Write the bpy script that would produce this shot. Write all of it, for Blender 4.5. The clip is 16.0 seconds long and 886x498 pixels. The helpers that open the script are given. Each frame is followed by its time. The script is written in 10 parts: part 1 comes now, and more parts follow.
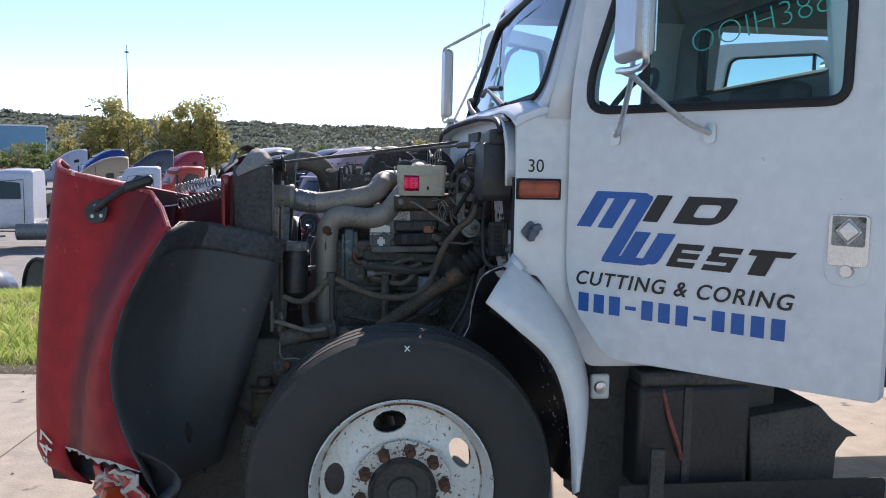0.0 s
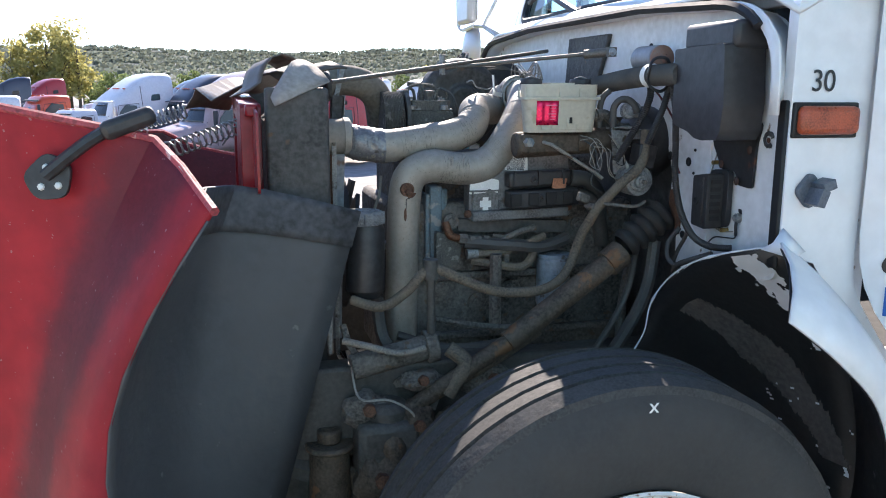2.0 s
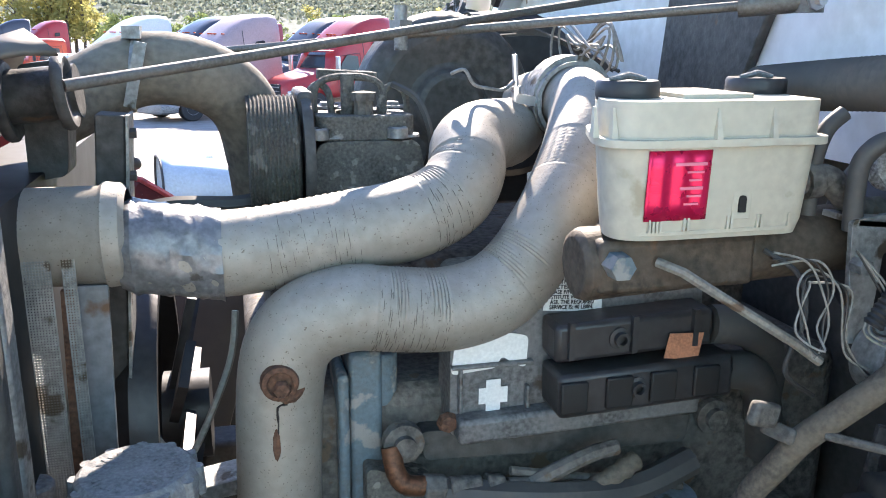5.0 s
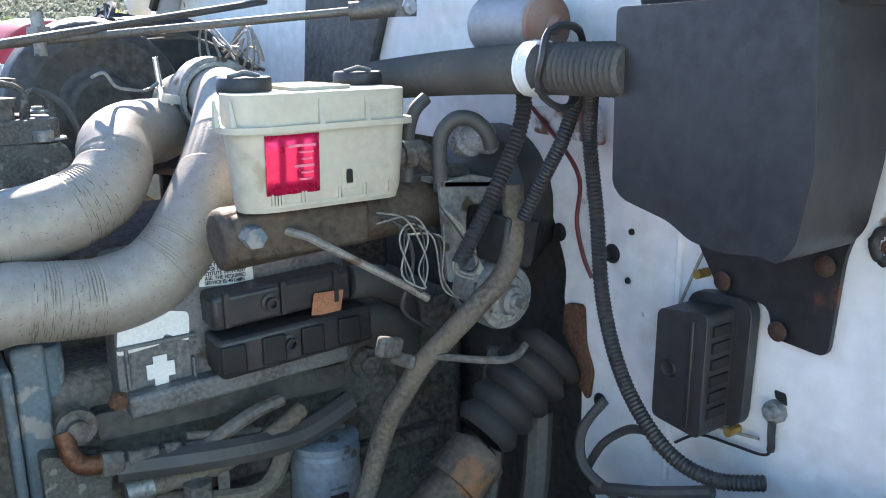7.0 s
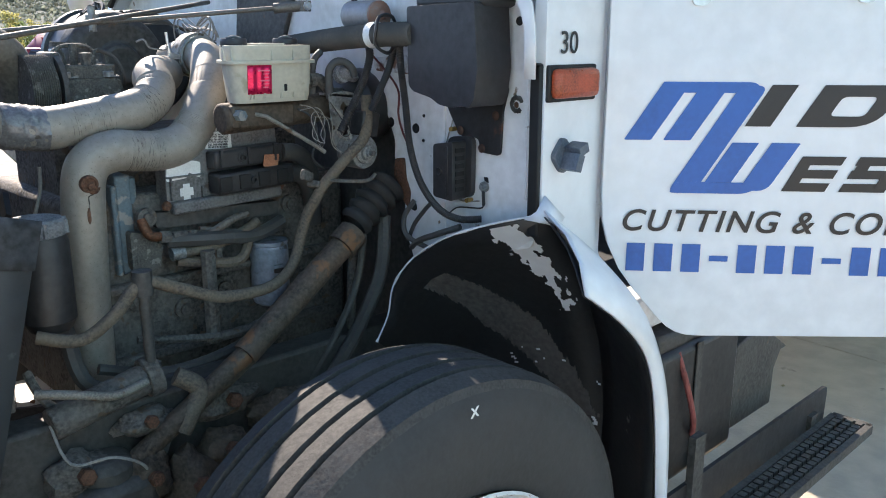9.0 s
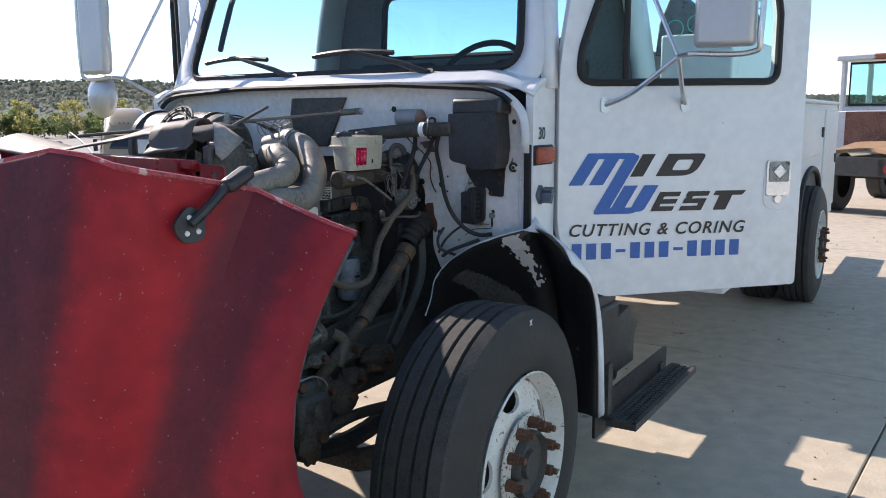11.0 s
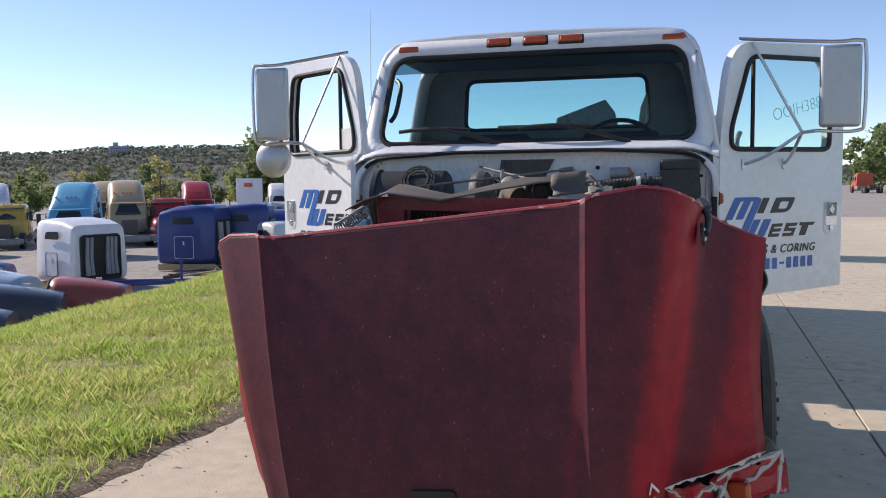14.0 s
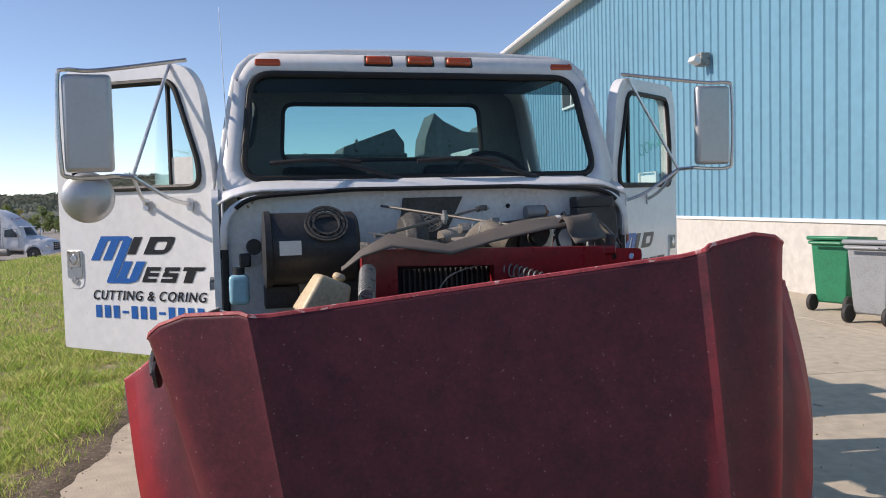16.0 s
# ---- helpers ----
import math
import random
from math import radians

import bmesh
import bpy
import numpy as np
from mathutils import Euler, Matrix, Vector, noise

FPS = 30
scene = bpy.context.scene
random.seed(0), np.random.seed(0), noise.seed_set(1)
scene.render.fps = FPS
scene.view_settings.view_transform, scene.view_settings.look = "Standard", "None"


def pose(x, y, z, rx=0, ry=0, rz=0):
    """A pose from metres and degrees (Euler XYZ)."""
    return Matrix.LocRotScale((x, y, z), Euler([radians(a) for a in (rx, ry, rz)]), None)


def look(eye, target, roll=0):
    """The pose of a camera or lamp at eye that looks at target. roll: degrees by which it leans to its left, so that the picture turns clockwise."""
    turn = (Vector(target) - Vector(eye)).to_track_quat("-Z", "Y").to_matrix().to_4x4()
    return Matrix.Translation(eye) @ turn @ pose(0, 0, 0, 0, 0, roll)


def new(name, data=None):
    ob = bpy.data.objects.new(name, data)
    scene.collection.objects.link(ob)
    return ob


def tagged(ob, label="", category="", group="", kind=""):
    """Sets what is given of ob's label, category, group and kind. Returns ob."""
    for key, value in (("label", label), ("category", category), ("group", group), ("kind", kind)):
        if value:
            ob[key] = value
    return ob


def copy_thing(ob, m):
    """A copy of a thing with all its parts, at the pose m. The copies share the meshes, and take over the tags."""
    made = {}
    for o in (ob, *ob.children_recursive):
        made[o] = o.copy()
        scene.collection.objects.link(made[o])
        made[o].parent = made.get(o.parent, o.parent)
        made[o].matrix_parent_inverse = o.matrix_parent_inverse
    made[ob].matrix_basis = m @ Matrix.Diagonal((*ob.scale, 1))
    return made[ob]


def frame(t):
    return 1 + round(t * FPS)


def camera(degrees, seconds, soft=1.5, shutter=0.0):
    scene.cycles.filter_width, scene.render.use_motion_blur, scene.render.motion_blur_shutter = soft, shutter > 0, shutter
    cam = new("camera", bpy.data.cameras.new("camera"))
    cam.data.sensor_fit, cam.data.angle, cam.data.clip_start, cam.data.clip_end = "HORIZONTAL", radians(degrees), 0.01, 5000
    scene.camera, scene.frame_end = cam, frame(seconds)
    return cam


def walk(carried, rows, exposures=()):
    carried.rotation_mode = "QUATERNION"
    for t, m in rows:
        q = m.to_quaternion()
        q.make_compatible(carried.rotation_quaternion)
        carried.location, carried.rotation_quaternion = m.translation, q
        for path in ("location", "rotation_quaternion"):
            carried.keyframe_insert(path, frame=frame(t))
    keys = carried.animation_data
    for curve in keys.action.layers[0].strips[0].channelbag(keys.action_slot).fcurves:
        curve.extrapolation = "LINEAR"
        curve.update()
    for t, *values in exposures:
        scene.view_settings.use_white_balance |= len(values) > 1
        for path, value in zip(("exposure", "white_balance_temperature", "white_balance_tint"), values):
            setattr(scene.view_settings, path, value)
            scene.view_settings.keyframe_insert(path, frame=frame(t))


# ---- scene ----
cam = camera(56.4, 16.0, soft=1.0)
PATH = [
    (0, (-0.195, -3.729, 1.567), (0.045, -1.755, 1.357), 1.0),
    (0.5, (-0.489, -3.529, 1.543), (-0.225, -1.562, 1.295), 1.0),
    (1, (-0.616, -3.194, 1.495), (-0.3, -1.24, 1.205), 0.6),
    (1.5, (-0.663, -2.802, 1.515), (-0.245, -0.876, 1.172), 0.4),
    (2, (-0.735, -2.412, 1.541), (-0.22, -0.518, 1.158), 0.3),
    (2.5, (-0.652, -2.027, 1.529), (-0.066, -0.163, 1.104), -0.0),
    (3, (-0.522, -1.628, 1.606), (0.038, 0.226, 1.108), -0.7),
    (3.2, (-0.443, -1.474, 1.701), (0.025, 0.353, 1.036), -2.3),
    (5.3, (-0.287, -1.033, 1.604), (0.123, 0.845, 1.051), -0.1),
    (5.5, (-0.288, -1.057, 1.607), (0.186, 0.817, 1.094), 0.7),
    (6, (-0.296, -1.118, 1.65), (0.297, 0.723, 1.139), 0.3),
    (6.5, (-0.265, -1.16, 1.637), (0.553, 0.595, 1.138), -0.1),
    (7, (-0.276, -1.211, 1.61), (0.824, 0.38, 1.1), -0.4),
    (7.5, (-0.421, -1.283, 1.573), (0.858, 0.17, 1.068), -0.3),
    (8, (-0.546, -1.445, 1.55), (0.785, -0.042, 1.042), -0.0),
    (8.3, (-0.596, -1.611, 1.54), (0.765, -0.238, 1.028), 0.2),
    (8.5, (-0.63, -1.73, 1.561), (0.711, -0.338, 1.048), 0.2),
    (8.7, (-0.728, -1.851, 1.564), (0.61, -0.453, 1.056), 0.1),
    (10.8, (-2.156, -2.33, 1.639), (-0.514, -1.241, 1.297), -0.2),
    (11, (-2.317, -2.244, 1.618), (-0.634, -1.211, 1.303), -0.3),
    (11.2, (-2.452, -2.175, 1.634), (-0.742, -1.181, 1.335), -0.2),
    (11.5, (-2.707, -2.046, 1.607), (-0.949, -1.132, 1.337), -0.3),
    (12, (-3.174, -1.885, 1.598), (-1.376, -1.043, 1.356), -0.3),
    (12.5, (-3.514, -1.527, 1.526), (-1.692, -0.731, 1.307), -0.3),
    (13, (-3.856, -1.277, 1.53), (-2.005, -0.545, 1.334), -0.4),
    (13.5, (-4.07, -0.992, 1.539), (-2.177, -0.371, 1.366), -0.5),
    (14, (-4.101, -0.549, 1.56), (-2.159, -0.095, 1.409), -0.7),
    (14.5, (-4.111, -0.175, 1.552), (-2.129, 0.065, 1.425), -1.0),
    (15, (-3.924, 0.206, 1.579), (-1.928, 0.195, 1.457), -1.2),
    (15.5, (-3.63, 0.585, 1.64), (-1.651, 0.32, 1.527), -1.4),
    (16, (-3.402, 0.965, 1.665), (-1.469, 0.465, 1.557), -1.5),
]
walk(cam, [(t, look(eye, target, roll)) for t, eye, target, roll in PATH if t not in (3.2, 5.3, 8.3, 11.2)],
     exposures=[(0, 0.6, 6700, 20), (1.2, 0.95, 6800, 18), (2.2, 1.7, 6900, 18), (3.2, 2.3, 6900, 18), (5.3, 2.3, 7100, 18), (7.6, 2.25, 6950, 16), (8.7, 1.8, 7200, 16), (10.8, 0.95, 7000, 18), (12.5, 0.6, 6900, 22), (14.0, 0.4, 7000, 20), (16, 0.25, 7200, 18)])
# ---- world and sun ----
SUN = Vector((0.19, 0.8, 0.56)).normalized()
world = bpy.data.worlds.new("sky")
scene.world = world
world.use_nodes = True
wn = world.node_tree
sky = wn.nodes.new("ShaderNodeTexSky")
sky.sky_type = "NISHITA"
sky.sun_disc = False
sky.sun_elevation = math.asin(SUN.z)
sky.sun_rotation = math.atan2(SUN.x, SUN.y)
sky.dust_density = 0.0
sky.air_density = 0.75
sky.ozone_density = 3.0
sky.altitude = 600
wn.nodes["Background"].inputs[1].default_value = 0.14
wn.links.new(sky.outputs[0], wn.nodes["Background"].inputs[0])
sun_data = bpy.data.lights.new("sun", "SUN")
sun_data.energy = 4.0
sun_data.angle = radians(0.5)
sun_data.color = (1.0, 0.95, 0.87)
sun = new("sun", sun_data)
sun.matrix_world = look((0, 0, 40), Vector((0, 0, 40)) - SUN)


# ---- materials ----
def mat(name, col, rough=0.6, metal=0.0, var=0.15, scale=6.0, bump=0.0, bscale=60.0, col2=None, spots=None, spot_scale=30.0,
        spot_at=0.62, coat=0.0, random_tint=0.0, stretch=None):
    m = bpy.data.materials.new(name)
    m.use_nodes = True
    nt = m.node_tree
    b = nt.nodes["Principled BSDF"]
    b.inputs["Roughness"].default_value = rough
    b.inputs["Metallic"].default_value = metal
    b.inputs["Coat Weight"].default_value = coat
    tc = nt.nodes.new("ShaderNodeTexCoord")
    vec = tc.outputs["Object"]
    if stretch:
        mp = nt.nodes.new("ShaderNodeMapping")
        mp.inputs["Scale"].default_value = stretch
        nt.links.new(vec, mp.inputs[0])
        vec = mp.outputs[0]

    def noise_node(sc, detail=6):
        n = nt.nodes.new("ShaderNodeTexNoise")
        n.inputs["Scale"].default_value = sc
        n.inputs["Detail"].default_value = detail
        nt.links.new(vec, n.inputs["Vector"])
        return n.outputs["Fac"]

    def mixc(fac, a, c):
        x = nt.nodes.new("ShaderNodeMix")
        x.data_type = "RGBA"
        for sock, v in ((x.inputs["Factor"], fac), (x.inputs["A"], a), (x.inputs["B"], c)):
            if isinstance(v, bpy.types.NodeSocket):
                nt.links.new(v, sock)
            else:
                sock.default_value = v if not isinstance(v, tuple) else (*v, 1)
        return x.outputs["Result"]

    def ramp(fac, a, c):
        r = nt.nodes.new("ShaderNodeMapRange")
        r.inputs["From Min"].default_value = a
        r.inputs["From Max"].default_value = c
        nt.links.new(fac, r.inputs["Value"])
        return r.outputs["Result"]
    col2 = col2 or tuple(c * (1 - var * 2.2) for c in col)
    big = ramp(noise_node(scale), 0.3, 0.7)
    c = mixc(big, tuple(col), tuple(col2))
    fine = ramp(noise_node(scale * 9), 0.35, 0.75)
    c = mixc(fine, c, tuple(min(1, v * (1 + var)) for v in col)) if var else c
    if spots:
        s = ramp(noise_node(spot_scale, 8), spot_at, spot_at + 0.05)
        c = mixc(s, c, tuple(spots))
    if random_tint:
        oi = nt.nodes.new("ShaderNodeObjectInfo")
        hs = nt.nodes.new("ShaderNodeHueSaturation")
        r = nt.nodes.new("ShaderNodeMapRange")
        r.inputs["To Min"].default_value = 1 - random_tint
        r.inputs["To Max"].default_value = 1 + random_tint
        nt.links.new(oi.outputs["Random"], r.inputs["Value"])
        nt.links.new(r.outputs["Result"], hs.inputs["Value"])
        nt.links.new(c, hs.inputs["Color"])
        c = hs.outputs["Color"]
    nt.links.new(c, b.inputs["Base Color"])
    rr = nt.nodes.new("ShaderNodeMapRange")
    rr.inputs["To Min"].default_value = max(0.02, rough - 0.1)
    rr.inputs["To Max"].default_value = min(1, rough + 0.12)
    nt.links.new(noise_node(scale * 4), rr.inputs["Value"])
    nt.links.new(rr.outputs["Result"], b.inputs["Roughness"])
    if bump:
        bn = nt.nodes.new("ShaderNodeBump")
        bn.inputs["Strength"].default_value = min(1.0, bump)
        bn.inputs["Distance"].default_value = 0.01
        nt.links.new(noise_node(bscale, 8), bn.inputs["Height"])
        nt.links.new(bn.outputs[0], b.inputs["Normal"])
    return m


def glass_mat(name, tint, rough=0.02):
    m = bpy.data.materials.new(name)
    m.use_nodes = True
    nt = m.node_tree
    out = nt.nodes["Material Output"]
    nt.nodes.remove(nt.nodes["Principled BSDF"])
    t = nt.nodes.new("ShaderNodeBsdfTransparent")
    t.inputs[0].default_value = (*tint, 1)
    g = nt.nodes.new("ShaderNodeBsdfGlossy")
    g.inputs["Roughness"].default_value = rough
    fr = nt.nodes.new("ShaderNodeFresnel")
    fr.inputs["IOR"].default_value = 1.45
    mx = nt.nodes.new("ShaderNodeMixShader")
    nt.links.new(fr.outputs[0], mx.inputs[0])
    nt.links.new(t.outputs[0], mx.inputs[1])
    nt.links.new(g.outputs[0], mx.inputs[2])
    nt.links.new(mx.outputs[0], out.inputs[0])
    return m


WHITE = mat("white_truck_paint", (0.74, 0.75, 0.765), 0.32, var=0.05, scale=2.5, spots=(0.3, 0.24, 0.19), spot_scale=38, spot_at=0.745, coat=0.3, bump=0.02)
WHITE_BAY = mat("dirty_white_paint", (0.74, 0.74, 0.74), 0.42, var=0.08, scale=5.0, col2=(0.62, 0.61, 0.59), spots=(0.22, 0.15, 0.1), spot_scale=26, spot_at=0.69, bump=0.06)
RED = mat("faded_red_paint", (0.33, 0.018, 0.026), 0.5, var=0.25, scale=1.6, col2=(0.25, 0.013, 0.022), spots=(0.34, 0.09, 0.08), spot_scale=45, spot_at=0.74, bump=0.04)
RED.node_tree.nodes["Principled BSDF"].inputs["Specular IOR Level"].default_value = 0.2


def oxidise(m, origin, axis, up, back):
    """Dull oxidised bands running down a panel, with rubbed brighter bands between, over the paint of m."""
    nt = m.node_tree
    b = nt.nodes["Principled BSDF"]
    src = b.inputs["Base Color"].links[0].from_socket
    tc = nt.nodes.new("ShaderNodeTexCoord")

    def vm(op, a, c):
        n = nt.nodes.new("ShaderNodeVectorMath")
        n.operation = op
        nt.links.new(a, n.inputs[0])
        n.inputs[1].default_value = c
        return n
    rel = vm("SUBTRACT", tc.outputs["Object"], origin).outputs[0]
    a = vm("DOT_PRODUCT", rel, axis).outputs["Value"]
    u = vm("DOT_PRODUCT", rel, up).outputs["Value"]
    dep = vm("DOT_PRODUCT", rel, back).outputs["Value"]

    def mt(op, x, y=None, z=None):
        n = nt.nodes.new("ShaderNodeMath")
        n.operation = op
        for k, v in enumerate((x, y, z)):
            if v is None:
                continue
            if isinstance(v, bpy.types.NodeSocket):
                nt.links.new(v, n.inputs[k])
            else:
                n.inputs[k].default_value = v
        return n.outputs[0]
    nz = nt.nodes.new("ShaderNodeTexNoise")
    nz.inputs["Scale"].default_value = 9
    nz.inputs["Detail"].default_value = 10
    nz.inputs["Roughness"].default_value = 0.7
    nt.links.new(tc.outputs["Object"], nz.inputs["Vector"])
    wob = mt("MULTIPLY_ADD", nz.outputs["Fac"], 0.09, -0.045)
    # the panel narrows downward
    q = mt("DIVIDE", mt("MULTIPLY_ADD", mt("MAXIMUM", dep, 0.0), 0.35, mt("ABSOLUTE", a)), mt("MULTIPLY_ADD", u, 0.28, 1.10))
    q = mt("ADD", q, wob)
    ramp = nt.nodes.new("ShaderNodeValToRGB")
    ramp.color_ramp.interpolation = "EASE"
    el = ramp.color_ramp.elements
    el[0].position, el[0].color = 0.0, (0.0, 0, 0, 1)
    el[1].position, el[1].color = 1.0, (0.8, 0.8, 0.8, 1)
    for p, v in ((0.60, 0.0), (0.63, 0.18), (0.67, 0.04), (0.83, 0.1), (0.92, 0.9), (1.02, 1.0), (1.09, 0.22), (1.19, 0.18), (1.29, 0.75), (1.36, 0.85)):
        e = el.new(p / 1.4)
        e.color = (v, v, v, 1)
    nt.links.new(mt("DIVIDE", q, 1.4), ramp.inputs[0])
    mx = nt.nodes.new("ShaderNodeMix")
    mx.data_type = "RGBA"
    # the passenger's side has dulled all over but for the flared fender
    far_side = nt.nodes.new("ShaderNodeMapRange")
    far_side.inputs["From Min"].default_value = 1.1
    far_side.inputs["From Max"].default_value = 1.24
    far_side.inputs["To Min"].default_value = 0.12
    far_side.inputs["To Max"].default_value = 0.8
    nt.links.new(q, far_side.inputs["Value"])
    nt.links.new(mt("MULTIPLY", ramp.outputs[0], mt("MAXIMUM", mt("GREATER_THAN", a, 0.0), far_side.outputs["Result"])), mx.inputs["Factor"])
    dull = nt.nodes.new("ShaderNodeMix")
    dull.data_type = "RGBA"
    fine = nt.nodes.new("ShaderNodeTexNoise")
    fine.inputs["Scale"].default_value = 70
    fine.inputs["Detail"].default_value = 8
    fine.inputs["Roughness"].default_value = 0.8
    nt.links.new(tc.outputs["Object"], fine.inputs["Vector"])
    nt.links.new(mt("MULTIPLY_ADD", mt("SUBTRACT", mt("ADD", nz.outputs["Fac"], fine.outputs["Fac"]), 1.0), 2.2, 0.5), dull.inputs["Factor"])
    dull.inputs["A"].default_value = (0.05, 0.017, 0.024, 1)
    dull.inputs["B"].default_value = (0.11, 0.025, 0.038, 1)
    nt.links.new(dull.outputs["Result"], mx.inputs["A"])
    nt.links.new(src, mx.inputs["B"])
    # pale stone chips scattered over the paint
    chip = nt.nodes.new("ShaderNodeTexNoise")
    chip.inputs["Scale"].default_value = 105
    chip.inputs["Detail"].default_value = 3
    nt.links.new(tc.outputs["Object"], chip.inputs["Vector"])
    gate = mt("MULTIPLY_ADD", nz.outputs["Fac"], 0.22, -0.11)
    lev = nt.nodes.new("ShaderNodeMapRange")
    lev.inputs["From Min"].default_value = 0.705
    lev.inputs["From Max"].default_value = 0.745
    nt.links.new(mt("ADD", chip.outputs["Fac"], gate), lev.inputs["Value"])
    ch = nt.nodes.new("ShaderNodeMix")
    ch.data_type = "RGBA"
    nt.links.new(mt("MULTIPLY", lev.outputs["Result"], 0.55), ch.inputs["Factor"])
    nt.links.new(mx.outputs["Result"], ch.inputs["A"])
    ch.inputs["B"].default_value = (0.34, 0.27, 0.27, 1)
    nt.links.new(ch.outputs["Result"], b.inputs["Base Color"])


oxidise(RED, (-1.135, 0.267, 1.431), (-0.158, -0.982, 0.108), (0.017, 0.107, 0.994), (0.988, -0.159, 0.0))
RED_SHINY = mat("dark_red_metal", (0.3, 0.015, 0.02), 0.3, var=0.2, scale=5)
RED_INNER = mat("hood_inside_red", (0.2, 0.02, 0.02), 0.7, var=0.3, scale=4)
BROKEN_RED = mat("broken_red_plastic", (0.42, 0.02, 0.03), 0.4, var=0.2, scale=9, spots=(0.6, 0.55, 0.52), spot_scale=24, spot_at=0.66)
FIBRE = mat("raw_fibreglass", (0.55, 0.52, 0.48), 0.8, var=0.2, scale=25, bump=0.4, bscale=90)
LINER = mat("black_liner_plastic", (0.055, 0.057, 0.06), 0.55, var=0.35, scale=4, col2=(0.1, 0.1, 0.1), spots=(0.15, 0.15, 0.145), spot_scale=26, spot_at=0.69, bump=0.35, bscale=18)
ROD = mat("weathered_steel_rod", (0.16, 0.15, 0.135), 0.55, 0.4, var=0.25, scale=30, col2=(0.1, 0.085, 0.07), bump=0.1)
BLACK = mat("black_plastic", (0.032, 0.031, 0.032), 0.45, var=0.25, scale=7, bump=0.06)
BLACK_MET = mat("dirty_black_metal", (0.07, 0.067, 0.062), 0.6, var=0.3, scale=9, spots=(0.12, 0.07, 0.04), spot_scale=20, spot_at=0.66, bump=0.25, bscale=70)
FRAME = mat("black_frame_rail", (0.065, 0.062, 0.057), 0.65, var=0.25, scale=9, bump=0.2)
RUBBER = mat("tyre_rubber", (0.03, 0.03, 0.03), 0.72, var=0.25, scale=12, col2=(0.04, 0.038, 0.036), bump=0.12, bscale=80)
TREAD = mat("worn_tyre_tread", (0.05, 0.048, 0.046), 0.8, var=0.25, scale=20, bump=0.2)
RIM = mat("rusty_white_rim", (0.72, 0.72, 0.7), 0.4, var=0.06, scale=9, col2=(0.6, 0.57, 0.52), spots=(0.22, 0.11, 0.06), spot_scale=60, spot_at=0.63, bump=0.1)
RIM_FACE = mat("speckled_rim_face", (0.66, 0.65, 0.62), 0.45, var=0.12, scale=14, col2=(0.5, 0.46, 0.4), spots=(0.17, 0.085, 0.05), spot_scale=75, spot_at=0.56, bump=0.2)
RIM_RUST = mat("rust_stained_rim", (0.5, 0.47, 0.42), 0.6, var=0.2, scale=30, spots=(0.16, 0.075, 0.04), spot_scale=22, spot_at=0.47, bump=0.3)
RUST = mat("rusty_steel", (0.13, 0.06, 0.035), 0.8, var=0.35, scale=25, bump=0.4, bscale=120)
PIPE = mat("dull_aluminium_pipe", (0.325, 0.295, 0.255), 0.58, 0.3, var=0.1, scale=9, col2=(0.27, 0.245, 0.21), spots=(0.17, 0.14, 0.11), spot_scale=380, spot_at=0.635, bump=0.06, bscale=260)
STEEL = mat("polished_steel", (0.62, 0.62, 0.62), 0.3, 0.95, var=0.08, scale=14)
GALV = mat("grey_cast_aluminium", (0.3, 0.3, 0.29), 0.55, 0.55, var=0.25, scale=18, spots=(0.09, 0.07, 0.05), spot_scale=25, spot_at=0.6, bump=0.3, bscale=80)
CASTING = mat("grimy_engine_casting", (0.135, 0.122, 0.108), 0.8, 0.1, var=0.4, scale=14, spots=(0.13, 0.09, 0.06), spot_scale=30, spot_at=0.62, bump=0.4, bscale=60)
BLUE_CAST = mat("blue_painted_casting", (0.1, 0.145, 0.17), 0.65, 0.15, var=0.35, scale=18, col2=(0.13, 0.14, 0.14), spots=(0.28, 0.27, 0.25), spot_scale=30, spot_at=0.54, bump=0.35, bscale=90)
CREAM = mat("cream_plastic", (0.5, 0.46, 0.365), 0.5, var=0.1, scale=10, col2=(0.43, 0.39, 0.31), spots=(0.36, 0.31, 0.22), spot_scale=14, spot_at=0.66, bump=0.03)
HOSE = mat("black_hose", (0.045, 0.044, 0.043), 0.6, var=0.3, scale=15, col2=(0.1, 0.092, 0.082))
OLD_WIRE = mat("dirty_grey_wire", (0.26, 0.24, 0.21), 0.6, var=0.25, scale=20)
CONDUIT = mat("black_conduit", (0.022, 0.022, 0.023), 0.5, var=0.3, scale=15, col2=(0.05, 0.047, 0.043))
HOSE_DUSTY = mat("dusty_brown_hose", (0.14, 0.112, 0.082), 0.8, var=0.35, scale=20, col2=(0.06, 0.05, 0.042), bump=0.2)
WIRE = mat("pale_wire", (0.3, 0.28, 0.25), 0.6, var=0.2, scale=20)
LABEL_RED = mat("red_foil_label", (0.8, 0.02, 0.1), 0.28, 0.55, var=0.06, scale=20)
LABEL_WHITE = mat("white_label", (0.75, 0.75, 0.72), 0.5, var=0.08, scale=30)
LABEL_INK = mat("black_print", (0.02, 0.02, 0.02), 0.5, var=0.0)
ORANGE_LABEL = mat("orange_label", (0.42, 0.17, 0.09), 0.6, var=0.3, scale=40, spots=(0.4, 0.36, 0.3), spot_scale=45, spot_at=0.6)
BLUE_VINYL = mat("blue_vinyl", (0.008, 0.11, 0.4), 0.35, var=0.08, scale=10)
INK = mat("black_vinyl", (0.012, 0.012, 0.014), 0.35, var=0.1, scale=10)
GREEN_PEN = mat("green_marker", (0.03, 0.45, 0.35), 0.5, var=0.0)
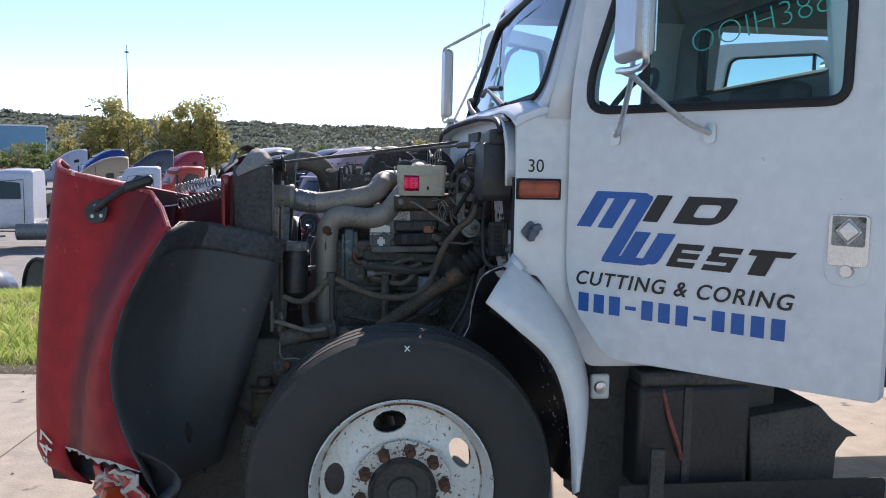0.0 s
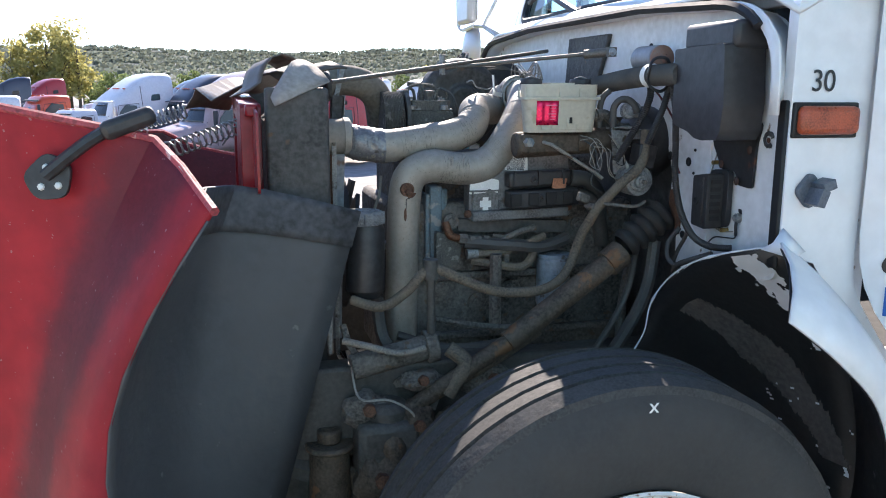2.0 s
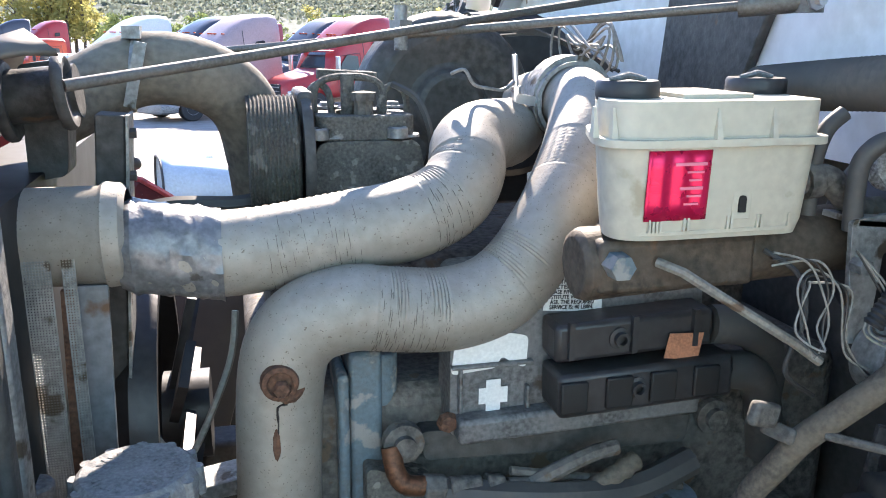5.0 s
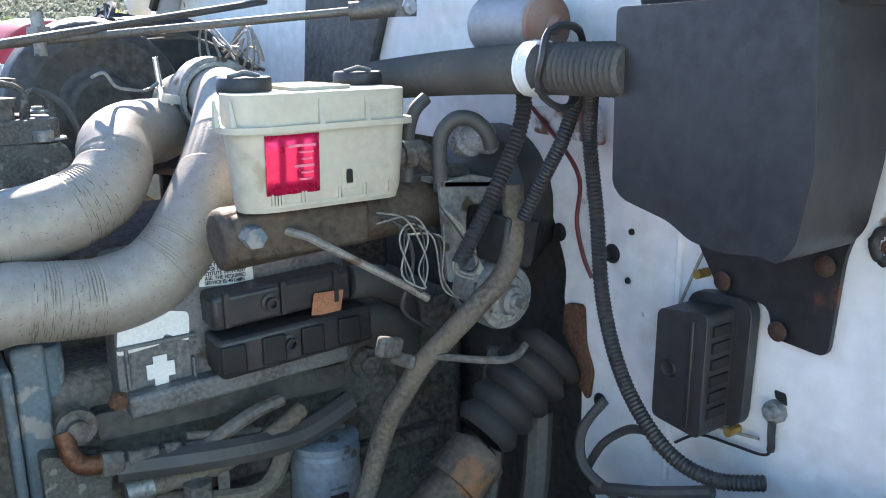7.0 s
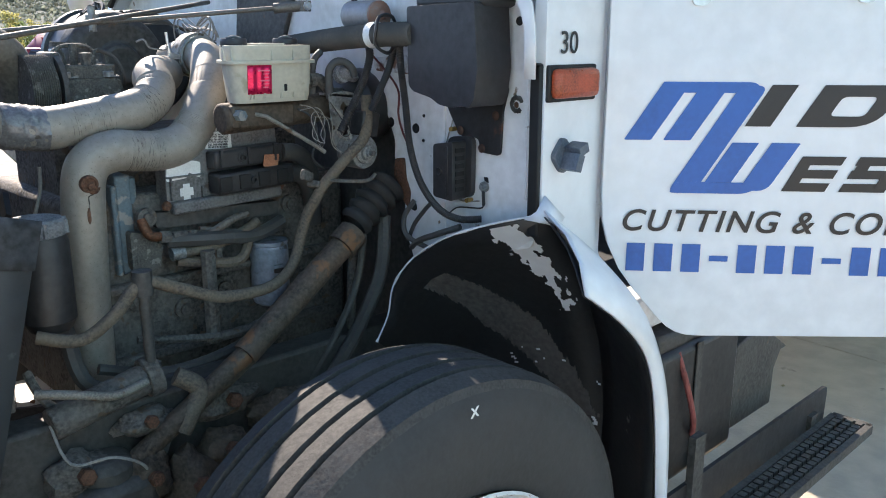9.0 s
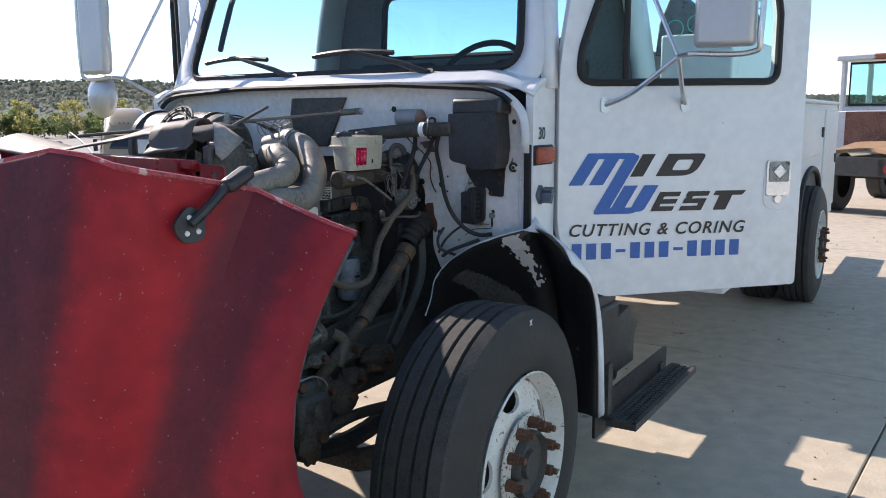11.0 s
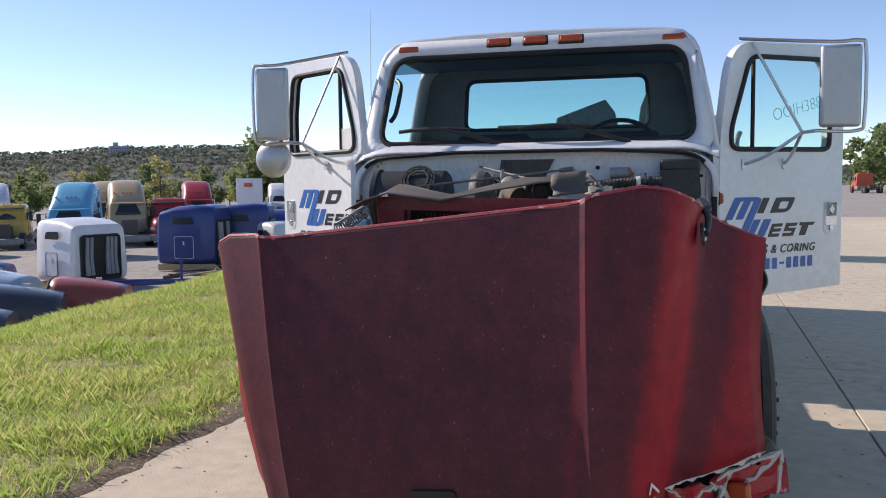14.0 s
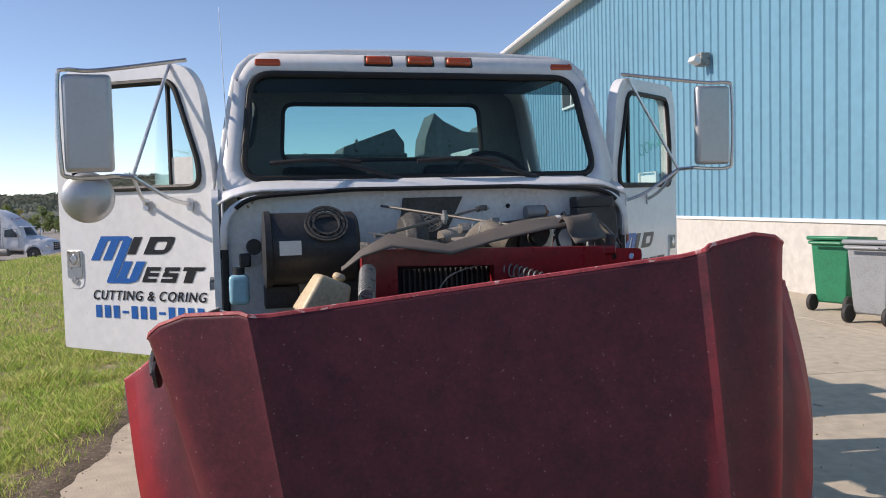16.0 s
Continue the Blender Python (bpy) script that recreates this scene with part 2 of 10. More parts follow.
OLD_AMBER = mat("weathered_amber_lens", (0.4, 0.075, 0.03), 0.3, var=0.3, scale=30)
AMBER = mat("amber_lens", (0.5, 0.075, 0.018), 0.15, var=0.12, scale=30, coat=0.5)
MIRROR_BACK = mat("brushed_mirror_back", (0.5, 0.5, 0.5), 0.38, 0.6, var=0.03, scale=5)
MIRROR = mat("mirror_glass", (0.8, 0.8, 0.8), 0.03, 1.0, var=0.0)
SEAL = mat("black_rubber_seal", (0.012, 0.012, 0.012), 0.6, var=0.2)
INTERIOR = mat("grey_cab_lining", (0.2, 0.21, 0.205), 0.8, var=0.12, scale=8)
DARK_TRIM = mat("dark_cab_trim", (0.04, 0.042, 0.045), 0.7, var=0.2)
GLASS = glass_mat("teal_cab_glass", (0.6, 0.82, 0.8))
GLASS_CLEAR = glass_mat("windscreen_glass", (0.58, 0.78, 0.78))
GLASS_BAND = glass_mat("windscreen_shade_band", (0.22, 0.3, 0.32))
WASH = mat("blue_washer_fluid", (0.25, 0.5, 0.62), 0.25, var=0.1)
CONCRETE = mat("concrete_slab", (0.465, 0.395, 0.305), 0.85, var=0.16, scale=0.9, col2=(0.37, 0.318, 0.255), spots=(0.17, 0.15, 0.13), spot_scale=5.0, spot_at=0.68, bump=0.4, bscale=60)
GRAVEL = mat("gravel_lot", (0.3, 0.28, 0.25), 0.95, var=0.2, scale=0.3, col2=(0.22, 0.2, 0.18), bump=0.6, bscale=9)
MODULE = mat("dirty_cast_module", (0.17, 0.17, 0.168), 0.6, 0.3, var=0.3, scale=22, spots=(0.08, 0.065, 0.05), spot_scale=25, spot_at=0.62, bump=0.25, bscale=80)
DUSTY_CAST = mat("dusty_dark_casting", (0.12, 0.112, 0.098), 0.8, 0.1, var=0.35, scale=30, col2=(0.05, 0.048, 0.045), spots=(0.24, 0.225, 0.2), spot_scale=55, spot_at=0.6, bump=0.5, bscale=110)
DUSTY_LINE = mat("dusty_steel_line", (0.26, 0.235, 0.2), 0.6, 0.3, var=0.25, scale=30, spots=(0.14, 0.09, 0.06), spot_scale=25, spot_at=0.62)
HOSE_TAN = mat("dust_coated_rubber", (0.17, 0.15, 0.12), 0.85, var=0.3, scale=12, col2=(0.09, 0.08, 0.068), bump=0.15)
WORN_EDGE = mat("worn_red_edge", (0.42, 0.06, 0.07), 0.55, var=0.3, scale=14, spots=(0.6, 0.4, 0.38), spot_scale=30, spot_at=0.62, bump=0.1)
SHAFT = mat("rusty_brown_shaft", (0.1, 0.075, 0.055), 0.7, 0.2, var=0.35, scale=14, spots=(0.2, 0.1, 0.05), spot_scale=16, spot_at=0.62, bump=0.3)
CAP_GREY = mat("chalky_grey_plastic", (0.2, 0.2, 0.2), 0.75, var=0.25, scale=30, bump=0.4, bscale=100)
SOIL = mat("grass_soil", (0.3, 0.24, 0.14), 0.95, var=0.3, scale=1.2, col2=(0.1, 0.12, 0.04), bump=0.7, bscale=12)


def leaf_mat(name, col, col2, scale):
    """Thin leaf or blade: reflects and lets light through."""
    m = mat(name, col, 0.7, var=0.3, scale=scale, col2=col2)
    nt = m.node_tree
    b = nt.nodes["Principled BSDF"]
    b.inputs["Specular IOR Level"].default_value = 0.2
    tr = nt.nodes.new("ShaderNodeBsdfTranslucent")
    hs = nt.nodes.new("ShaderNodeHueSaturation")
    hs.inputs["Value"].default_value = 1.5
    nt.links.new(b.inputs["Base Color"].links[0].from_socket, hs.inputs["Color"])
    nt.links.new(hs.outputs[0], tr.inputs[0])
    mx = nt.nodes.new("ShaderNodeMixShader")
    mx.inputs[0].default_value = 0.55
    nt.links.new(b.outputs[0], mx.inputs[1])
    nt.links.new(tr.outputs[0], mx.inputs[2])
    nt.links.new(mx.outputs[0], nt.nodes["Material Output"].inputs[0])
    return m


GRASS = leaf_mat("grass_blades", (0.2, 0.3, 0.06), (0.38, 0.37, 0.14), 0.9)
gn = GRASS.node_tree
g_src = gn.nodes["Principled BSDF"].inputs["Base Color"].links[0].from_socket
g_geo = gn.nodes.new("ShaderNodeNewGeometry")
g_lev = gn.nodes.new("ShaderNodeMapRange")
g_lev.inputs["From Min"].default_value = 0.68
g_lev.inputs["From Max"].default_value = 1.0
gn.links.new(g_geo.outputs["Random Per Island"], g_lev.inputs["Value"])
g_mix = gn.nodes.new("ShaderNodeMix")
g_mix.data_type = "RGBA"
gn.links.new(g_lev.outputs["Result"], g_mix.inputs["Factor"])
gn.links.new(g_src, g_mix.inputs["A"])
g_mix.inputs["B"].default_value = (0.5, 0.42, 0.21, 1)
gn.links.new(g_mix.outputs["Result"], gn.nodes["Principled BSDF"].inputs["Base Color"])
for g_node in gn.nodes:
    if g_node.bl_idname == "ShaderNodeHueSaturation":
        gn.links.new(g_mix.outputs["Result"], g_node.inputs["Color"])
# Greyed, lightened base colours: distance haze is mixed into hills and tree tops.
HILLS = mat("hazed_wooded_hills", (0.14, 0.155, 0.13), 0.95, var=0.3, scale=0.02, col2=(0.11, 0.125, 0.11), spots=(0.16, 0.16, 0.12), spot_scale=0.06, spot_at=0.6)
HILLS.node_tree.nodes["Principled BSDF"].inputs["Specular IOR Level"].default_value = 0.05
WOODS = leaf_mat("hazed_tree_tops", (0.14, 0.16, 0.125), (0.19, 0.195, 0.14), 0.03)
LEAF = leaf_mat("autumn_leaves", (0.24, 0.23, 0.085), (0.36, 0.31, 0.12), 0.5)
LEAF_DARK = leaf_mat("green_leaves", (0.1, 0.14, 0.055), (0.17, 0.19, 0.08), 0.5)
BARK = mat("bark", (0.1, 0.08, 0.06), 0.9, var=0.3, scale=8, bump=0.5)
CLADDING = mat("blue_metal_cladding", (0.15, 0.33, 0.44), 0.4, 0.1, var=0.05, scale=0.6)
WALL_CONC = mat("pale_concrete_wall", (0.55, 0.53, 0.49), 0.85, var=0.08, scale=0.8, bump=0.15, bscale=30)
TRIM_W = mat("white_metal_trim", (0.75, 0.75, 0.74), 0.4, var=0.05)
BIN_GREEN = mat("green_bin_plastic", (0.012, 0.2, 0.1), 0.45, var=0.15)
BIN_GREY = mat("grey_bin_plastic", (0.28, 0.3, 0.32), 0.5, var=0.12)


# ---- mesh helpers ----
class MB:
    """Collects vertices and faces of one mesh."""

    def __init__(self):
        self.v, self.f = [], []

    def add(self, vs, fs):
        o = len(self.v)
        self.v += [tuple(p) for p in vs]
        self.f += [tuple(i + o for i in f) for f in fs]
        return self

    def box(self, c, s, rot=(0, 0, 0), taper=1.0):
        m = Euler([radians(a) for a in rot]).to_matrix()
        vs = []
        for z in (-0.5, 0.5):
            k = taper if z > 0 else 1.0
            for x, y in ((-0.5, -0.5), (0.5, -0.5), (0.5, 0.5), (-0.5, 0.5)):
                vs.append(Vector(c) + m @ Vector((x * s[0] * k, y * s[1] * k, z * s[2])))
        return self.add(vs, [(3, 2, 1, 0), (4, 5, 6, 7), (0, 1, 5, 4), (1, 2, 6, 5), (2, 3, 7, 6), (3, 0, 4, 7)])

    def tube(self, pts, r, n=10, caps=True, close=False):
        """A tube along points; r: one radius or one for each point."""
        pts = [Vector(p) for p in pts]
        k = len(pts)
        rs = r if isinstance(r, (list, tuple)) else [r] * k
        up = None
        rings = []
        for i in range(k):
            a = pts[(i - 1) % k] if (i > 0 or close) else pts[i]
            b = pts[(i + 1) % k] if (i < k - 1 or close) else pts[i]
            d = (b - a).normalized()
            if up is None:
                up = d.orthogonal().normalized()
            up = (up - d * up.dot(d))
            up = up.normalized() if up.length > 1e-6 else d.orthogonal().normalized()
            w = d.cross(up)
            rings.append([pts[i] + (up * math.cos(2 * math.pi * j / n) + w * math.sin(2 * math.pi * j / n)) * rs[i] for j in range(n)])
        vs = [p for ring in rings for p in ring]
        fs = []
        for i in range(k if close else k - 1):
            for j in range(n):
                a, b = i * n, ((i + 1) % k) * n
                fs.append((a + j, a + (j + 1) % n, b + (j + 1) % n, b + j))
        if caps and not close:
            fs.append(tuple(reversed(range(n))))
            fs.append(tuple((k - 1) * n + j for j in range(n)))
        return self.add(vs, fs)

    def cyl(self, p0, p1, r0, r1=None, n=16):
        return self.tube([p0, p1], [r0, r0 if r1 is None else r1], n)

    def lathe(self, profile, m=None, n=32, close=False):
        """Turns (radius, height) pairs round local z, placed by m."""
        m = m or Matrix()
        k = len(profile)
        vs = [m @ Vector((r * math.cos(2 * math.pi * j / n), r * math.sin(2 * math.pi * j / n), h)) for r, h in profile for j in range(n)]
        fs = []
        for i in range(k if close else k - 1):
            a, b = i * n, ((i + 1) % k) * n
            for j in range(n):
                fs.append((a + j, a + (j + 1) % n, b + (j + 1) % n, b + j))
        return self.add(vs, fs)

    def grid(self, fn, us, vs_, keep=None):
        pts = [fn(u, v) for u in us for v in vs_]
        k = len(vs_)
        fs = []
        for i in range(len(us) - 1):
            for j in range(k - 1):
                if keep is None or keep(i, j):
                    fs.append((i * k + j, i * k + j + 1, (i + 1) * k + j + 1, (i + 1) * k + j))
        return self.add(pts, fs)

    def plate(self, outer, holes=(), thick=0.01, m=None):
        """A flat plate with holes from 2D outlines, thickness towards local -z, placed by m."""
        m = m or Matrix()
        bm = bmesh.new()
        edges = []
        for loop in (outer, *holes):
            lv = [bm.verts.new((p[0], p[1], 0)) for p in loop]
            edges += [bm.edges.new((lv[i], lv[(i + 1) % len(lv)])) for i in range(len(lv))]
        bmesh.ops.triangle_fill(bm, use_beauty=True, use_dissolve=False, edges=edges)
        bmesh.ops.recalc_face_normals(bm, faces=bm.faces)
        if bm.faces and sum(f.normal.z for f in bm.faces) < 0:
            bmesh.ops.reverse_faces(bm, faces=bm.faces)
        if thick:
            top = list(bm.faces)
            ret = bmesh.ops.extrude_face_region(bm, geom=top, use_keep_orig=True)
            for g in ret["geom"]:
                if isinstance(g, bmesh.types.BMVert):
                    g.co.z -= thick
            bmesh.ops.recalc_face_normals(bm, faces=bm.faces)
        bm.verts.index_update()
        vs = [m @ v.co for v in bm.verts]
        fs = [tuple(v.index for v in f.verts) for f in bm.faces]
        bm.free()
        return self.add(vs, fs)


def part(name, mb, material, parent=None, label="", bevel=0.0, smooth=40, solid=0.0, seg=2):
    me = bpy.data.meshes.new(name)
    me.from_pydata(mb.v, [], mb.f)
    me.validate()
    me.materials.append(material)
    if smooth:
        me.shade_smooth()
        me.set_sharp_from_angle(angle=radians(smooth))
    ob = new(name, me)
    if parent:
        ob.parent = parent
    if label:
        ob["label"] = label
    if solid:
        md = ob.modifiers.new("solid", "SOLIDIFY")
        md.thickness = solid
        md.offset = 0
    if bevel:
        md = ob.modifiers.new("bevel", "BEVEL")
        md.width = bevel
        md.segments = seg
        md.limit_method = "ANGLE"
        md.angle_limit = radians(35)
    return ob


def thing(name, label, category, m=None, group="", kind=""):
    ob = new(name)
    ob.matrix_basis = m or Matrix()
    return tagged(ob, label, category, group, kind)


def rounded(pts, r, n=4):
    """Rounds the corners of a 2D outline; r: one radius or one for each corner."""
    out = []
    k = len(pts)
    rs = r if isinstance(r, (list, tuple)) else [r] * k
    for i in range(k):
        p, a, b = Vector(pts[i]), Vector(pts[i - 1]), Vector(pts[(i + 1) % k])
        if rs[i] <= 0:
            out.append(tuple(p))
            continue
        da, db = (a - p), (b - p)
        ra = min(rs[i], da.length * 0.45)
        rb = min(rs[i], db.length * 0.45)
        p0, p1 = p + da.normalized() * ra, p + db.normalized() * rb
        for j in range(n + 1):
            t = j / n
            out.append(tuple((1 - t) ** 2 * p0 + 2 * t * (1 - t) * p + t * t * p1))
    return out


def smooth_path(pts, n=6):
    """Catmull-Rom through the points."""
    P = [Vector(p) for p in pts]
    out = []
    for i in range(len(P) - 1):
        p0, p1, p2, p3 = P[max(i - 1, 0)], P[i], P[i + 1], P[min(i + 2, len(P) - 1)]
        for j in range(n):
            t = j / n
            out.append(0.5 * ((2 * p1) + (p2 - p0) * t + (2 * p0 - 5 * p1 + 4 * p2 - p3) * t * t + (3 * p1 - p0 - 3 * p2 + p3) * t ** 3))
    return out + [P[-1]]


def frame_m(origin, xaxis, yaxis):
    """A placing matrix whose x and y run along the given axes."""
    x = Vector(xaxis).normalized()
    z = x.cross(Vector(yaxis)).normalized()
    y = z.cross(x)
    return Matrix.Translation(origin) @ Matrix((x, y, z)).transposed().to_4x4()


def text_part(name, text, size, m, material, parent, shear=0.0, stretch=1.0, label="", width=0.0, thin=0.0, space=1.0):
    cu = bpy.data.curves.new(name, "FONT")
    cu.body = text
    cu.size = size
    cu.shear = shear
    cu.extrude = 0.0006
    cu.offset = -thin
    cu.space_character = space
    ob = new(name, cu)
    dg = bpy.context.evaluated_depsgraph_get()
    me = bpy.data.meshes.new_from_object(ob.evaluated_get(dg))
    bpy.data.objects.remove(ob)
    me.materials.clear()
    me.materials.append(material)
    if width:
        stretch = width / max(v.co.x for v in me.vertices)
    out = new(name, me)
    out.parent = parent
    out.matrix_basis = m @ Matrix.Diagonal((stretch, 1, 1, 1))
    if label:
        out["label"] = label
    return out


# ---- ground ----
def sheet(name, outline, z, material, label, category, thick=0.0):
    mb = MB().plate(outline, (), thick, Matrix.Translation((0, 0, z)))
    return tagged(part(name, mb, material, smooth=0), label, category, kind="structure")


GRASS_EDGE = [(-60, 6.2), (-30, 4.6), (-8, 2.9), (-2.6, 2.46), (0, 2.26), (1.2, 2.14), (3.2, 1.9), (12, 0.9), (32, -1.0), (60, -2.5)]


def edge_y(x):
    return float(np.interp(x, [p[0] for p in GRASS_EDGE], [p[1] for p in GRASS_EDGE]))


def crest(x):
    """How far the verge runs from the concrete before it drops to the lot."""
    return 2.9 + max(0.0, min(x, 30)) * 0.2


def land(x, y):
    """Height of the ground: level yard, then a bank down to the lot."""
    d = y - edge_y(x)
    t = max(0.0, min(1.0, (d - crest(x)) / 7.0))
    return -1.62 * t * t * (3 - 2 * t) + 0.0


XS = [-3000, -600, -200, -90] + [-60 + 2.5 * i for i in range(61)] + [110, 200, 600, 3000]
YS = [-3000, -600, -100, -40, -16] + [-4 + 0.6 * i for i in range(45)] + [26, 40, 90, 200, 600, 3000]
tagged(part("ground", MB().grid(lambda x, y: (x, y, land(x, y) - 0.04), XS, YS), GRAVEL, smooth=80), "wide pale gravel vehicle lot reaching the hills", "ground", kind="structure")
VX = [-60 + 1.5 * i for i in range(81)]
tagged(part("grass_verge", MB().grid(lambda x, f: (x, edge_y(x) + f * (crest(x) + 7), land(x, edge_y(x) + f * (crest(x) + 7)) + 0.015 * min(1, f * 30)), VX, [0, 0.02, 0.06, 0.12, 0.2, 0.3, 0.4, 0.5, 0.6, 0.75, 0.9, 1.0]), SOIL, smooth=80),
       "dry soil of a sloping grass verge beside concrete", "verge", kind="structure")
PAD = [(-40, 5.6), (-40, -15), (36, -15), (36, 0.0), (12, 1.1), (3.2, 2.1), (0, 2.5), (-8, 3.1)]
pavement = sheet("pavement", PAD, -0.025, CONCRETE, "weathered pale concrete yard with joints", "pavement")

# ---- the truck ----
truck = thing("truck", "white medium-duty work truck with red hood tilted forward and doors open", "truck")
CY = 0.02


# -- cab shell
def ws_x(y, z):
    """The windscreen's surface."""
    return 0.512 + (z - 1.815) * 0.3 - 0.065 * (1 - ((y - CY) / 0.9) ** 2) * (1 - 0.7 * min(1, max(0, (z - 1.8) / 0.6)))


SECTION = [(-0.985, 1.72), (-0.965, 1.86), (-0.935, 2.04), (-0.905, 2.2), (-0.885, 2.29), (-0.86, 2.34), (-0.81, 2.385), (-0.7, 2.405), (-0.35, 2.42), (0, 2.425),
           (0.35, 2.42), (0.7, 2.405), (0.81, 2.385), (0.86, 2.34), (0.885, 2.29), (0.905, 2.2), (0.935, 2.04), (0.965, 1.86), (0.985, 1.72)]


def shell_pt(i, v):
    y, z = SECTION[i]
    xf = ws_x(CY + y, min(z, 2.38)) - 0.012 + max(0, z - 2.38) * 0.9
    xb = 1.78 - max(0, z - 2.36) * 0.8
    x = (xf, xf + 0.085, xf + 0.3, 1.52, 1.70, xb)[v]
    return (x, CY + y, z)


part("cab_shell", MB().grid(shell_pt, range(len(SECTION)), range(6), keep=lambda i, j: 5 <= i <= 12 or j in (0, 3, 4)), WHITE, truck, solid=0.035)
# ring round the windscreen
ws_open = rounded([(-0.875, 1.80), (0.875, 1.80), (0.815, 2.305), (-0.815, 2.305)], 0.1, 6)
k = len(ws_open)


def ring_outer(p):
    """The matching point on the cab's front outline."""
    y, z = p
    zz = 1.72 + (z - 1.80) / 0.505 * 0.695
    half = 0.985 - (zz - 1.72) * 0.17
    t = y / (0.875 - (z - 1.80) * 0.119)
    zz += -0.06 * max(0, abs(t) - 0.85) / 0.15 if zz > 2.3 else 0
    return (max(-1, min(1, t)) * half, zz)


mb = MB()
inner = [(ws_x(CY + y, z), CY + y, z) for y, z in ws_open]
outer = [(ws_x(CY + ring_outer(p)[0], ring_outer(p)[1]) - 0.012, CY + ring_outer(p)[0], ring_outer(p)[1]) for p in ws_open]
mb.add(inner + outer, [(i, (i + 1) % k, k + (i + 1) % k, k + i) for i in range(k)])
part("windscreen_surround", mb, WHITE, truck, solid=0.02)
mb = MB().tube([(p[0] - 0.008, p[1], p[2]) for p in inner], 0.017, 8, close=True)
part("windscreen_seal", mb, SEAL, truck)
mb = MB()
c0 = (ws_x(CY, 2.05), CY, 2.05)
mb.add([c0] + inner, [(0, (i + 1) % k + 1, i + 1) for i in range(k)])
wsg = part("windscreen", mb, GLASS_CLEAR, truck)
wsg.visible_shadow = False
bd = part("shade_band", MB().grid(lambda i, j: (ws_x(CY + i / 8 * (0.836 - 0.02 * j), 2.215 + 0.03 * j) + 0.006, CY + i / 8 * (0.836 - 0.02 * j), 2.215 + 0.03 * j), range(-8, 9), range(4)), GLASS_BAND, wsg, "dark tinted band across the windscreen top")
bd.visible_shadow = False
# roof header with marker lamps
for y in (-0.745, -0.19, 0.01, 0.22, 0.755):
    lamp = part("roof_marker_lamp", MB().box((ws_x(y, 2.38) - 0.008, y, 2.378 - 0.02 * (y / 0.76) ** 2), (0.04, 0.125, 0.042), (0, 25, 0)), AMBER, truck, "amber roof marker lamp", bevel=0.01)
    part("lamp_base", MB().box((ws_x(y, 2.38) + 0.003, y, 2.376 - 0.02 * (y / 0.76) ** 2), (0.035, 0.145, 0.058), (0, 25, 0)), SEAL, lamp, bevel=0.008)
# lower sides, rear wall, floor
SIDE_FRONT = rounded([(0.385, 1.72), (0.385, 1.2), (0.47, 1.18), (0.60, 1.0), (0.655, 0.862), (0.80, 0.86), (0.80, 0.90), (0.70, 0.95), (0.575, 1.12), (0.575, 1.75), (0.47, 1.76)], [0.02, 0, 0, 0.1, 0.03, 0, 0, 0.05, 0.06, 0, 0.03])
for sgn, nm in ((-1, "left"), (1, "right")):
    my = CY + sgn * 0.985
    m = frame_m((0, my, 0), (1, 0, 0), (0, 0, 1))
    part("cowl_side_panel", MB().plate(SIDE_FRONT, (), 0.03 * (-sgn) if sgn > 0 else 0.03, m if sgn < 0 else Matrix.Translation((0, 0.03, 0)) @ m), WHITE, truck, bevel=0.004)
    part("rear_corner_panel", MB().box((1.65, CY + sgn * 0.97, 1.31), (0.26, 0.03, 0.86)), WHITE, truck, bevel=0.01)
    part("sill", MB().box((1.15, CY + sgn * 0.93, 0.90), (0.9, 0.09, 0.09)), WHITE_BAY, truck, bevel=0.01)
    part("door_jamb_post", MB().box((0.60, CY + sgn * 0.92, 1.4), (0.05, 0.09, 0.7)), WHITE_BAY, truck, bevel=0.01)
rear = MB().plate([(-0.97, 0.88), (0.97, 0.88), (0.97, 1.75), (0.88, 2.3), (0.8, 2.4), (-0.8, 2.4), (-0.88, 2.3), (-0.97, 1.75)],
                  [rounded([(-0.66, 1.95), (0.62, 1.95), (0.60, 2.3), (-0.64, 2.3)], 0.07)], 0.05, frame_m((1.76, CY, 0), (0, 1, 0), (0, 0, 1)))
part("rear_wall", rear, INTERIOR, truck)
rw = [(1.725, CY + y, z) for y, z in rounded([(-0.66, 1.95), (0.62, 1.95), (0.60, 2.3), (-0.64, 2.3)], 0.07)]
part("rear_window_seal", MB().tube(rw, 0.018, 8, close=True), SEAL, truck)
rg = part("rear_window", MB().plate(rounded([(-0.66, 1.95), (0.62, 1.95), (0.60, 2.3), (-0.64, 2.3)], 0.07), (), 0, frame_m((1.735, CY, 0), (0, 1, 0), (0, 0, 1))), GLASS, truck)
rg.visible_shadow = False
part("cab_floor", MB().box((1.2, CY, 0.90), (1.1, 1.86, 0.06)), DARK_TRIM, truck)
part("headliner", MB().box((1.2, CY, 2.365), (0.95, 1.5, 0.03)), INTERIOR, truck)
# dashboard, wheel, seats
dash = [(0.52, 1.70), (0.60, 1.80), (0.72, 1.79), (0.82, 1.70), (0.80, 1.42), (0.6, 1.35), (0.52, 1.4)]
part("dashboard", MB().plate(dash, (), 1.8, frame_m((0, CY - 0.9, 0), (1, 0, 0), (0, 0, 1))), DARK_TRIM, truck, bevel=0.02)
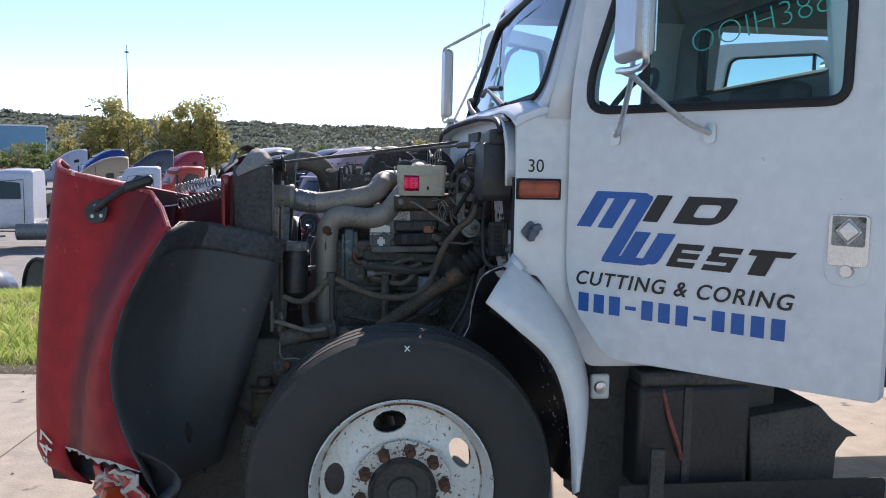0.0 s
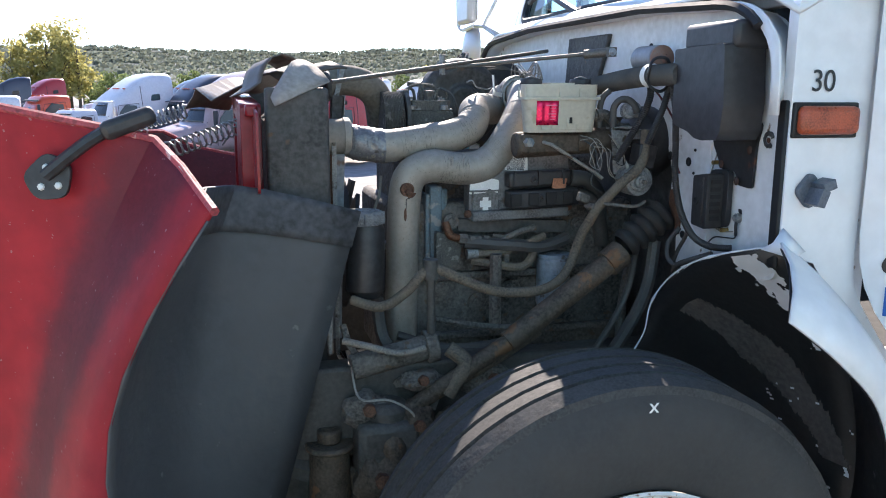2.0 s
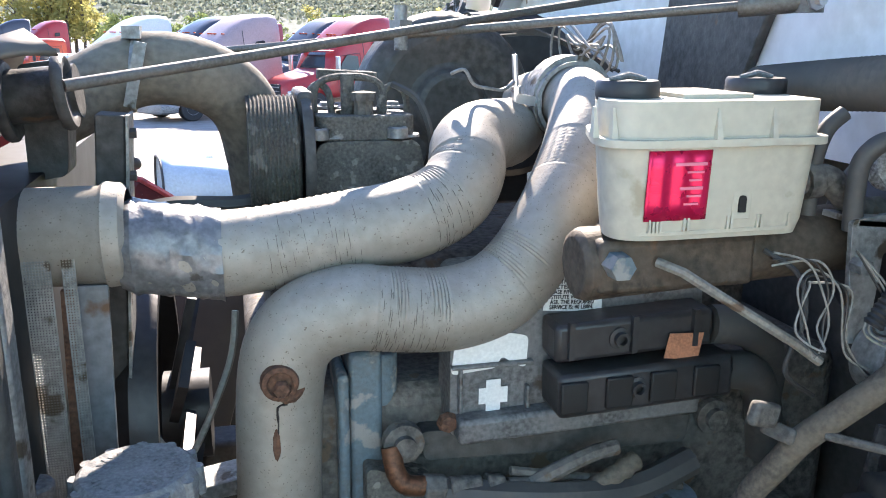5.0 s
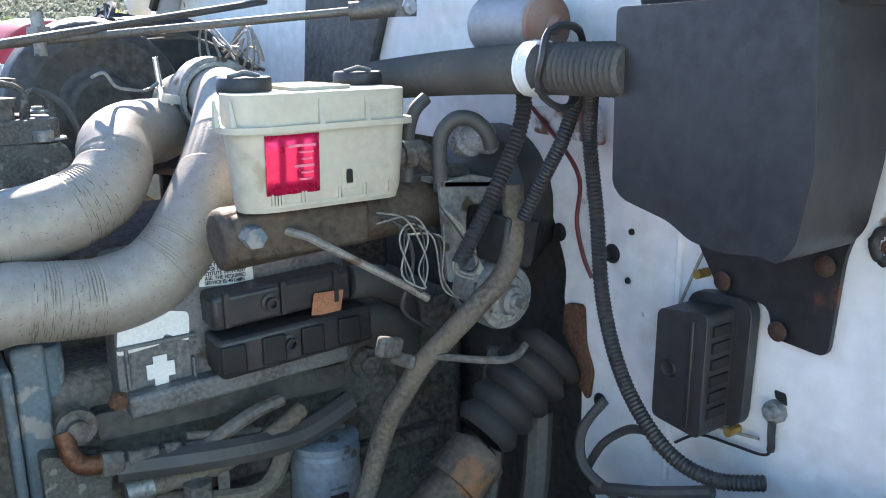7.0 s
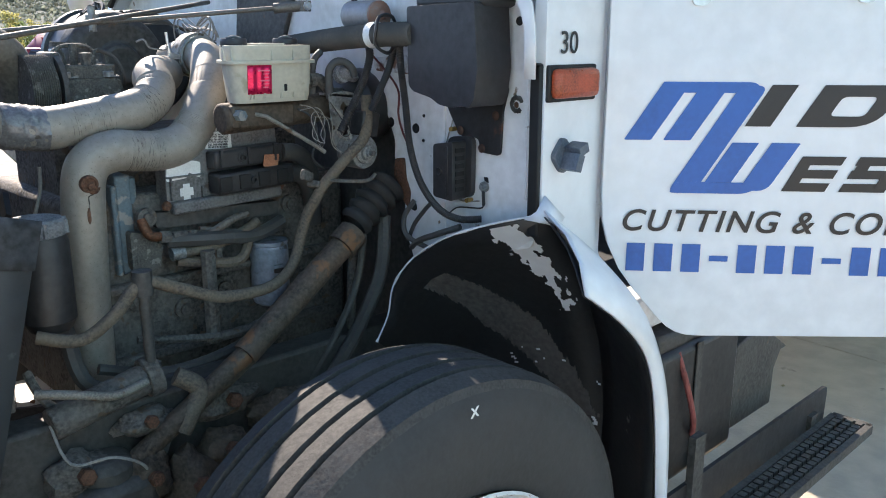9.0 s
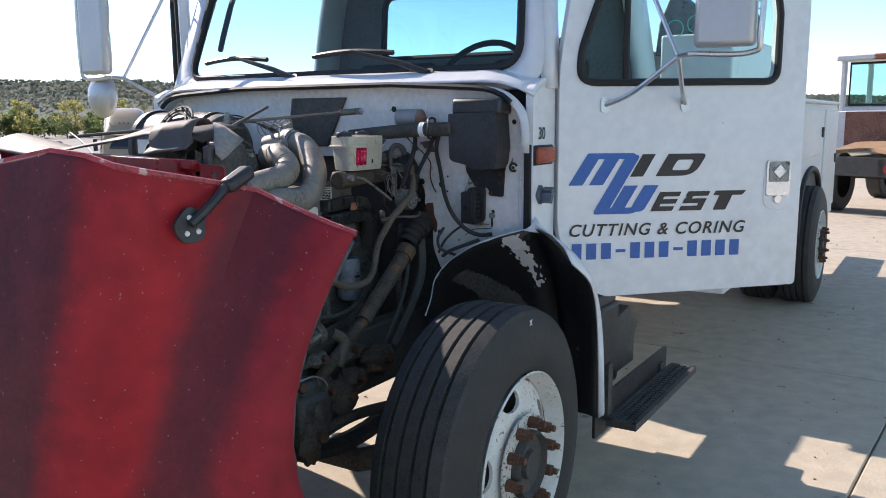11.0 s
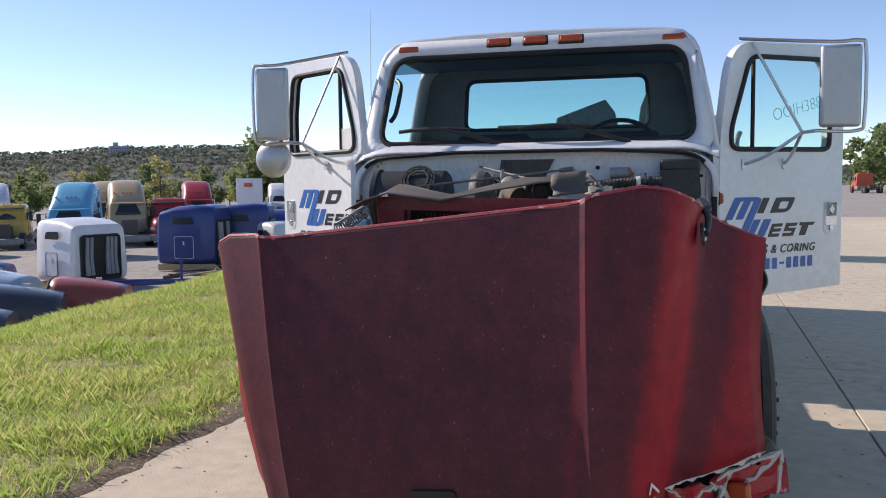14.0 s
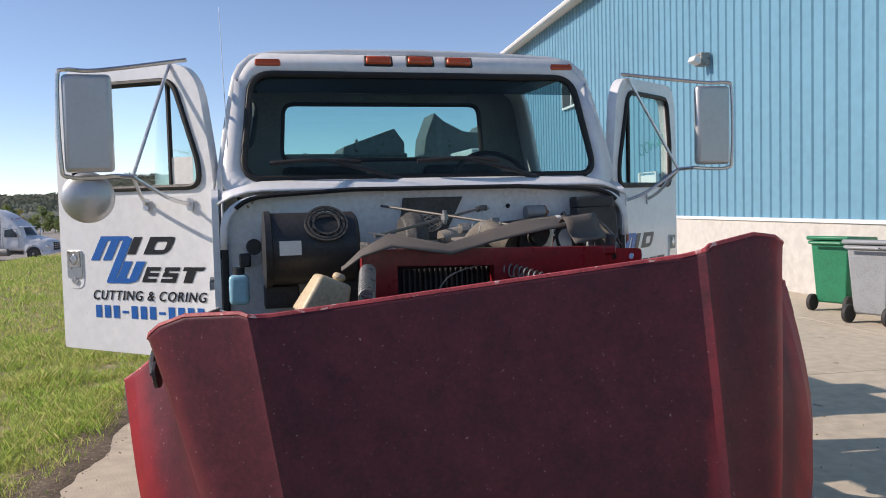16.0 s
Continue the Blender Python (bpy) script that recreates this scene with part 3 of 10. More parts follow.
sw = part("steering_wheel", MB().tube([Matrix.Translation((0.92, -0.45, 1.76)) @ Euler((0, radians(-58), 0)).to_matrix().to_4x4() @ Vector((0.22 * math.cos(a * math.pi / 16), 0.22 * math.sin(a * math.pi / 16), 0)) for a in range(32)], 0.014, 8, close=True), BLACK, truck)
part("steering_column", MB().cyl((0.92, -0.45, 1.76), (0.68, -0.45, 1.55), 0.03).cyl((0.93, -0.65, 1.76), (0.93, -0.25, 1.76), 0.012), BLACK, sw)
for y in (-0.45, 0.4):
    s = part("seat", MB().box((1.3, y, 1.3), (0.5, 0.5, 0.15)).box((1.5, y, 1.6), (0.13, 0.5, 0.62), (0, 10, 0)), DARK_TRIM, truck, bevel=0.04)
# dark cab interior sides behind the doors, right door window grab handle
part("grab_handle", MB().tube(smooth_path([(0.68, CY + 0.86, 1.95), (0.66, CY + 0.82, 2.0), (0.70, CY + 0.80, 2.15), (0.76, CY + 0.84, 2.2)]), 0.014, 8), BLACK, truck)

# -- firewall and cowl
fw = rounded([(-0.95, 1.14), (-0.80, 1.10), (-0.70, 1.04), (-0.585, 1.03), (-0.55, 1.11), (-0.545, 1.245), (-0.51, 1.28), (-0.515, 1.325), (-0.49, 1.38), (-0.45, 1.46), (0.45, 1.46), (0.49, 1.38), (0.515, 1.325), (0.51, 1.28), (0.545, 1.245), (0.55, 1.11), (0.585, 1.03), (0.70, 1.04), (0.80, 1.10), (0.95, 1.14), (0.955, 1.62), (0.86, 1.71), (0.4, 1.735), (-0.4, 1.735), (-0.86, 1.71), (-0.955, 1.62)], [0.02, 0.02, 0.02, 0.01, 0.02, 0.02, 0.015, 0.02, 0.02, 0.03, 0.03, 0.02, 0.02, 0.015, 0.02, 0.02, 0.01, 0.02, 0.02, 0.02, 0.06, 0.1, 0, 0, 0.1, 0.06])
part("firewall", MB().plate(fw, (), 0.03, frame_m((0.405, CY, 0), (0, -1, 0), (0, 0, 1))), WHITE_BAY, truck)
lip = [(0.355, CY + y, z) for y, z in fw if z > 1.5] + [(0.355, CY - 0.955, 1.49), (0.355, CY + 0.955, 1.49)]
lip = sorted(lip, key=lambda p: math.atan2(p[2] - 1.2, -(p[1] - CY)))
mbl = MB()
nl = len(lip)
mbl.add(lip + [(0.42, p[1], p[2]) for p in lip] + [(0.355, CY + (p[1] - CY) * 1.03, p[2] + (0.015 if p[2] > 1.6 else 0)) for p in lip],
        [(i, i + 1, nl + i + 1, nl + i) for i in range(nl - 1)] + [(i, i + 1, 2 * nl + i + 1, 2 * nl + i) for i in range(nl - 1)])
part("firewall_flange", mbl, WHITE, truck, solid=0.006)
part("hood_seal", MB().tube([(0.345, p[1], p[2] + 0.008) for p in lip if p[2] > 1.66], 0.011, 6), SEAL, truck)
for sgn in (-1, 1):
    part("hood_seal_strip", MB().box((0.385, CY + sgn * 0.965, 1.345), (0.012, 0.03, 0.35)), SEAL, truck, "black rubber strip at the cowl edge", bevel=0.006)


def cowl_pt(u, v):
    y = -0.99 + 1.98 * u
    e = max(0, abs(y) - 0.8) / 0.19
    z0 = 1.745 - 0.055 * e ** 2
    x0 = 0.36 + 0.02 * e
    z1 = 1.79 - 0.05 * e
    x1 = ws_x(CY + y, 1.79) - 0.012
    return (x0 + (x1 - x0) * v, CY + y, z0 + (z1 - z0) * v ** 1.3 + 0.012 * math.sin(math.pi * v))


part("cowl_top", MB().grid(cowl_pt, [i / 30 for i in range(31)], [i / 8 for i in range(9)]), WHITE, truck, solid=0.008)


def wiper(y0, y1, yb0, yb1):
    w = part("wiper_arm", MB().tube([(0.425, y0, 1.785), (0.415, y0 + (y1 - y0) * 0.3, 1.825), (ws_x(y1, 1.88) - 0.05, y1, 1.885)], [0.014, 0.012, 0.007], 8)
             .cyl((0.47, y0, 1.745), (0.42, y0, 1.79), 0.022), BLACK, truck)
    part("wiper_blade", MB().tube([(ws_x(yb0 + (yb1 - yb0) * q / 8, 1.875) - 0.03 - 0.012 * math.sin(math.pi * q / 8), yb0 + (yb1 - yb0) * q / 8, 1.872 + 0.012 * math.sin(math.pi * q / 8)) for q in range(9)], 0.011, 6), BLACK, w)


wiper(0.186, 0.53, 0.355, 0.77)
wiper(-0.50, -0.13, -0.32, 0.085)

# -- cab side numbers, lamp, latch
LEFT_SIDE = frame_m((0, CY - 0.9885, 0), (1, 0, 0), (0, 0, 1))
text_part("fleet_number", "30", 0.062, LEFT_SIDE @ Matrix.Translation((0.424, 1.538, 0)), INK, truck, stretch=0.95)
for sgn in (-1, 1):
    y = CY + sgn * 0.985
    mk = part("side_marker_lamp", MB().box((0.465, y + sgn * 0.012, 1.48), (0.14, 0.03, 0.058)), OLD_AMBER, truck, "dull weathered amber side marker lamp", bevel=0.012)
    part("lamp_base", MB().box((0.465, y + sgn * 0.002, 1.48), (0.155, 0.012, 0.072)), SEAL, mk, bevel=0.004)
    lb = part("hood_latch_bracket", MB().plate(rounded([(-0.036, 0.0), (0.0, -0.04), (0.036, 0), (0.0, 0.042)], 0.015), (), 0.012, frame_m((0.44, y + sgn * 0.012, 1.335), (1, 0, 0), (0, 0, 1)))
              .box((0.455, y + sgn * 0.03, 1.35), (0.03, 0.04, 0.02), (0, -20, 0)).box((0.44, y + sgn * 0.03, 1.325), (0.02, 0.045, 0.035), (0, 20, 0)), mat("blue_grey_latch", (0.12, 0.14, 0.17), 0.5, 0.4, var=0.2, scale=20) if sgn < 0 else bpy.data.materials["blue_grey_latch"], truck, "blue-grey metal latch bracket", bevel=0.004)


# -- doors
DOOR_OUT = rounded([(0.0, 1.12), (0.17, 0.925), (1.0, 0.945), (1.0, 2.2), (0.93, 2.35), (0.16, 2.32), (0.065, 2.22), (0.0, 1.80)], [0.12, 0.05, 0.02, 0.2, 0.1, 0.08, 0.1, 0.1])
DOOR_WIN = rounded([(0.078, 1.742), (0.872, 1.748), (0.872, 2.0), (0.825, 2.26), (0.215, 2.245), (0.078, 1.85)], [0.07, 0.05, 0, 0.07, 0.07, 0.05], 5)


def door(side):
    """side -1: driver's; u runs from the hinge to the edge, the outer face looks along local +z or -z."""
    ang = 48.9 if side < 0 else 51.0
    hx, hy = (0.563, -0.986) if side < 0 else (0.563, 2 * CY + 0.986)
    d = (math.cos(radians(ang)), side * math.sin(radians(ang)), 0)
    m = frame_m((hx, hy, 0.0 if side < 0 else 0.035), d, (0, 0, 1))
    o = 1.0 if side < 0 else -1.0       # local z of the outer face
    off = Matrix.Translation((0, 0, 0.0 if side < 0 else 0.05))
    dr = part("door", MB().plate(DOOR_OUT, [DOOR_WIN], 0.05, m @ off), WHITE, truck, "white truck door standing open", bevel=0.008)
    part("door_lining", MB().plate(rounded([(0.1, 1.15), (0.2, 1.02), (0.93, 1.02), (0.93, 1.72), (0.1, 1.72)], 0.05), (), 0.015, m @ Matrix.Translation((0, 0, -0.05 if side < 0 else 0.065))), DARK_TRIM, dr)
    part("window_seal", MB().tube([m @ Vector((p[0], p[1], 0.003 * o)) for p in DOOR_WIN], 0.014, 8, close=True).tube([m @ Vector((0.265, z, -0.02 * o)) for z in (1.745, 2.25)], 0.012, 6), SEAL, dr)
    pane = part("window_pane", MB().plate(DOOR_WIN, (), 0, m @ Matrix.Translation((0, 0, -0.02 * o))), GLASS, dr)
    pane.visible_shadow = False

    def face(u, z, lift=0.002):
        return m @ Vector((u, z, lift * o))

    def fm(u, z, lift=0.0025):
        """A frame on the outer face, x along reading direction."""
        if side < 0:
            return m @ Matrix.Translation((u, z, lift))
        return m @ Matrix.Translation((u, z, -lift)) @ Matrix.Rotation(math.pi, 4, "Y")
    # handle with chrome paddle and lock
    hu = 0.90
    hb = part("door_handle", MB().plate(rounded([(-0.052, -0.08), (0.052, -0.08), (0.052, 0.06), (-0.052, 0.06)], 0.015), (), 0.012, fm(hu, 1.385, 0.008)), STEEL, dr, "chrome door handle with paddle", bevel=0.004)
    part("paddle", MB().plate([(-0.03, 0), (0, -0.032), (0.03, 0), (0, 0.032)], (), 0.01, fm(hu, 1.40, 0.014)), STEEL, hb, bevel=0.006)
    part("paddle_plate", MB().plate(rounded([(-0.042, -0.04), (0.042, -0.04), (0.042, 0.04), (-0.042, 0.04)], 0.006), [[(-0.034, 0), (0, -0.036), (0.034, 0), (0, 0.036)]], 0.004, fm(hu, 1.40, 0.011)), GALV, hb, bevel=0.001)
    part("handle_recess", MB().plate(rounded([(-0.06, -0.10), (0.06, -0.10), (0.06, 0.07), (-0.06, 0.07)], 0.05), (), 0.003, fm(hu, 1.35, 0.003)), WHITE, hb, bevel=0.002)
    part("lock", MB().lathe([(0, 0.008), (0.016, 0.008), (0.018, 0.002)], fm(hu + 0.0, 1.292, 0.004), 16), STEEL, hb)
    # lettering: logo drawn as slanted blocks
    u0 = 0.04 if side < 0 else 0.79
    base = fm(u0, 1.36 if side < 0 else 1.395)

    def para(x, y, w, h, sh=0.7):
        return [(x, y), (x + w, y), (x + w + sh * h, y + h), (x + sh * h, y + h)]
    bl = MB()
    bl.plate(rounded(para(0.0, 0.0, 0.056, 0.12, 0.63), 0.003), (), 0.0012, base)
    bl.plate(rounded(para(0.081, 0.0, 0.056, 0.105, 0.63), 0.003), (), 0.0012, base @ Matrix.Translation((0, 0, 0.0002)))
    bl.plate(rounded([(0.064, 0.098), (0.235, 0.098), (0.275, 0.104), (0.262, 0.12), (0.0756, 0.12)], [0, 0, 0.012, 0.015, 0]), (), 0.0012, base @ Matrix.Translation((0, 0, 0.0004)))
    bl.plate(rounded(para(0.096, -0.112, 0.055, 0.225, 0.6), [0.02, 0, 0.02, 0]), (), 0.0012, base @ Matrix.Translation((0, 0, 0.0006)))
    bl.plate(rounded([(0.096, -0.112), (0.262, -0.112), (0.3, -0.088), (0.12, -0.088)], [0.015, 0.02, 0.01, 0]), (), 0.0012, base @ Matrix.Translation((0, 0, 0.0008)))
    bl.plate(rounded(para(0.166, -0.1, 0.054, 0.096, 0.6), 0.002), (), 0.0012, base)
    bl.plate(rounded(para(0.243, -0.105, 0.058, 0.101, 0.6), [0.012, 0.02, 0.002, 0.002]), (), 0.0012, base @ Matrix.Translation((0, 0, 0.001)))
    part("logo_emblem", bl, BLUE_VINYL, dr, "blue slanted emblem in vinyl", smooth=0)
    bk = MB()
    bk.plate(para(0.245, 0.03, 0.052, 0.085, 0.58), (), 0.0012, base)
    bk.plate(rounded(para(0.348, 0.03, 0.158, 0.085, 0.6), [0.002, 0.06, 0.02, 0.002], 5), [rounded(para(0.412, 0.052, 0.07, 0.04, 0.6), 0.012)], 0.0012, base)
    for bx_ in (0.0, 0.028, 0.056):
        bk.plate(para(0.332 + 0.5 * bx_, -0.105 + bx_, 0.088, 0.018, 0.5), (), 0.0012, base @ Matrix.Translation((0, 0, bx_ * 0.004)))
    bk.plate(para(0.332, -0.105, 0.026, 0.074, 0.5), (), 0.0012, base @ Matrix.Translation((0, 0, 0.0004)))
    for bx_ in (0.0, 0.028, 0.056):
        bk.plate(para(0.448 + 0.5 * bx_, -0.105 + bx_, 0.092, 0.018, 0.5), (), 0.0012, base @ Matrix.Translation((0, 0, bx_ * 0.004)))
    bk.plate(para(0.466, -0.077, 0.026, 0.046, 0.5), (), 0.0012, base @ Matrix.Translation((0, 0, 0.0004)))
    bk.plate(para(0.514, -0.105, 0.026, 0.046, 0.5), (), 0.0012, base @ Matrix.Translation((0, 0, 0.0005)))
    bk.plate([(0.59, -0.105), (0.642, -0.105), (0.67, -0.048), (0.71, -0.048), (0.728, -0.03), (0.6, -0.03), (0.59, -0.048), (0.616, -0.048)], (), 0.0012, base)
    part("logo_wordmark", bk, INK, dr, "black slanted wordmark in vinyl", smooth=0)
    text_part("trade_lettering", "CUTTING & CORING", 0.066, base @ Matrix.Translation((0.0, -0.195, 0.0006)), INK, dr, shear=0.25, label="black italic trade words", width=0.73, thin=-0.0008, space=1.15)
    gx = [0, 0.056, 0.112, 0.168, 0.224, 0.28, 0.336, 0.392, 0.448, 0.504, 0.56, 0.616]
    for i, x in enumerate(gx):
        h = 0.012 if i in (3, 7) else 0.062
        y = -0.286 + (0.025 if i in (3, 7) else 0)
        nb = MB().plate([(x + 0.01, y), (x + 0.047, y), (x + 0.047, y + h), (x + 0.01, y + h)], (), 0.0012, base @ Matrix.Translation((0.008, 0, 0)) @ Matrix.Diagonal((1.055, 1, 1, 1)))
        part("number_bar", nb, BLUE_VINYL, dr, smooth=0)
    # mirror with its bracket
    mx, my0, my1 = (0.565, -1.475, -1.672) if side < 0 else (0.45, 1.435, 1.63)
    z0, z1 = 1.842, 2.262
    yc = (my0 + my1) / 2
    mir = part("mirror", MB().box((mx, yc, (z0 + z1) / 2), (0.05, 0.2, z1 - z0)), MIRROR_BACK, dr, "tall brushed-metal wing mirror", bevel=0.02, seg=3)
    part("mirror_glass", MB().box((mx + 0.027, yc, (z0 + z1) / 2), (0.004, 0.175, z1 - z0 - 0.03)), MIRROR, mir)
    yo = my1 + side * 0.015
    b1 = face(0.178, 1.66) if side < 0 else face(0.13, 1.66)
    b2 = face(0.497, 1.665) if side < 0 else face(0.40, 1.665)
    btop = face(0.13, 2.32, 0.0)
    st = MB()
    st.tube(smooth_path([btop + Vector((0, 0, 0.01)), (mx, my0 + side * 0.05, z1 + 0.018), (mx - 0.005, yo - side * 0.03, z1 + 0.018), (mx - 0.01, yo + side * 0.002, z1 - 0.03), (mx - 0.01, yo + side * 0.002, z0 + 0.05), (mx, yo - side * 0.03, z0 - 0.02), (mx, my0 - side * 0.02, z0 - 0.015)], 6), 0.0095, 8)
    elbow = Vector((mx + (0.06 if side < 0 else 0.03), my0 - side * 0.07, z0 - 0.02))
    st.tube([(mx, my0, z0 - 0.015), elbow], 0.0095, 8)
    st.tube(smooth_path([elbow, elbow.lerp(b1, 0.6) + Vector((0, 0, -0.02)), b1], 5), 0.009, 8)
    st.tube(smooth_path([elbow, elbow.lerp(b2, 0.6) + Vector((0, 0, -0.02)), b2], 5), 0.009, 8)
    st.tube([elbow, btop + Vector((d[0] * 0.1, d[1] * 0.1, 0))], 0.008, 8)
    part("mirror_bracket", st, STEEL, mir, "bent steel tube mirror bracket")
    for b in (b1, b2):
        ft = MB().plate(rounded([(-0.018, -0.03), (0.018, -0.03), (0.018, 0.03), (-0.018, 0.03)], 0.015), (), 0.008, Matrix.Translation(b) @ frame_m((0, 0, 0), d, (0, 0, 1)) @ Matrix.Translation((0, 0, 0.006 * o)))
        part("bracket_foot", ft, STEEL, mir)
    if side > 0:
        cm = Matrix.Translation((mx + 0.03, yc + 0.022, 1.735)) @ Matrix.Scale(1.1, 4) @ Matrix.Rotation(radians(-90), 4, "Y")
        part("round_mirror", MB().lathe([(0, 0.03), (0.05, 0.026), (0.085, 0.012), (0.1, -0.004), (0.102, -0.014), (0, -0.016)], cm, 32), MIRROR_BACK, mir, "round convex mirror below the tall one")
    return dr


left_door = door(-1)
right_door = door(1)
text_part("window_marking", "OOIH388", 0.1, frame_m((0.563, -0.986, 0), (math.cos(radians(48.9)), -math.sin(radians(48.9)), 0), (0, 0, 1)) @ Matrix.Translation((0.42, 1.90, -0.012)) @ Matrix.Rotation(radians(13), 4, "Z"), GREEN_PEN, left_door, thin=0.0028, label="green hand-drawn marking on the glass")
part("window_paper", MB().plate([(0.13, 1.78), (0.26, 1.78), (0.26, 1.92), (0.13, 1.92)], (), 0.001, frame_m((0.563, 2 * CY + 0.986, 0), (math.cos(radians(51.0)), math.sin(radians(51.0)), 0), (0, 0, 1)) @ Matrix.Translation((0, 0, 0.018))), LABEL_WHITE, right_door, "white paper sheet behind the glass")

# -- front wheels
def wheel(x, y, side, r=0.512, width=0.27, worn=True, holes=5, hubr=0.085, name="front_wheel"):
    """side -1: outer face looks along -y."""
    m = Matrix.Translation((x, y, r - 0.012)) @ Matrix.Rotation(radians(90 if side < 0 else -90), 4, "X")
    # local z points outward; y is the outer sidewall's plane
    w = width
    tyre = MB().lathe([(0.3, 0.0), (0.325, 0.012), (0.37, 0.018), (0.43, 0.012), (0.475, -0.004), (0.495, -0.018), (0.495, -w + 0.018), (0.475, -w + 0.004), (0.40, -w), (0.3, -w)], m, 64)
    ty = part("tyre", tyre, RUBBER, None, "black truck tyre with worn tread")
    tr = MB()
    nr = 5
    gap = 0.010
    ww = (w - 0.02) / nr
    for i in range(nr):
        z0 = -0.01 - i * ww
        e0, e1 = (0.012 if i == 0 else 0), (0.012 if i == nr - 1 else 0)
        tr.lathe([(0.485, z0 - gap / 2 + 0.004), (r - e0, z0 - gap / 2 - 0.002), (r - e1, z0 - ww + gap / 2 + 0.002), (0.485, z0 - ww + gap / 2 - 0.004)], m, 64)
    part("tread_ribs", tr, TREAD, ty)
    rim = MB()
    prof = [(0.296, 0.004), (0.303, 0.012), (0.298, 0.017), (0.29, 0.006), (0.282, -0.03), (0.272, -0.05)]
    rim.lathe(prof, m, 64)
    # disc with oval hand holes
    outer_loop = [(0.273 * math.cos(2 * math.pi * i / 60), 0.273 * math.sin(2 * math.pi * i / 60)) for i in range(60)]
    hole = []
    for h in range(holes):
        a0 = 2 * math.pi * h / holes + 0.5
        ho = []
        for i in range(14):
            t = 2 * math.pi * i / 14
            rr, aa = 0.222 + 0.033 * math.sin(t), a0 + 0.25 * math.cos(t)
            ho.append((rr * math.cos(aa), rr * math.sin(aa)))
        hole.append(ho)
    disc = MB().plate(outer_loop, hole, 0.012)
    dv = []
    for p in disc.v:
        q = math.hypot(p[0], p[1])
        dome = -0.05 + 0.055 * max(0, min(1, (0.272 - q) / 0.12))
        dv.append(m @ Vector((p[0], p[1], p[2] + dome)))
    rim.add(dv, disc.f)
    ri = part("rim", rim, RIM, None, "white painted steel rim with rust", smooth=30)
    part("rust_ring", MB().lathe([(0.2835, -0.024), (0.279, -0.0445), (0.271, -0.0475), (0.264, -0.0475)], m, 64), RIM_RUST, ri, "rust along the rim seam")
    part("barrel", MB().lathe([(0.272, -0.05), (0.26, -0.12), (0.26, -w + 0.02)], m, 40), FRAME, ri)
    plate2 = [(0.165 * math.cos(2 * math.pi * i / 40), 0.165 * math.sin(2 * math.pi * i / 40)) for i in range(40)]
    part("hub_face", MB().plate(plate2, (), 0.01, m @ Matrix.Translation((0, 0, 0.012))), RIM_FACE, ri, bevel=0.003)
    part("hub", MB().lathe([(0.113, 0.0), (0.111, 0.03), (0.104, 0.04), (0.094, 0.02), (0.05, 0.018), (0.045, 0.034), (0.0, 0.034)], m, 36), FRAME, ri, "black oily hub")
    for i in range(10):
        a = 2 * math.pi * i / 10 + 0.15
        c = m @ Vector((0.138 * math.cos(a), 0.138 * math.sin(a), 0.012))
        e = m @ Vector((0.138 * math.cos(a), 0.138 * math.sin(a), 0.05))
        e2 = m @ Vector((0.138 * math.cos(a), 0.138 * math.sin(a), 0.068))
        part("lug_nut", MB().cyl(c, e, 0.021, 0.019, 6).cyl(e, e2, 0.012, 0.011, 8), RUST, ri, bevel=0)
    return ty, ri


fw_l = tagged(new("front_wheel"), "")
fw_l.parent = truck
for o in wheel(0.0, -1.125, -1):
    o.parent = fw_l
text_part("chalk_mark", "x", 0.04, frame_m((0.0, -1.143, 0.962), (1, 0, 0), (0, 0, 1)), LABEL_WHITE, fw_l)
fw_r = new("front_wheel")
fw_r.parent = truck
for o in wheel(0.0, 2 * CY + 1.125, 1):
    o.parent = fw_r
part("front_axle", MB().tube([(0, -0.85, 0.46), (0, -0.6, 0.42), (0, -0.45, 0.36), (0, 0.45, 0.36), (0, 0.6, 0.42), (0, 0.88, 0.46)], 0.045, 10), CASTING, truck)
# -- hood, tipped forward on its nose
HO = Vector((-1.135, 0.267, 1.431))
HA = Vector((-0.158, -0.982, 0.108)).normalized()
HU = Vector((0.017, 0.107, 0.994)).normalized()
HN = HA.cross(HU).normalized()


def hp(a, b, d):
    """Hood-local place: a across, b up, d back from the front sheet."""
    return HO + HA * a + HU * b - HN * d


A_TOP = [0, 0.2, 0.42, 0.6, 0.645, 0.665, 0.69, 0.85, 0.93, 0.97, 0.992, 1.0, 1.002, 1.01, 1.075, 1.15, 1.205]
D_TOP = [0, 0, 0, 0.0, -0.004, -0.018, 0.002, 0.05, 0.085, 0.12, 0.18, 0.27, 0.37, 0.455, 0.515, 0.56, 0.59]
A_BOT = [0, 0.18, 0.37, 0.53, 0.57, 0.59, 0.61, 0.67, 0.71, 0.735, 0.757, 0.785, 0.845, 0.94, 1.03, 1.10, 1.13]
D_BOT = [0, 0, 0, 0.0, -0.004, -0.016, 0.0, 0.015, 0.03, 0.06, 0.11, 0.17, 0.24, 0.31, 0.39, 0.51, 0.64]
B_TOP = [0, 0, 0, 0, 0.004, 0.01, 0.02, 0.03, 0.01, -0.015, -0.033, -0.052, -0.072, -0.093, -0.145, -0.19, -0.218]
HB = -1.16


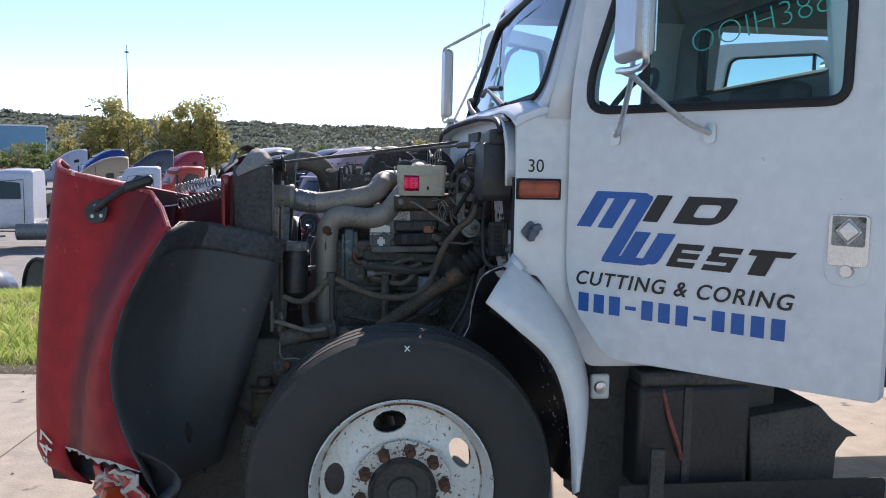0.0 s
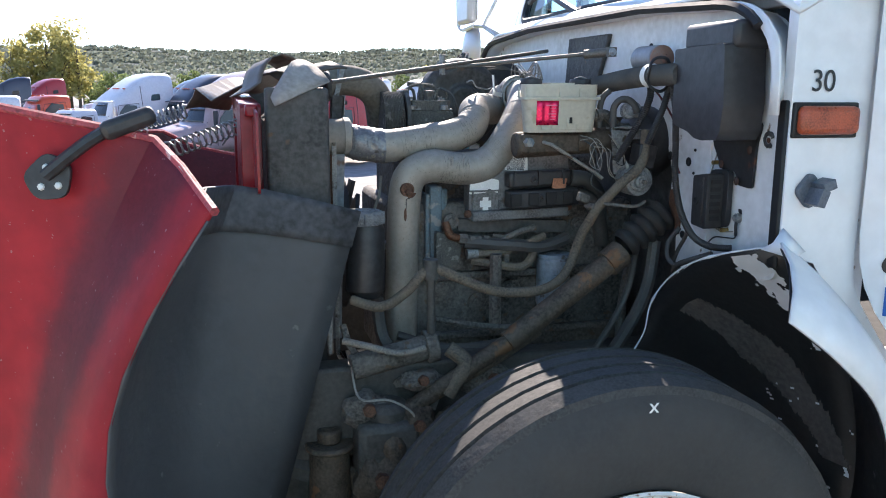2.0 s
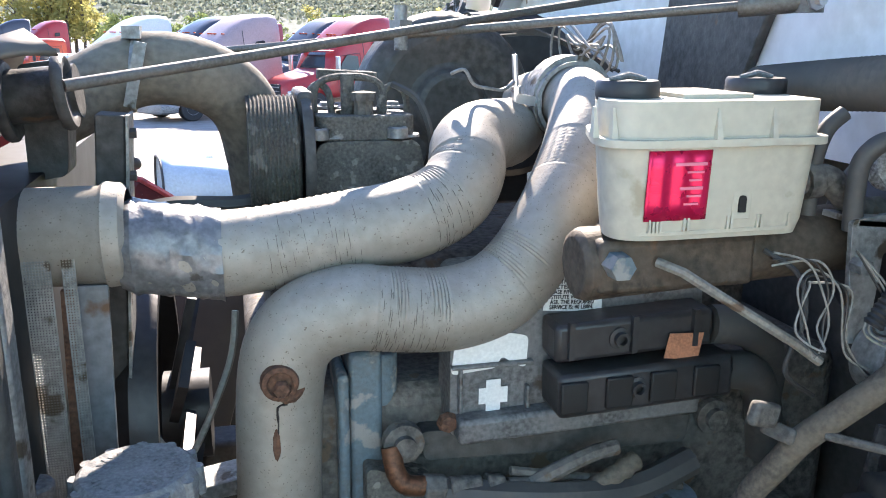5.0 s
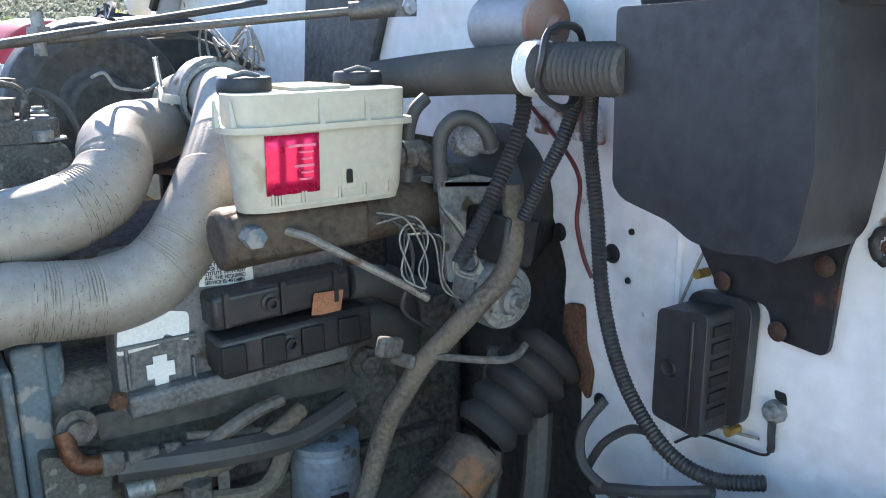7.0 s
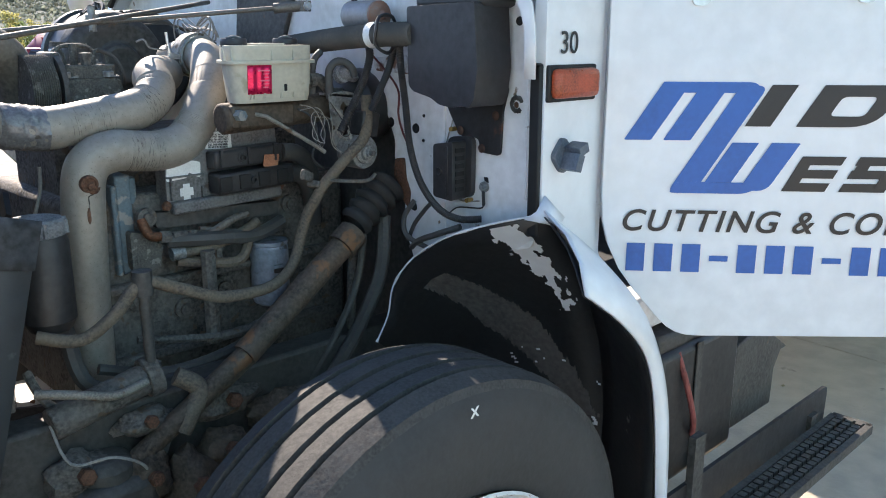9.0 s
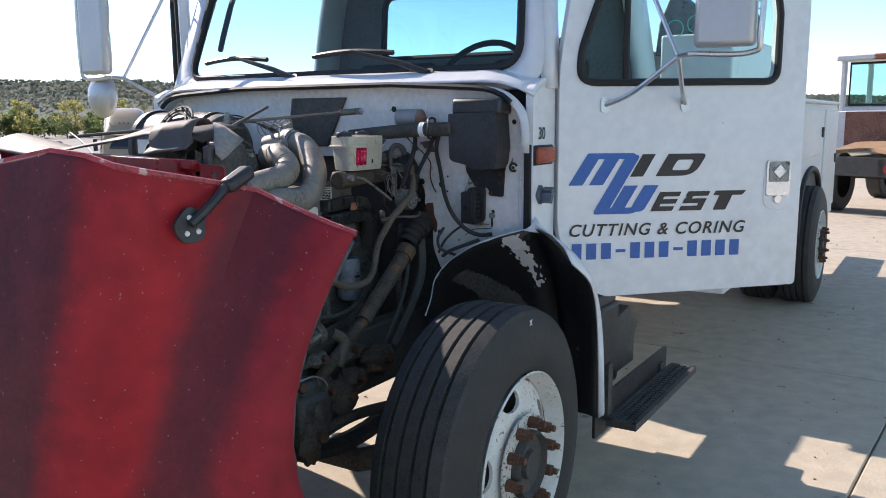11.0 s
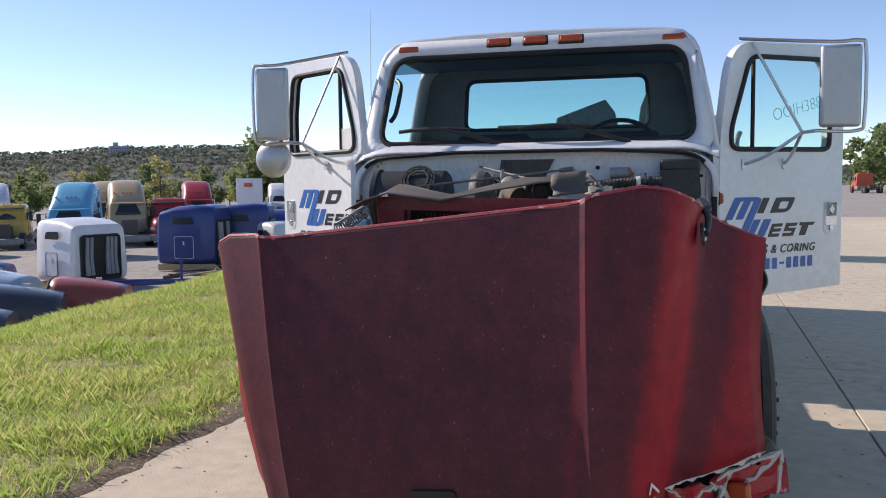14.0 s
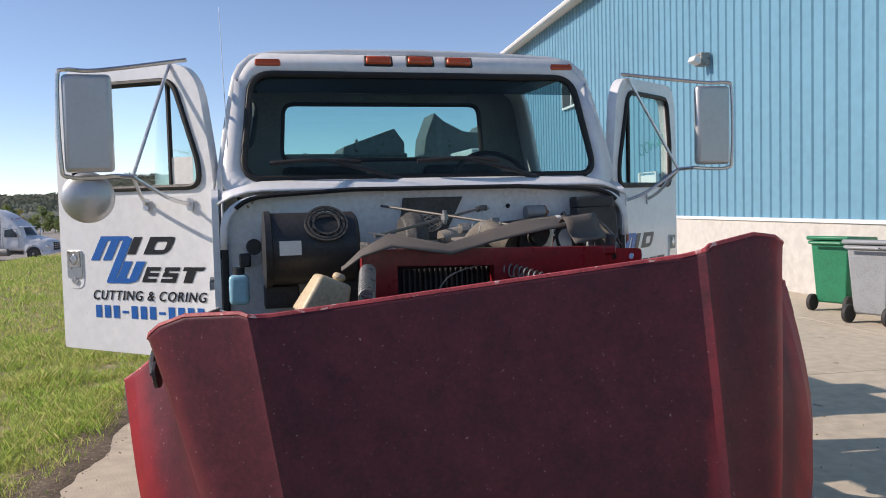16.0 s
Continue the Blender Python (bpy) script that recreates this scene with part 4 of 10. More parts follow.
def hood_pt(i, t, side):
    s = abs(i)
    w = t ** 0.9
    a = A_TOP[s] * (1 - w) + A_BOT[s] * w
    d = D_TOP[s] * (1 - w) + D_BOT[s] * w
    arch = max(0.0, (s - 11) / 5.0)
    bow = math.sin(math.pi * min(1, max(0, t)))
    d -= 0.19 * bow * arch
    a -= 0.02 * bow * arch
    b = B_TOP[s] * (1 - t) + HB * t
    d -= 0.10 * math.sin(math.pi / 2 * min(1, t * 1.25)) * (1 - 0.5 * arch)
    d += 0.10 * max(0, (t - 0.9) / 0.1) ** 2 * (1 - arch)
    return hp(a * side, b, d)


TS = [0, 0.015, 0.05, 0.1, 0.2, 0.3, 0.4, 0.5, 0.6, 0.7, 0.78, 0.85, 0.9, 0.95, 1.0]
NS = len(A_TOP) - 1


def hood_keep(i, j):
    """The nose is broken away at the driver's lower corner."""
    s = i - NS
    return not (s >= 11 and TS[j] >= 0.85)


TEAR = {11: 0.872, 12: 0.866, 13: 0.858, 14: 0.838, 15: 0.822, 16: 0.842}


def skin_pt(i, t):
    """The hood's skin; on the driver's side its lowest kept row follows the tear."""
    return hood_pt(abs(i), TEAR[i] if i >= 11 and t == 0.85 else t, 1 if i >= 0 else -1)


hood = part("hood", MB().grid(skin_pt, range(-NS, NS + 1), TS, keep=hood_keep), RED, truck, "faded red hood tipped forward with broken corner", solid=0.009, smooth=28)
part("hood_vent_slot", MB().plate(rounded([(-0.095, -0.03), (0.095, -0.03), (0.09, 0.035), (-0.09, 0.035)], 0.012), (), 0.008, frame_m(hp(0.012, -1.015, -0.107), -HA, HU)), SEAL, hood, "dark vent slot low in the hood")
part("torn_rim", MB().tube([hood_pt(q, 0, 1) + HU * 0.002 * (q % 2) for q in range(13, 17)], [0.003, 0.0055, 0.0035, 0.005], 6), FIBRE, hood, "pale torn fibreglass rim")
part("hood_edge_lip", MB().tube([hood_pt(abs(i), 0, 1 if i >= 0 else -1) - HU * 0.003 + HN * -0.002 for i in range(-NS, NS + 1)], 0.0085, 6), WORN_EDGE, hood)
# inner hood bracing and splash liners; the liner's top edge swings inward and runs along the engine side
LIP_EDGE = [(0.99, -0.212, 0.53), (0.79, -0.185, 0.505), (0.655, -0.181, 0.545), (0.63, -0.192, 0.61), (0.61, -0.215, 0.71), (0.59, -0.246, 0.828)]


def bow_in(i, sd):
    """How far the top edge stands off the straight line from the arch to the inner corner."""
    if i < 1:
        return (lip_at(1, sd) - top_line(1, sd)) * i
    k = min(5, int(i))
    return (lip_at(k, sd) - top_line(k, sd)).lerp(lip_at(k + 1, sd) - top_line(k + 1, sd), i - k)


def lip_at(k, sd):
    a, b, d = LIP_EDGE[k - 1]
    return hp(a * sd, b, d)


def top_line(i, sd):
    p = hood_pt(16, 0.02, sd).lerp(hp(0.60 * sd, -0.26, 0.84), i / 6)
    return p + HN * 0.04 * math.sin(math.pi * i / 6) + HU * 0.08 * min(1.0, i / 1.5) * (1 - i / 6)


for sd in (-1, 1):
    def liner_pt(i, j, sd=sd):
        t = j / 8
        e = hood_pt(16, t * 0.97 + 0.02, sd) + HU * 0.0
        inner = hp(0.60 * sd, -0.26 - 0.85 * t, 0.84 - 0.25 * t)
        p = e.lerp(inner, i / 6) + bow_in(i, sd) * (1 - t) ** 1.2
        return p - HN * (-0.10 * math.sin(math.pi * i / 6)) * (0.4 + 0.4 * t) + HU * 0.08 * min(1.0, i / 1.5) * (1 - i / 6) * max(0.0, 1 - t * 1.6) ** 2
    ln = part("splash_liner", MB().grid(liner_pt, [q / 2 for q in range(13)], range(9)), LINER, hood, "black moulded inner fender liner", solid=0.006, smooth=80)

    part("liner_flange", MB().grid(lambda i, j: liner_pt(i, j * 0.16) + HA * sd * 0.007 - HN * 0.004, range(7), range(6)), mat("dusty_liner_edge", (0.075, 0.078, 0.084), 0.7, var=0.3, scale=6, bump=0.2) if sd < 0 else bpy.data.materials["dusty_liner_edge"], ln, solid=0.004)

    def liner2_pt(i, j, sd=sd):
        t = j / 8
        inner = hp(0.60 * sd, -0.26 - 0.85 * t, 0.84 - 0.25 * t) + bow_in(6, sd) * (1 - t) ** 1.2
        return inner.lerp(hp(0.62 * sd, -0.2 - 0.9 * t, 0.1), i / 4)
    part("liner_side", MB().grid(liner2_pt, range(5), range(9)), LINER, ln, solid=0.006)
for a in (-0.45, 0.45):
    part("hood_rib", MB().tube([hp(a, -0.05, 0.035), hp(a, -1.0, -0.04)], 0.03, 6), RED_INNER, hood)
# side latches: rubber strap with its foot
for sd in (-1, 1):
    foot = hp(1.008 * sd, -0.16, 0.265)
    s_m = frame_m(foot + HA * sd * 0.006, -HN, HU) if sd > 0 else frame_m(foot + HA * sd * 0.006, HN, HU)
    sf = part("strap_foot", MB().plate(rounded([(-0.045, 0.0), (-0.02, -0.045), (0.035, -0.04), (0.045, 0.02), (0.0, 0.045)], 0.02), (), 0.012, s_m), BLACK, hood, "black hood strap with riveted foot", bevel=0.003)
    ends = [foot + HA * sd * 0.01, foot + HA * sd * 0.018 + HU * 0.035 - HN * 0.045, foot + HA * sd * 0.014 + HU * 0.065 - HN * 0.085, foot + HU * 0.088 - HN * 0.12]
    part("rubber_strap", MB().tube(smooth_path(ends), [0.012] * 18 + [0.015], 8), BLACK, sf)
    part("strap_handle", MB().box(foot + HU * 0.095 - HN * 0.145, (0.10, 0.04, 0.035), (0, -20, 10)), BLACK, sf, bevel=0.012)
    part("rivet", MB().lathe([(0.007, 0), (0.005, 0.004), (0, 0.005)], s_m @ Matrix.Translation((0, 0.015, 0)), 8).lathe([(0.007, 0), (0.005, 0.004), (0, 0.005)], s_m @ Matrix.Translation((-0.01, -0.02, 0)), 8)
         .lathe([(0.007, 0), (0.005, 0.004), (0, 0.005)], s_m @ Matrix.Translation((0.02, -0.018, 0)), 8), LABEL_WHITE, sf)
# torn fibreglass edge and the broken headlamp corner below
random.seed(7)
torn = []
for i in range(26):
    f = i / 25
    s = 11 + f * 5
    i0 = min(15, int(s))
    p = hood_pt(i0, TEAR[i0], 1).lerp(hood_pt(i0 + 1, TEAR[i0 + 1], 1), s - i0)
    torn.append(p)
mb = MB()
lo = [p - HU * (0.004 + 0.012 * random.random() + 0.006 * (k % 5 == 2)) + HN * 0.004 for k, p in enumerate(torn)]
mb.add(torn + lo, [(i, i + 1, 26 + i + 1, 26 + i) for i in range(25)])
part("torn_edge", mb, FIBRE, hood, "ragged pale fibreglass break", solid=0.004, smooth=0)
def bezel_pt(u, v):
    """Crumpled remains of the headlamp corner hanging below the break."""
    w = Vector((u * 4.0, v * 3.0, 1.7))
    p = hp(0.80 + 0.40 * u, -1.06 + 0.045 * u - 0.17 * v + 0.03 * noise.noise(w * 2.0), 0.17 + 0.36 * u + 0.03 * v)
    return p + HN * (0.045 * noise.noise(w) + 0.02 * noise.noise(w * 3.1))


bezel = part("broken_headlamp_bezel", MB().grid(bezel_pt, [i / 14 for i in range(15)], [i / 8 for i in range(9)], keep=lambda i, j: not (4 < i < 8 and 2 < j < 6) and not (j == 0 and i % 3 == 1)), BROKEN_RED, hood, "crumpled red headlamp corner", solid=0.006, smooth=25)
part("bucket_wall", MB().grid(lambda i, j: hp(0.715 + 0.02 * math.sin(i * 1.3) + 0.03 * j / 5, -0.92 - 0.24 * i / 6, 0.0 + 0.52 * j / 5 + 0.02 * math.sin(i * 2.1 + j)), range(7), range(6)), BLACK, hood, "dark inner wall of the broken headlamp corner", solid=0.005)
part("headlamp_bucket", MB().grid(lambda i, j: torn[min(25, i)].lerp(bezel_pt(i / 25, 0.5), j / 6) + HU * 0.05 * (1 - j / 6) - HN * (0.03 + 0.09 * math.sin(math.pi * j / 6)), range(26), range(7)), BLACK, hood, "dark headlamp bucket behind the break", solid=0.004)
for u0, v0, u1, v1 in ((0.0, 0.05, 0.32, 0.9), (0.05, 0.6, 0.4, 0.1), (0.36, 0.05, 0.55, 0.95), (0.55, 0.05, 0.34, 0.85), (0.6, 0.5, 0.98, 0.0), (0.98, 0.0, 0.9, 0.9), (0.4, 0.08, 0.98, 0.02)):
    part("white_tear", MB().tube([bezel_pt(u0 + (u1 - u0) * q / 6, v0 + (v1 - v0) * q / 6) + HN * 0.004 for q in range(7)], [0.004, 0.011, 0.007, 0.013, 0.008, 0.012, 0.004], 5), FIBRE, bezel, smooth=0)
part("turn_signal", MB().box(hp(1.02, -1.13, 0.38), (0.14, 0.03, 0.07), (0, 10, 40)), AMBER, hood, "amber turn signal lens", bevel=0.01)
def lot_mark():
    """A frame on the rounded nose corner: x up the sheet with a slight lean, y towards the hood's middle."""
    c = hood_pt(9, 0.87, 1).lerp(hood_pt(10, 0.87, 1), 0.6)
    dv = (hood_pt(10, 0.87, 1) - hood_pt(9, 0.87, 1)).normalized()
    du = ((hood_pt(9, 0.82, 1) - hood_pt(9, 0.92, 1)).normalized() + dv * 0.2).normalized()
    n = dv.cross(du).normalized()
    return frame_m(c + n * 0.013, du, n.cross(du)) @ Matrix.Translation((-0.05, -0.033, 0))


text_part("lot_number", "47", 0.095, lot_mark(), LABEL_WHITE, hood, label="white hand-marked lot number")
text_part("number_sign", "#", 0.045, lot_mark() @ Matrix.Translation((-0.035, 0.015, 0)), LABEL_WHITE, hood)


SCUFF = mat("rubbed_grey_brown", (0.1, 0.088, 0.08), 0.6, var=0.3, scale=9, col2=(0.05, 0.045, 0.042), bump=0.3, bscale=60)


def lump(c, r, stretch, seed):
    """A rough forged casting: an uneven rounded body with flats and bosses."""
    mb = MB()
    n, k_ = 18, 12
    vs, fs = [], []
    for i in range(k_ + 1):
        th = math.pi * i / k_
        for j in range(n):
            ph = 2 * math.pi * j / n
            d = Vector((math.sin(th) * math.cos(ph), math.sin(th) * math.sin(ph), math.cos(th)))
            q = r * (0.85 + 0.35 * noise.noise(d * 1.6 + Vector((seed, 0, 0))) + 0.12 * noise.noise(d * 4.5 + Vector((0, seed, 0))))
            vs.append(Vector(c) + Vector((d.x * stretch[0], d.y * stretch[1], d.z * stretch[2])) * q)
    for i in range(k_):
        for j in range(n):
            fs.append((i * n + j, (i + 1) * n + j, (i + 1) * n + (j + 1) % n, i * n + (j + 1) % n))
    return mb.add(vs, fs)


# -- rear halves of the front fenders, fixed to the cab
def fender(sd):
    def pt(i, j):
        ph = radians(-4 + 70 * (1 - j / 14))
        f = max(0, min(1, (math.degrees(ph)) / 66))
        ys = [-0.578, -0.585, -0.6, -0.66, -0.76, -0.87, -0.978]
        start = [53.8, 55.1, 58.9, 61.9, 64.0, 63.8, 62.55][i]
        ph = radians(-4 + (start + 4) * (1 - j / 14))
        top = [0.457, 0.524, 0.59, 0.658, 0.718, 0.769, 0.8136][i]
        low = [0.45, 0.47, 0.49, 0.52, 0.55, 0.57, 0.58][i]
        r = low + (top - low) * (1 - j / 14)
        return (r * math.cos(ph), ys[i] if sd < 0 else 2 * CY - ys[i], 0.5 + r * math.sin(ph))

    base = smooth_path([(0.377, -0.977, 1.234), (0.50, -0.985, 1.13), (0.60, -0.985, 0.98), (0.66, -0.985, 0.78), (0.64, -1.0, 0.5)], 6)
    ridge = smooth_path([(0.372, -0.985, 1.232), (0.458, -1.076, 1.124), (0.554, -1.115, 0.977), (0.608, -1.14, 0.78), (0.585, -1.165, 0.49)], 6)
    edge = smooth_path([(0.254, -1.178, 1.126), (0.345, -1.207, 1.05), (0.47, -1.185, 0.93), (0.535, -1.172, 0.75), (0.562, -1.17, 0.48)], 6)

    def lip(i, j):
        """Across the flare from the cab (0) over its ridge (2) to the hanging lip (5)."""
        q = j * (len(base) - 1) // 24
        b_, r_, e_ = base[q], ridge[q], edge[q]
        if i <= 2:
            p = b_.lerp(r_, i / 2)
        else:
            f = (i - 2) / 3
            p = r_.lerp(e_, f) + Vector((0.0, -0.022, 0.012)) * math.sin(math.pi * f)
        return (p.x, p.y if sd < 0 else 2 * CY - p.y, p.z)
    fd = part("cab_fender", MB().grid(pt, range(7), range(15)), FENDER_BLACK, truck, "torn-off white fender with black flaking inside", solid=0.006)
    part("fender_flare", MB().grid(lip, range(6), range(25)), WHITE if sd < 0 else FIBRE, fd, "white painted fender flare", solid=0.005)

    def under(i, j):
        """Black inner skin between the tub's rim and the flare's lip."""
        q = j * (len(edge) - 1) // 24
        e_ = edge[q] + Vector((0.004, 0.008, -0.004))
        p = Vector(pt(6, j * 14 / 24) if sd < 0 else pt_left(6, j * 14 / 24))
        p = p.lerp(e_, i / 4) + Vector((0.012, 0, 0.012)) * math.sin(math.pi * i / 4)
        return (p.x, p.y if sd < 0 else 2 * CY - p.y, p.z)

    def pt_left(i, j):
        x, y, z = pt(i, j)
        return (x, 2 * CY - y, z)
    part("flare_underside", MB().grid(under, range(5), range(25)), FENDER_BLACK, fd, solid=0.003)
    part("fender_edge", MB().tube(smooth_path([Vector(pt(i, 0)) + Vector((-0.004, 0, 0.002)) for i in range(7)], 4), [0.0022 if k % 9 else 0.004 for k in range(25)], 6), WHITE, fd)

    def ptf(u, v, k=1.0):
        """The tub's skin at any place, drawn k of the way out from the axle."""
        i, j = min(5, int(u)), min(13, int(v))
        a = Vector(pt(i, j)).lerp(Vector(pt(i + 1, j)), u - i)
        b = Vector(pt(i, j + 1)).lerp(Vector(pt(i + 1, j + 1)), u - i)
        p = a.lerp(b, v - j)
        return Vector((p.x * k, p.y + (0.004 if sd > 0 else -0.004) * (1 if u < 2 else 0), 0.5 + (p.z - 0.5) * k))

    def wear(name, material, u0, u1, v0, v1, keepf, label, k, n=64):
        us = [u0 + (u1 - u0) * q / n for q in range(n + 1)]
        vs = [v0 + (v1 - v0) * q / n for q in range(n + 1)]
        part(name, MB().grid(lambda a, b: ptf(a, b, k), us, vs, keep=lambda a, b: keepf(a / n, b / n)), material, fd, label, smooth=60)
    nz = noise.noise
    wear("peeled_patch", WHITE, 3.2, 6.0, 0.05, 4.6, lambda a, b: nz(Vector((a * 3, b * 4, 2.7))) * 0.5 + nz(Vector((a * 30, b * 13, 0.3))) * 0.5 + 0.5 - abs(a - 0.70 - 0.14 * b) * (6.5 - 2.5 * b) - 0.3 * b > 0.1, "bare white patch where black paint peeled", 0.992, 100)
    wear("scuffed_band", SCUFF, 2.6, 6.0, 1.5, 9.5, lambda a, b: nz(Vector((a * 4, b * 4, 8.1))) * 0.15 + nz(Vector((a * 60, b * 9, 4.3))) * 0.12 + 0.72 - abs(a - 0.12 - 0.75 * b) * 3.6 - abs(b - 0.45) * 0.5 > 0.1, "grey-brown rubbed band from the tyre", 0.993, 130)
    wear("flaked_specks", WHITE, 3.6, 6.0, 6.5, 14.0, lambda a, b: nz(Vector((a * 16, b * 40, 5.5))) * 0.8 + nz(Vector((a * 3, b * 3, 1.2))) * 0.35 > 0.52, "small flakes of bare paint", 0.992, 80)
    c = Vector(pt(6, 0))
    if sd < 0:
        part("bent_corner", MB().add([c + Vector((-0.022, 0.03, -0.01)), c + Vector((-0.008, 0.01, 0.008)), c + Vector((0.004, 0.0, 0.04)), c + Vector((0.05, -0.015, -0.01)), c + Vector((0.012, -0.03, -0.02))],
                                     [(0, 1, 4), (1, 2, 4), (2, 3, 4)]), WHITE, fd, solid=0.005)


FENDER_BLACK = mat("flaking_black_paint", (0.015, 0.015, 0.016), 0.4, var=0.2, scale=8, spots=(0.55, 0.55, 0.55), spot_scale=11, spot_at=0.69, bump=0.1)
fender(-1)
fender(1)

# -- chassis
for y in (-0.43, 0.43):
    part("frame_rail", MB().box((3.85, y, 0.74), (9.1, 0.08, 0.24)), FRAME, truck, bevel=0.01)
    part("leaf_spring", MB().tube(smooth_path([(-0.7, y * 1.05, 0.66), (-0.3, y * 1.05, 0.5), (0, y * 1.05, 0.46), (0.35, y * 1.05, 0.52), (0.7, y * 1.05, 0.68)]), 0.035, 6), FRAME, truck)
part("front_crossmember", MB().box((-0.62, 0, 0.68), (0.12, 0.9, 0.12)), FRAME, truck, bevel=0.01)
part("battery_box", MB().box((1.05, -0.82, 0.60), (0.42, 0.36, 0.38)), BLACK, truck, "black battery box below the cab", bevel=0.02)
part("battery_cover", MB().box((1.05, -0.82, 0.81), (0.40, 0.33, 0.05)), BLACK_MET, truck, bevel=0.012)
part("tank_bracket", MB().plate([(1.28, 0.66), (1.549, 0.70), (1.609, 0.64), (1.715, 0.576), (1.67, 0.575), (1.63, 0.52), (1.625, 0.40), (1.3, 0.40)], (), 0.4, frame_m((0, -0.95, 0), (1, 0, 0), (0, 0, 1))), BLACK_MET, truck, bevel=0.006)
step = part("cab_step", MB().box((1.28, -1.115, 0.365), (0.92, 0.02, 0.03)).box((1.28, -1.225, 0.365), (0.92, 0.02, 0.03)).box((0.83, -1.17, 0.365), (0.02, 0.12, 0.03)).box((1.74, -1.17, 0.365), (0.02, 0.12, 0.03)), BLACK_MET, truck, "black perforated cab step")
gr = MB()
for i in range(30):
    for j in range(3):
        gr.box((0.85 + i * 0.03, -1.14 - j * 0.03, 0.372), (0.022, 0.02, 0.02))
gr.box((1.28, -1.17, 0.358), (0.9, 0.1, 0.006))
part("step_grating", gr, BLACK_MET, step, smooth=0)
part("step_bracket", MB().box((0.88, -1.09, 0.48), (0.05, 0.02, 0.24)), BLACK_MET, step)
part("step_bracket", MB().box((1.62, -1.09, 0.385), (0.05, 0.02, 0.05)), BLACK_MET, step)
part("splash_shield", MB().plate([(0.6, 0.86), (1.42, 0.8), (1.42, 0.30), (0.72, 0.30), (0.62, 0.38)], (), 0.01, frame_m((0, -0.86, 0), (1, 0, 0), (0, 0, 1))), FRAME, truck)
part("step_riser", MB().plate(rounded([(0.75, 0.31), (1.73, 0.31), (1.74, 0.45), (1.73, 0.47), (0.75, 0.47)], 0.01), (), 0.012, frame_m((0, -1.085, 0), (1, 0, 0), (0, 0, 1))), BLACK, step, "black riser plate behind the step", bevel=0.003)
part("battery_strap", MB().box((1.02, -1.004, 0.60), (0.03, 0.006, 0.38)), BLACK_MET, truck, bevel=0.002)
part("battery_cable", MB().tube(smooth_path([(0.93, -0.99, 0.78), (0.95, -1.015, 0.68), (0.985, -1.02, 0.58), (1.0, -1.01, 0.53)]), 0.008, 8), mat("faded_red_cable", (0.28, 0.07, 0.06), 0.6, var=0.2), truck, "faded red battery cable")
# Added plate that hides the sunlit ground showing through the gap here.
part("frame_horn", MB().plate(rounded([(-1.0, 0.20), (-0.5, 0.16), (-0.38, 0.30), (-0.42, 0.62), (-0.6, 0.74), (-0.82, 0.70), (-0.98, 0.52)], 0.05), (), 0.07, frame_m((0, -0.40, 0), (1, 0, 0), (0, 0, 1))), FRAME, truck, "dark bracket-shaped plate added to close the gap at the front", bevel=0.01)
part("steering_pump", MB().cyl((-0.50, -0.48, 0.50), (-0.50, -0.48, 0.66), 0.055, 0.05, 20).cyl((-0.50, -0.48, 0.66), (-0.50, -0.48, 0.675), 0.062, n=20).cyl((-0.50, -0.48, 0.675), (-0.50, -0.48, 0.71), 0.03, n=14).box((-0.44, -0.46, 0.56), (0.12, 0.07, 0.09)), SHAFT, truck, "grimy cast steering pump", bevel=0.006)
part("steering_arm", MB().tube(smooth_path([(-0.53, -0.56, 0.54), (-0.55, -0.58, 0.42), (-0.5, -0.58, 0.34), (-0.3, -0.58, 0.33)]), [0.04] * 6 + [0.028] * 13, 10), CASTING, truck)
part("tow_hook", MB().tube(smooth_path([(-0.74, -0.47, 0.34), (-0.82, -0.47, 0.30), (-0.86, -0.47, 0.22), (-0.80, -0.47, 0.17), (-0.72, -0.47, 0.18)]), 0.02, 8), FRAME, truck)
part("cab_step_lamp", MB().box((0.715, -0.935, 0.78), (0.07, 0.03, 0.09)), LABEL_WHITE, truck, "small square lamp under the cab corner", bevel=0.01)
part("lower_lamp_lens", MB().lathe([(0, 0.012), (0.02, 0.008), (0.024, 0)], Matrix.Translation((0.715, -0.951, 0.78)) @ Matrix.Rotation(radians(90), 4, "X"), 16), STEEL, truck)

# -- radiator group
rad = part("radiator", MB().box((-0.53, 0.02, 1.1), (0.09, 0.8, 0.72)), SEAL, truck, "radiator in a red painted surround")
for i in range(40):
    part("radiator_fin", MB().box((-0.585, -0.36 + i * 0.019, 1.1), (0.02, 0.006, 0.68)), FRAME, rad, smooth=0)
part("red_surround", MB().plate(rounded([(-0.36, 0.72), (0.52, 0.72), (0.52, 1.52), (-0.36, 1.50)], 0.02), [[(0.06, 0.78), (0.40, 0.78), (0.40, 1.46), (0.06, 1.45)]], 0.05, frame_m((-0.63, CY, 0), (0, 1, 0), (0, 0, 1))), RED_SHINY, rad, "shiny dark red radiator support", bevel=0.006)
part("red_panel_bead", MB().tube([(-0.585, CY + p[0], p[1]) for p in rounded([(-0.30, 0.9), (0.02, 0.9), (0.02, 1.44), (-0.30, 1.42)], 0.06)], 0.012, 8, close=True), RED_SHINY, rad)
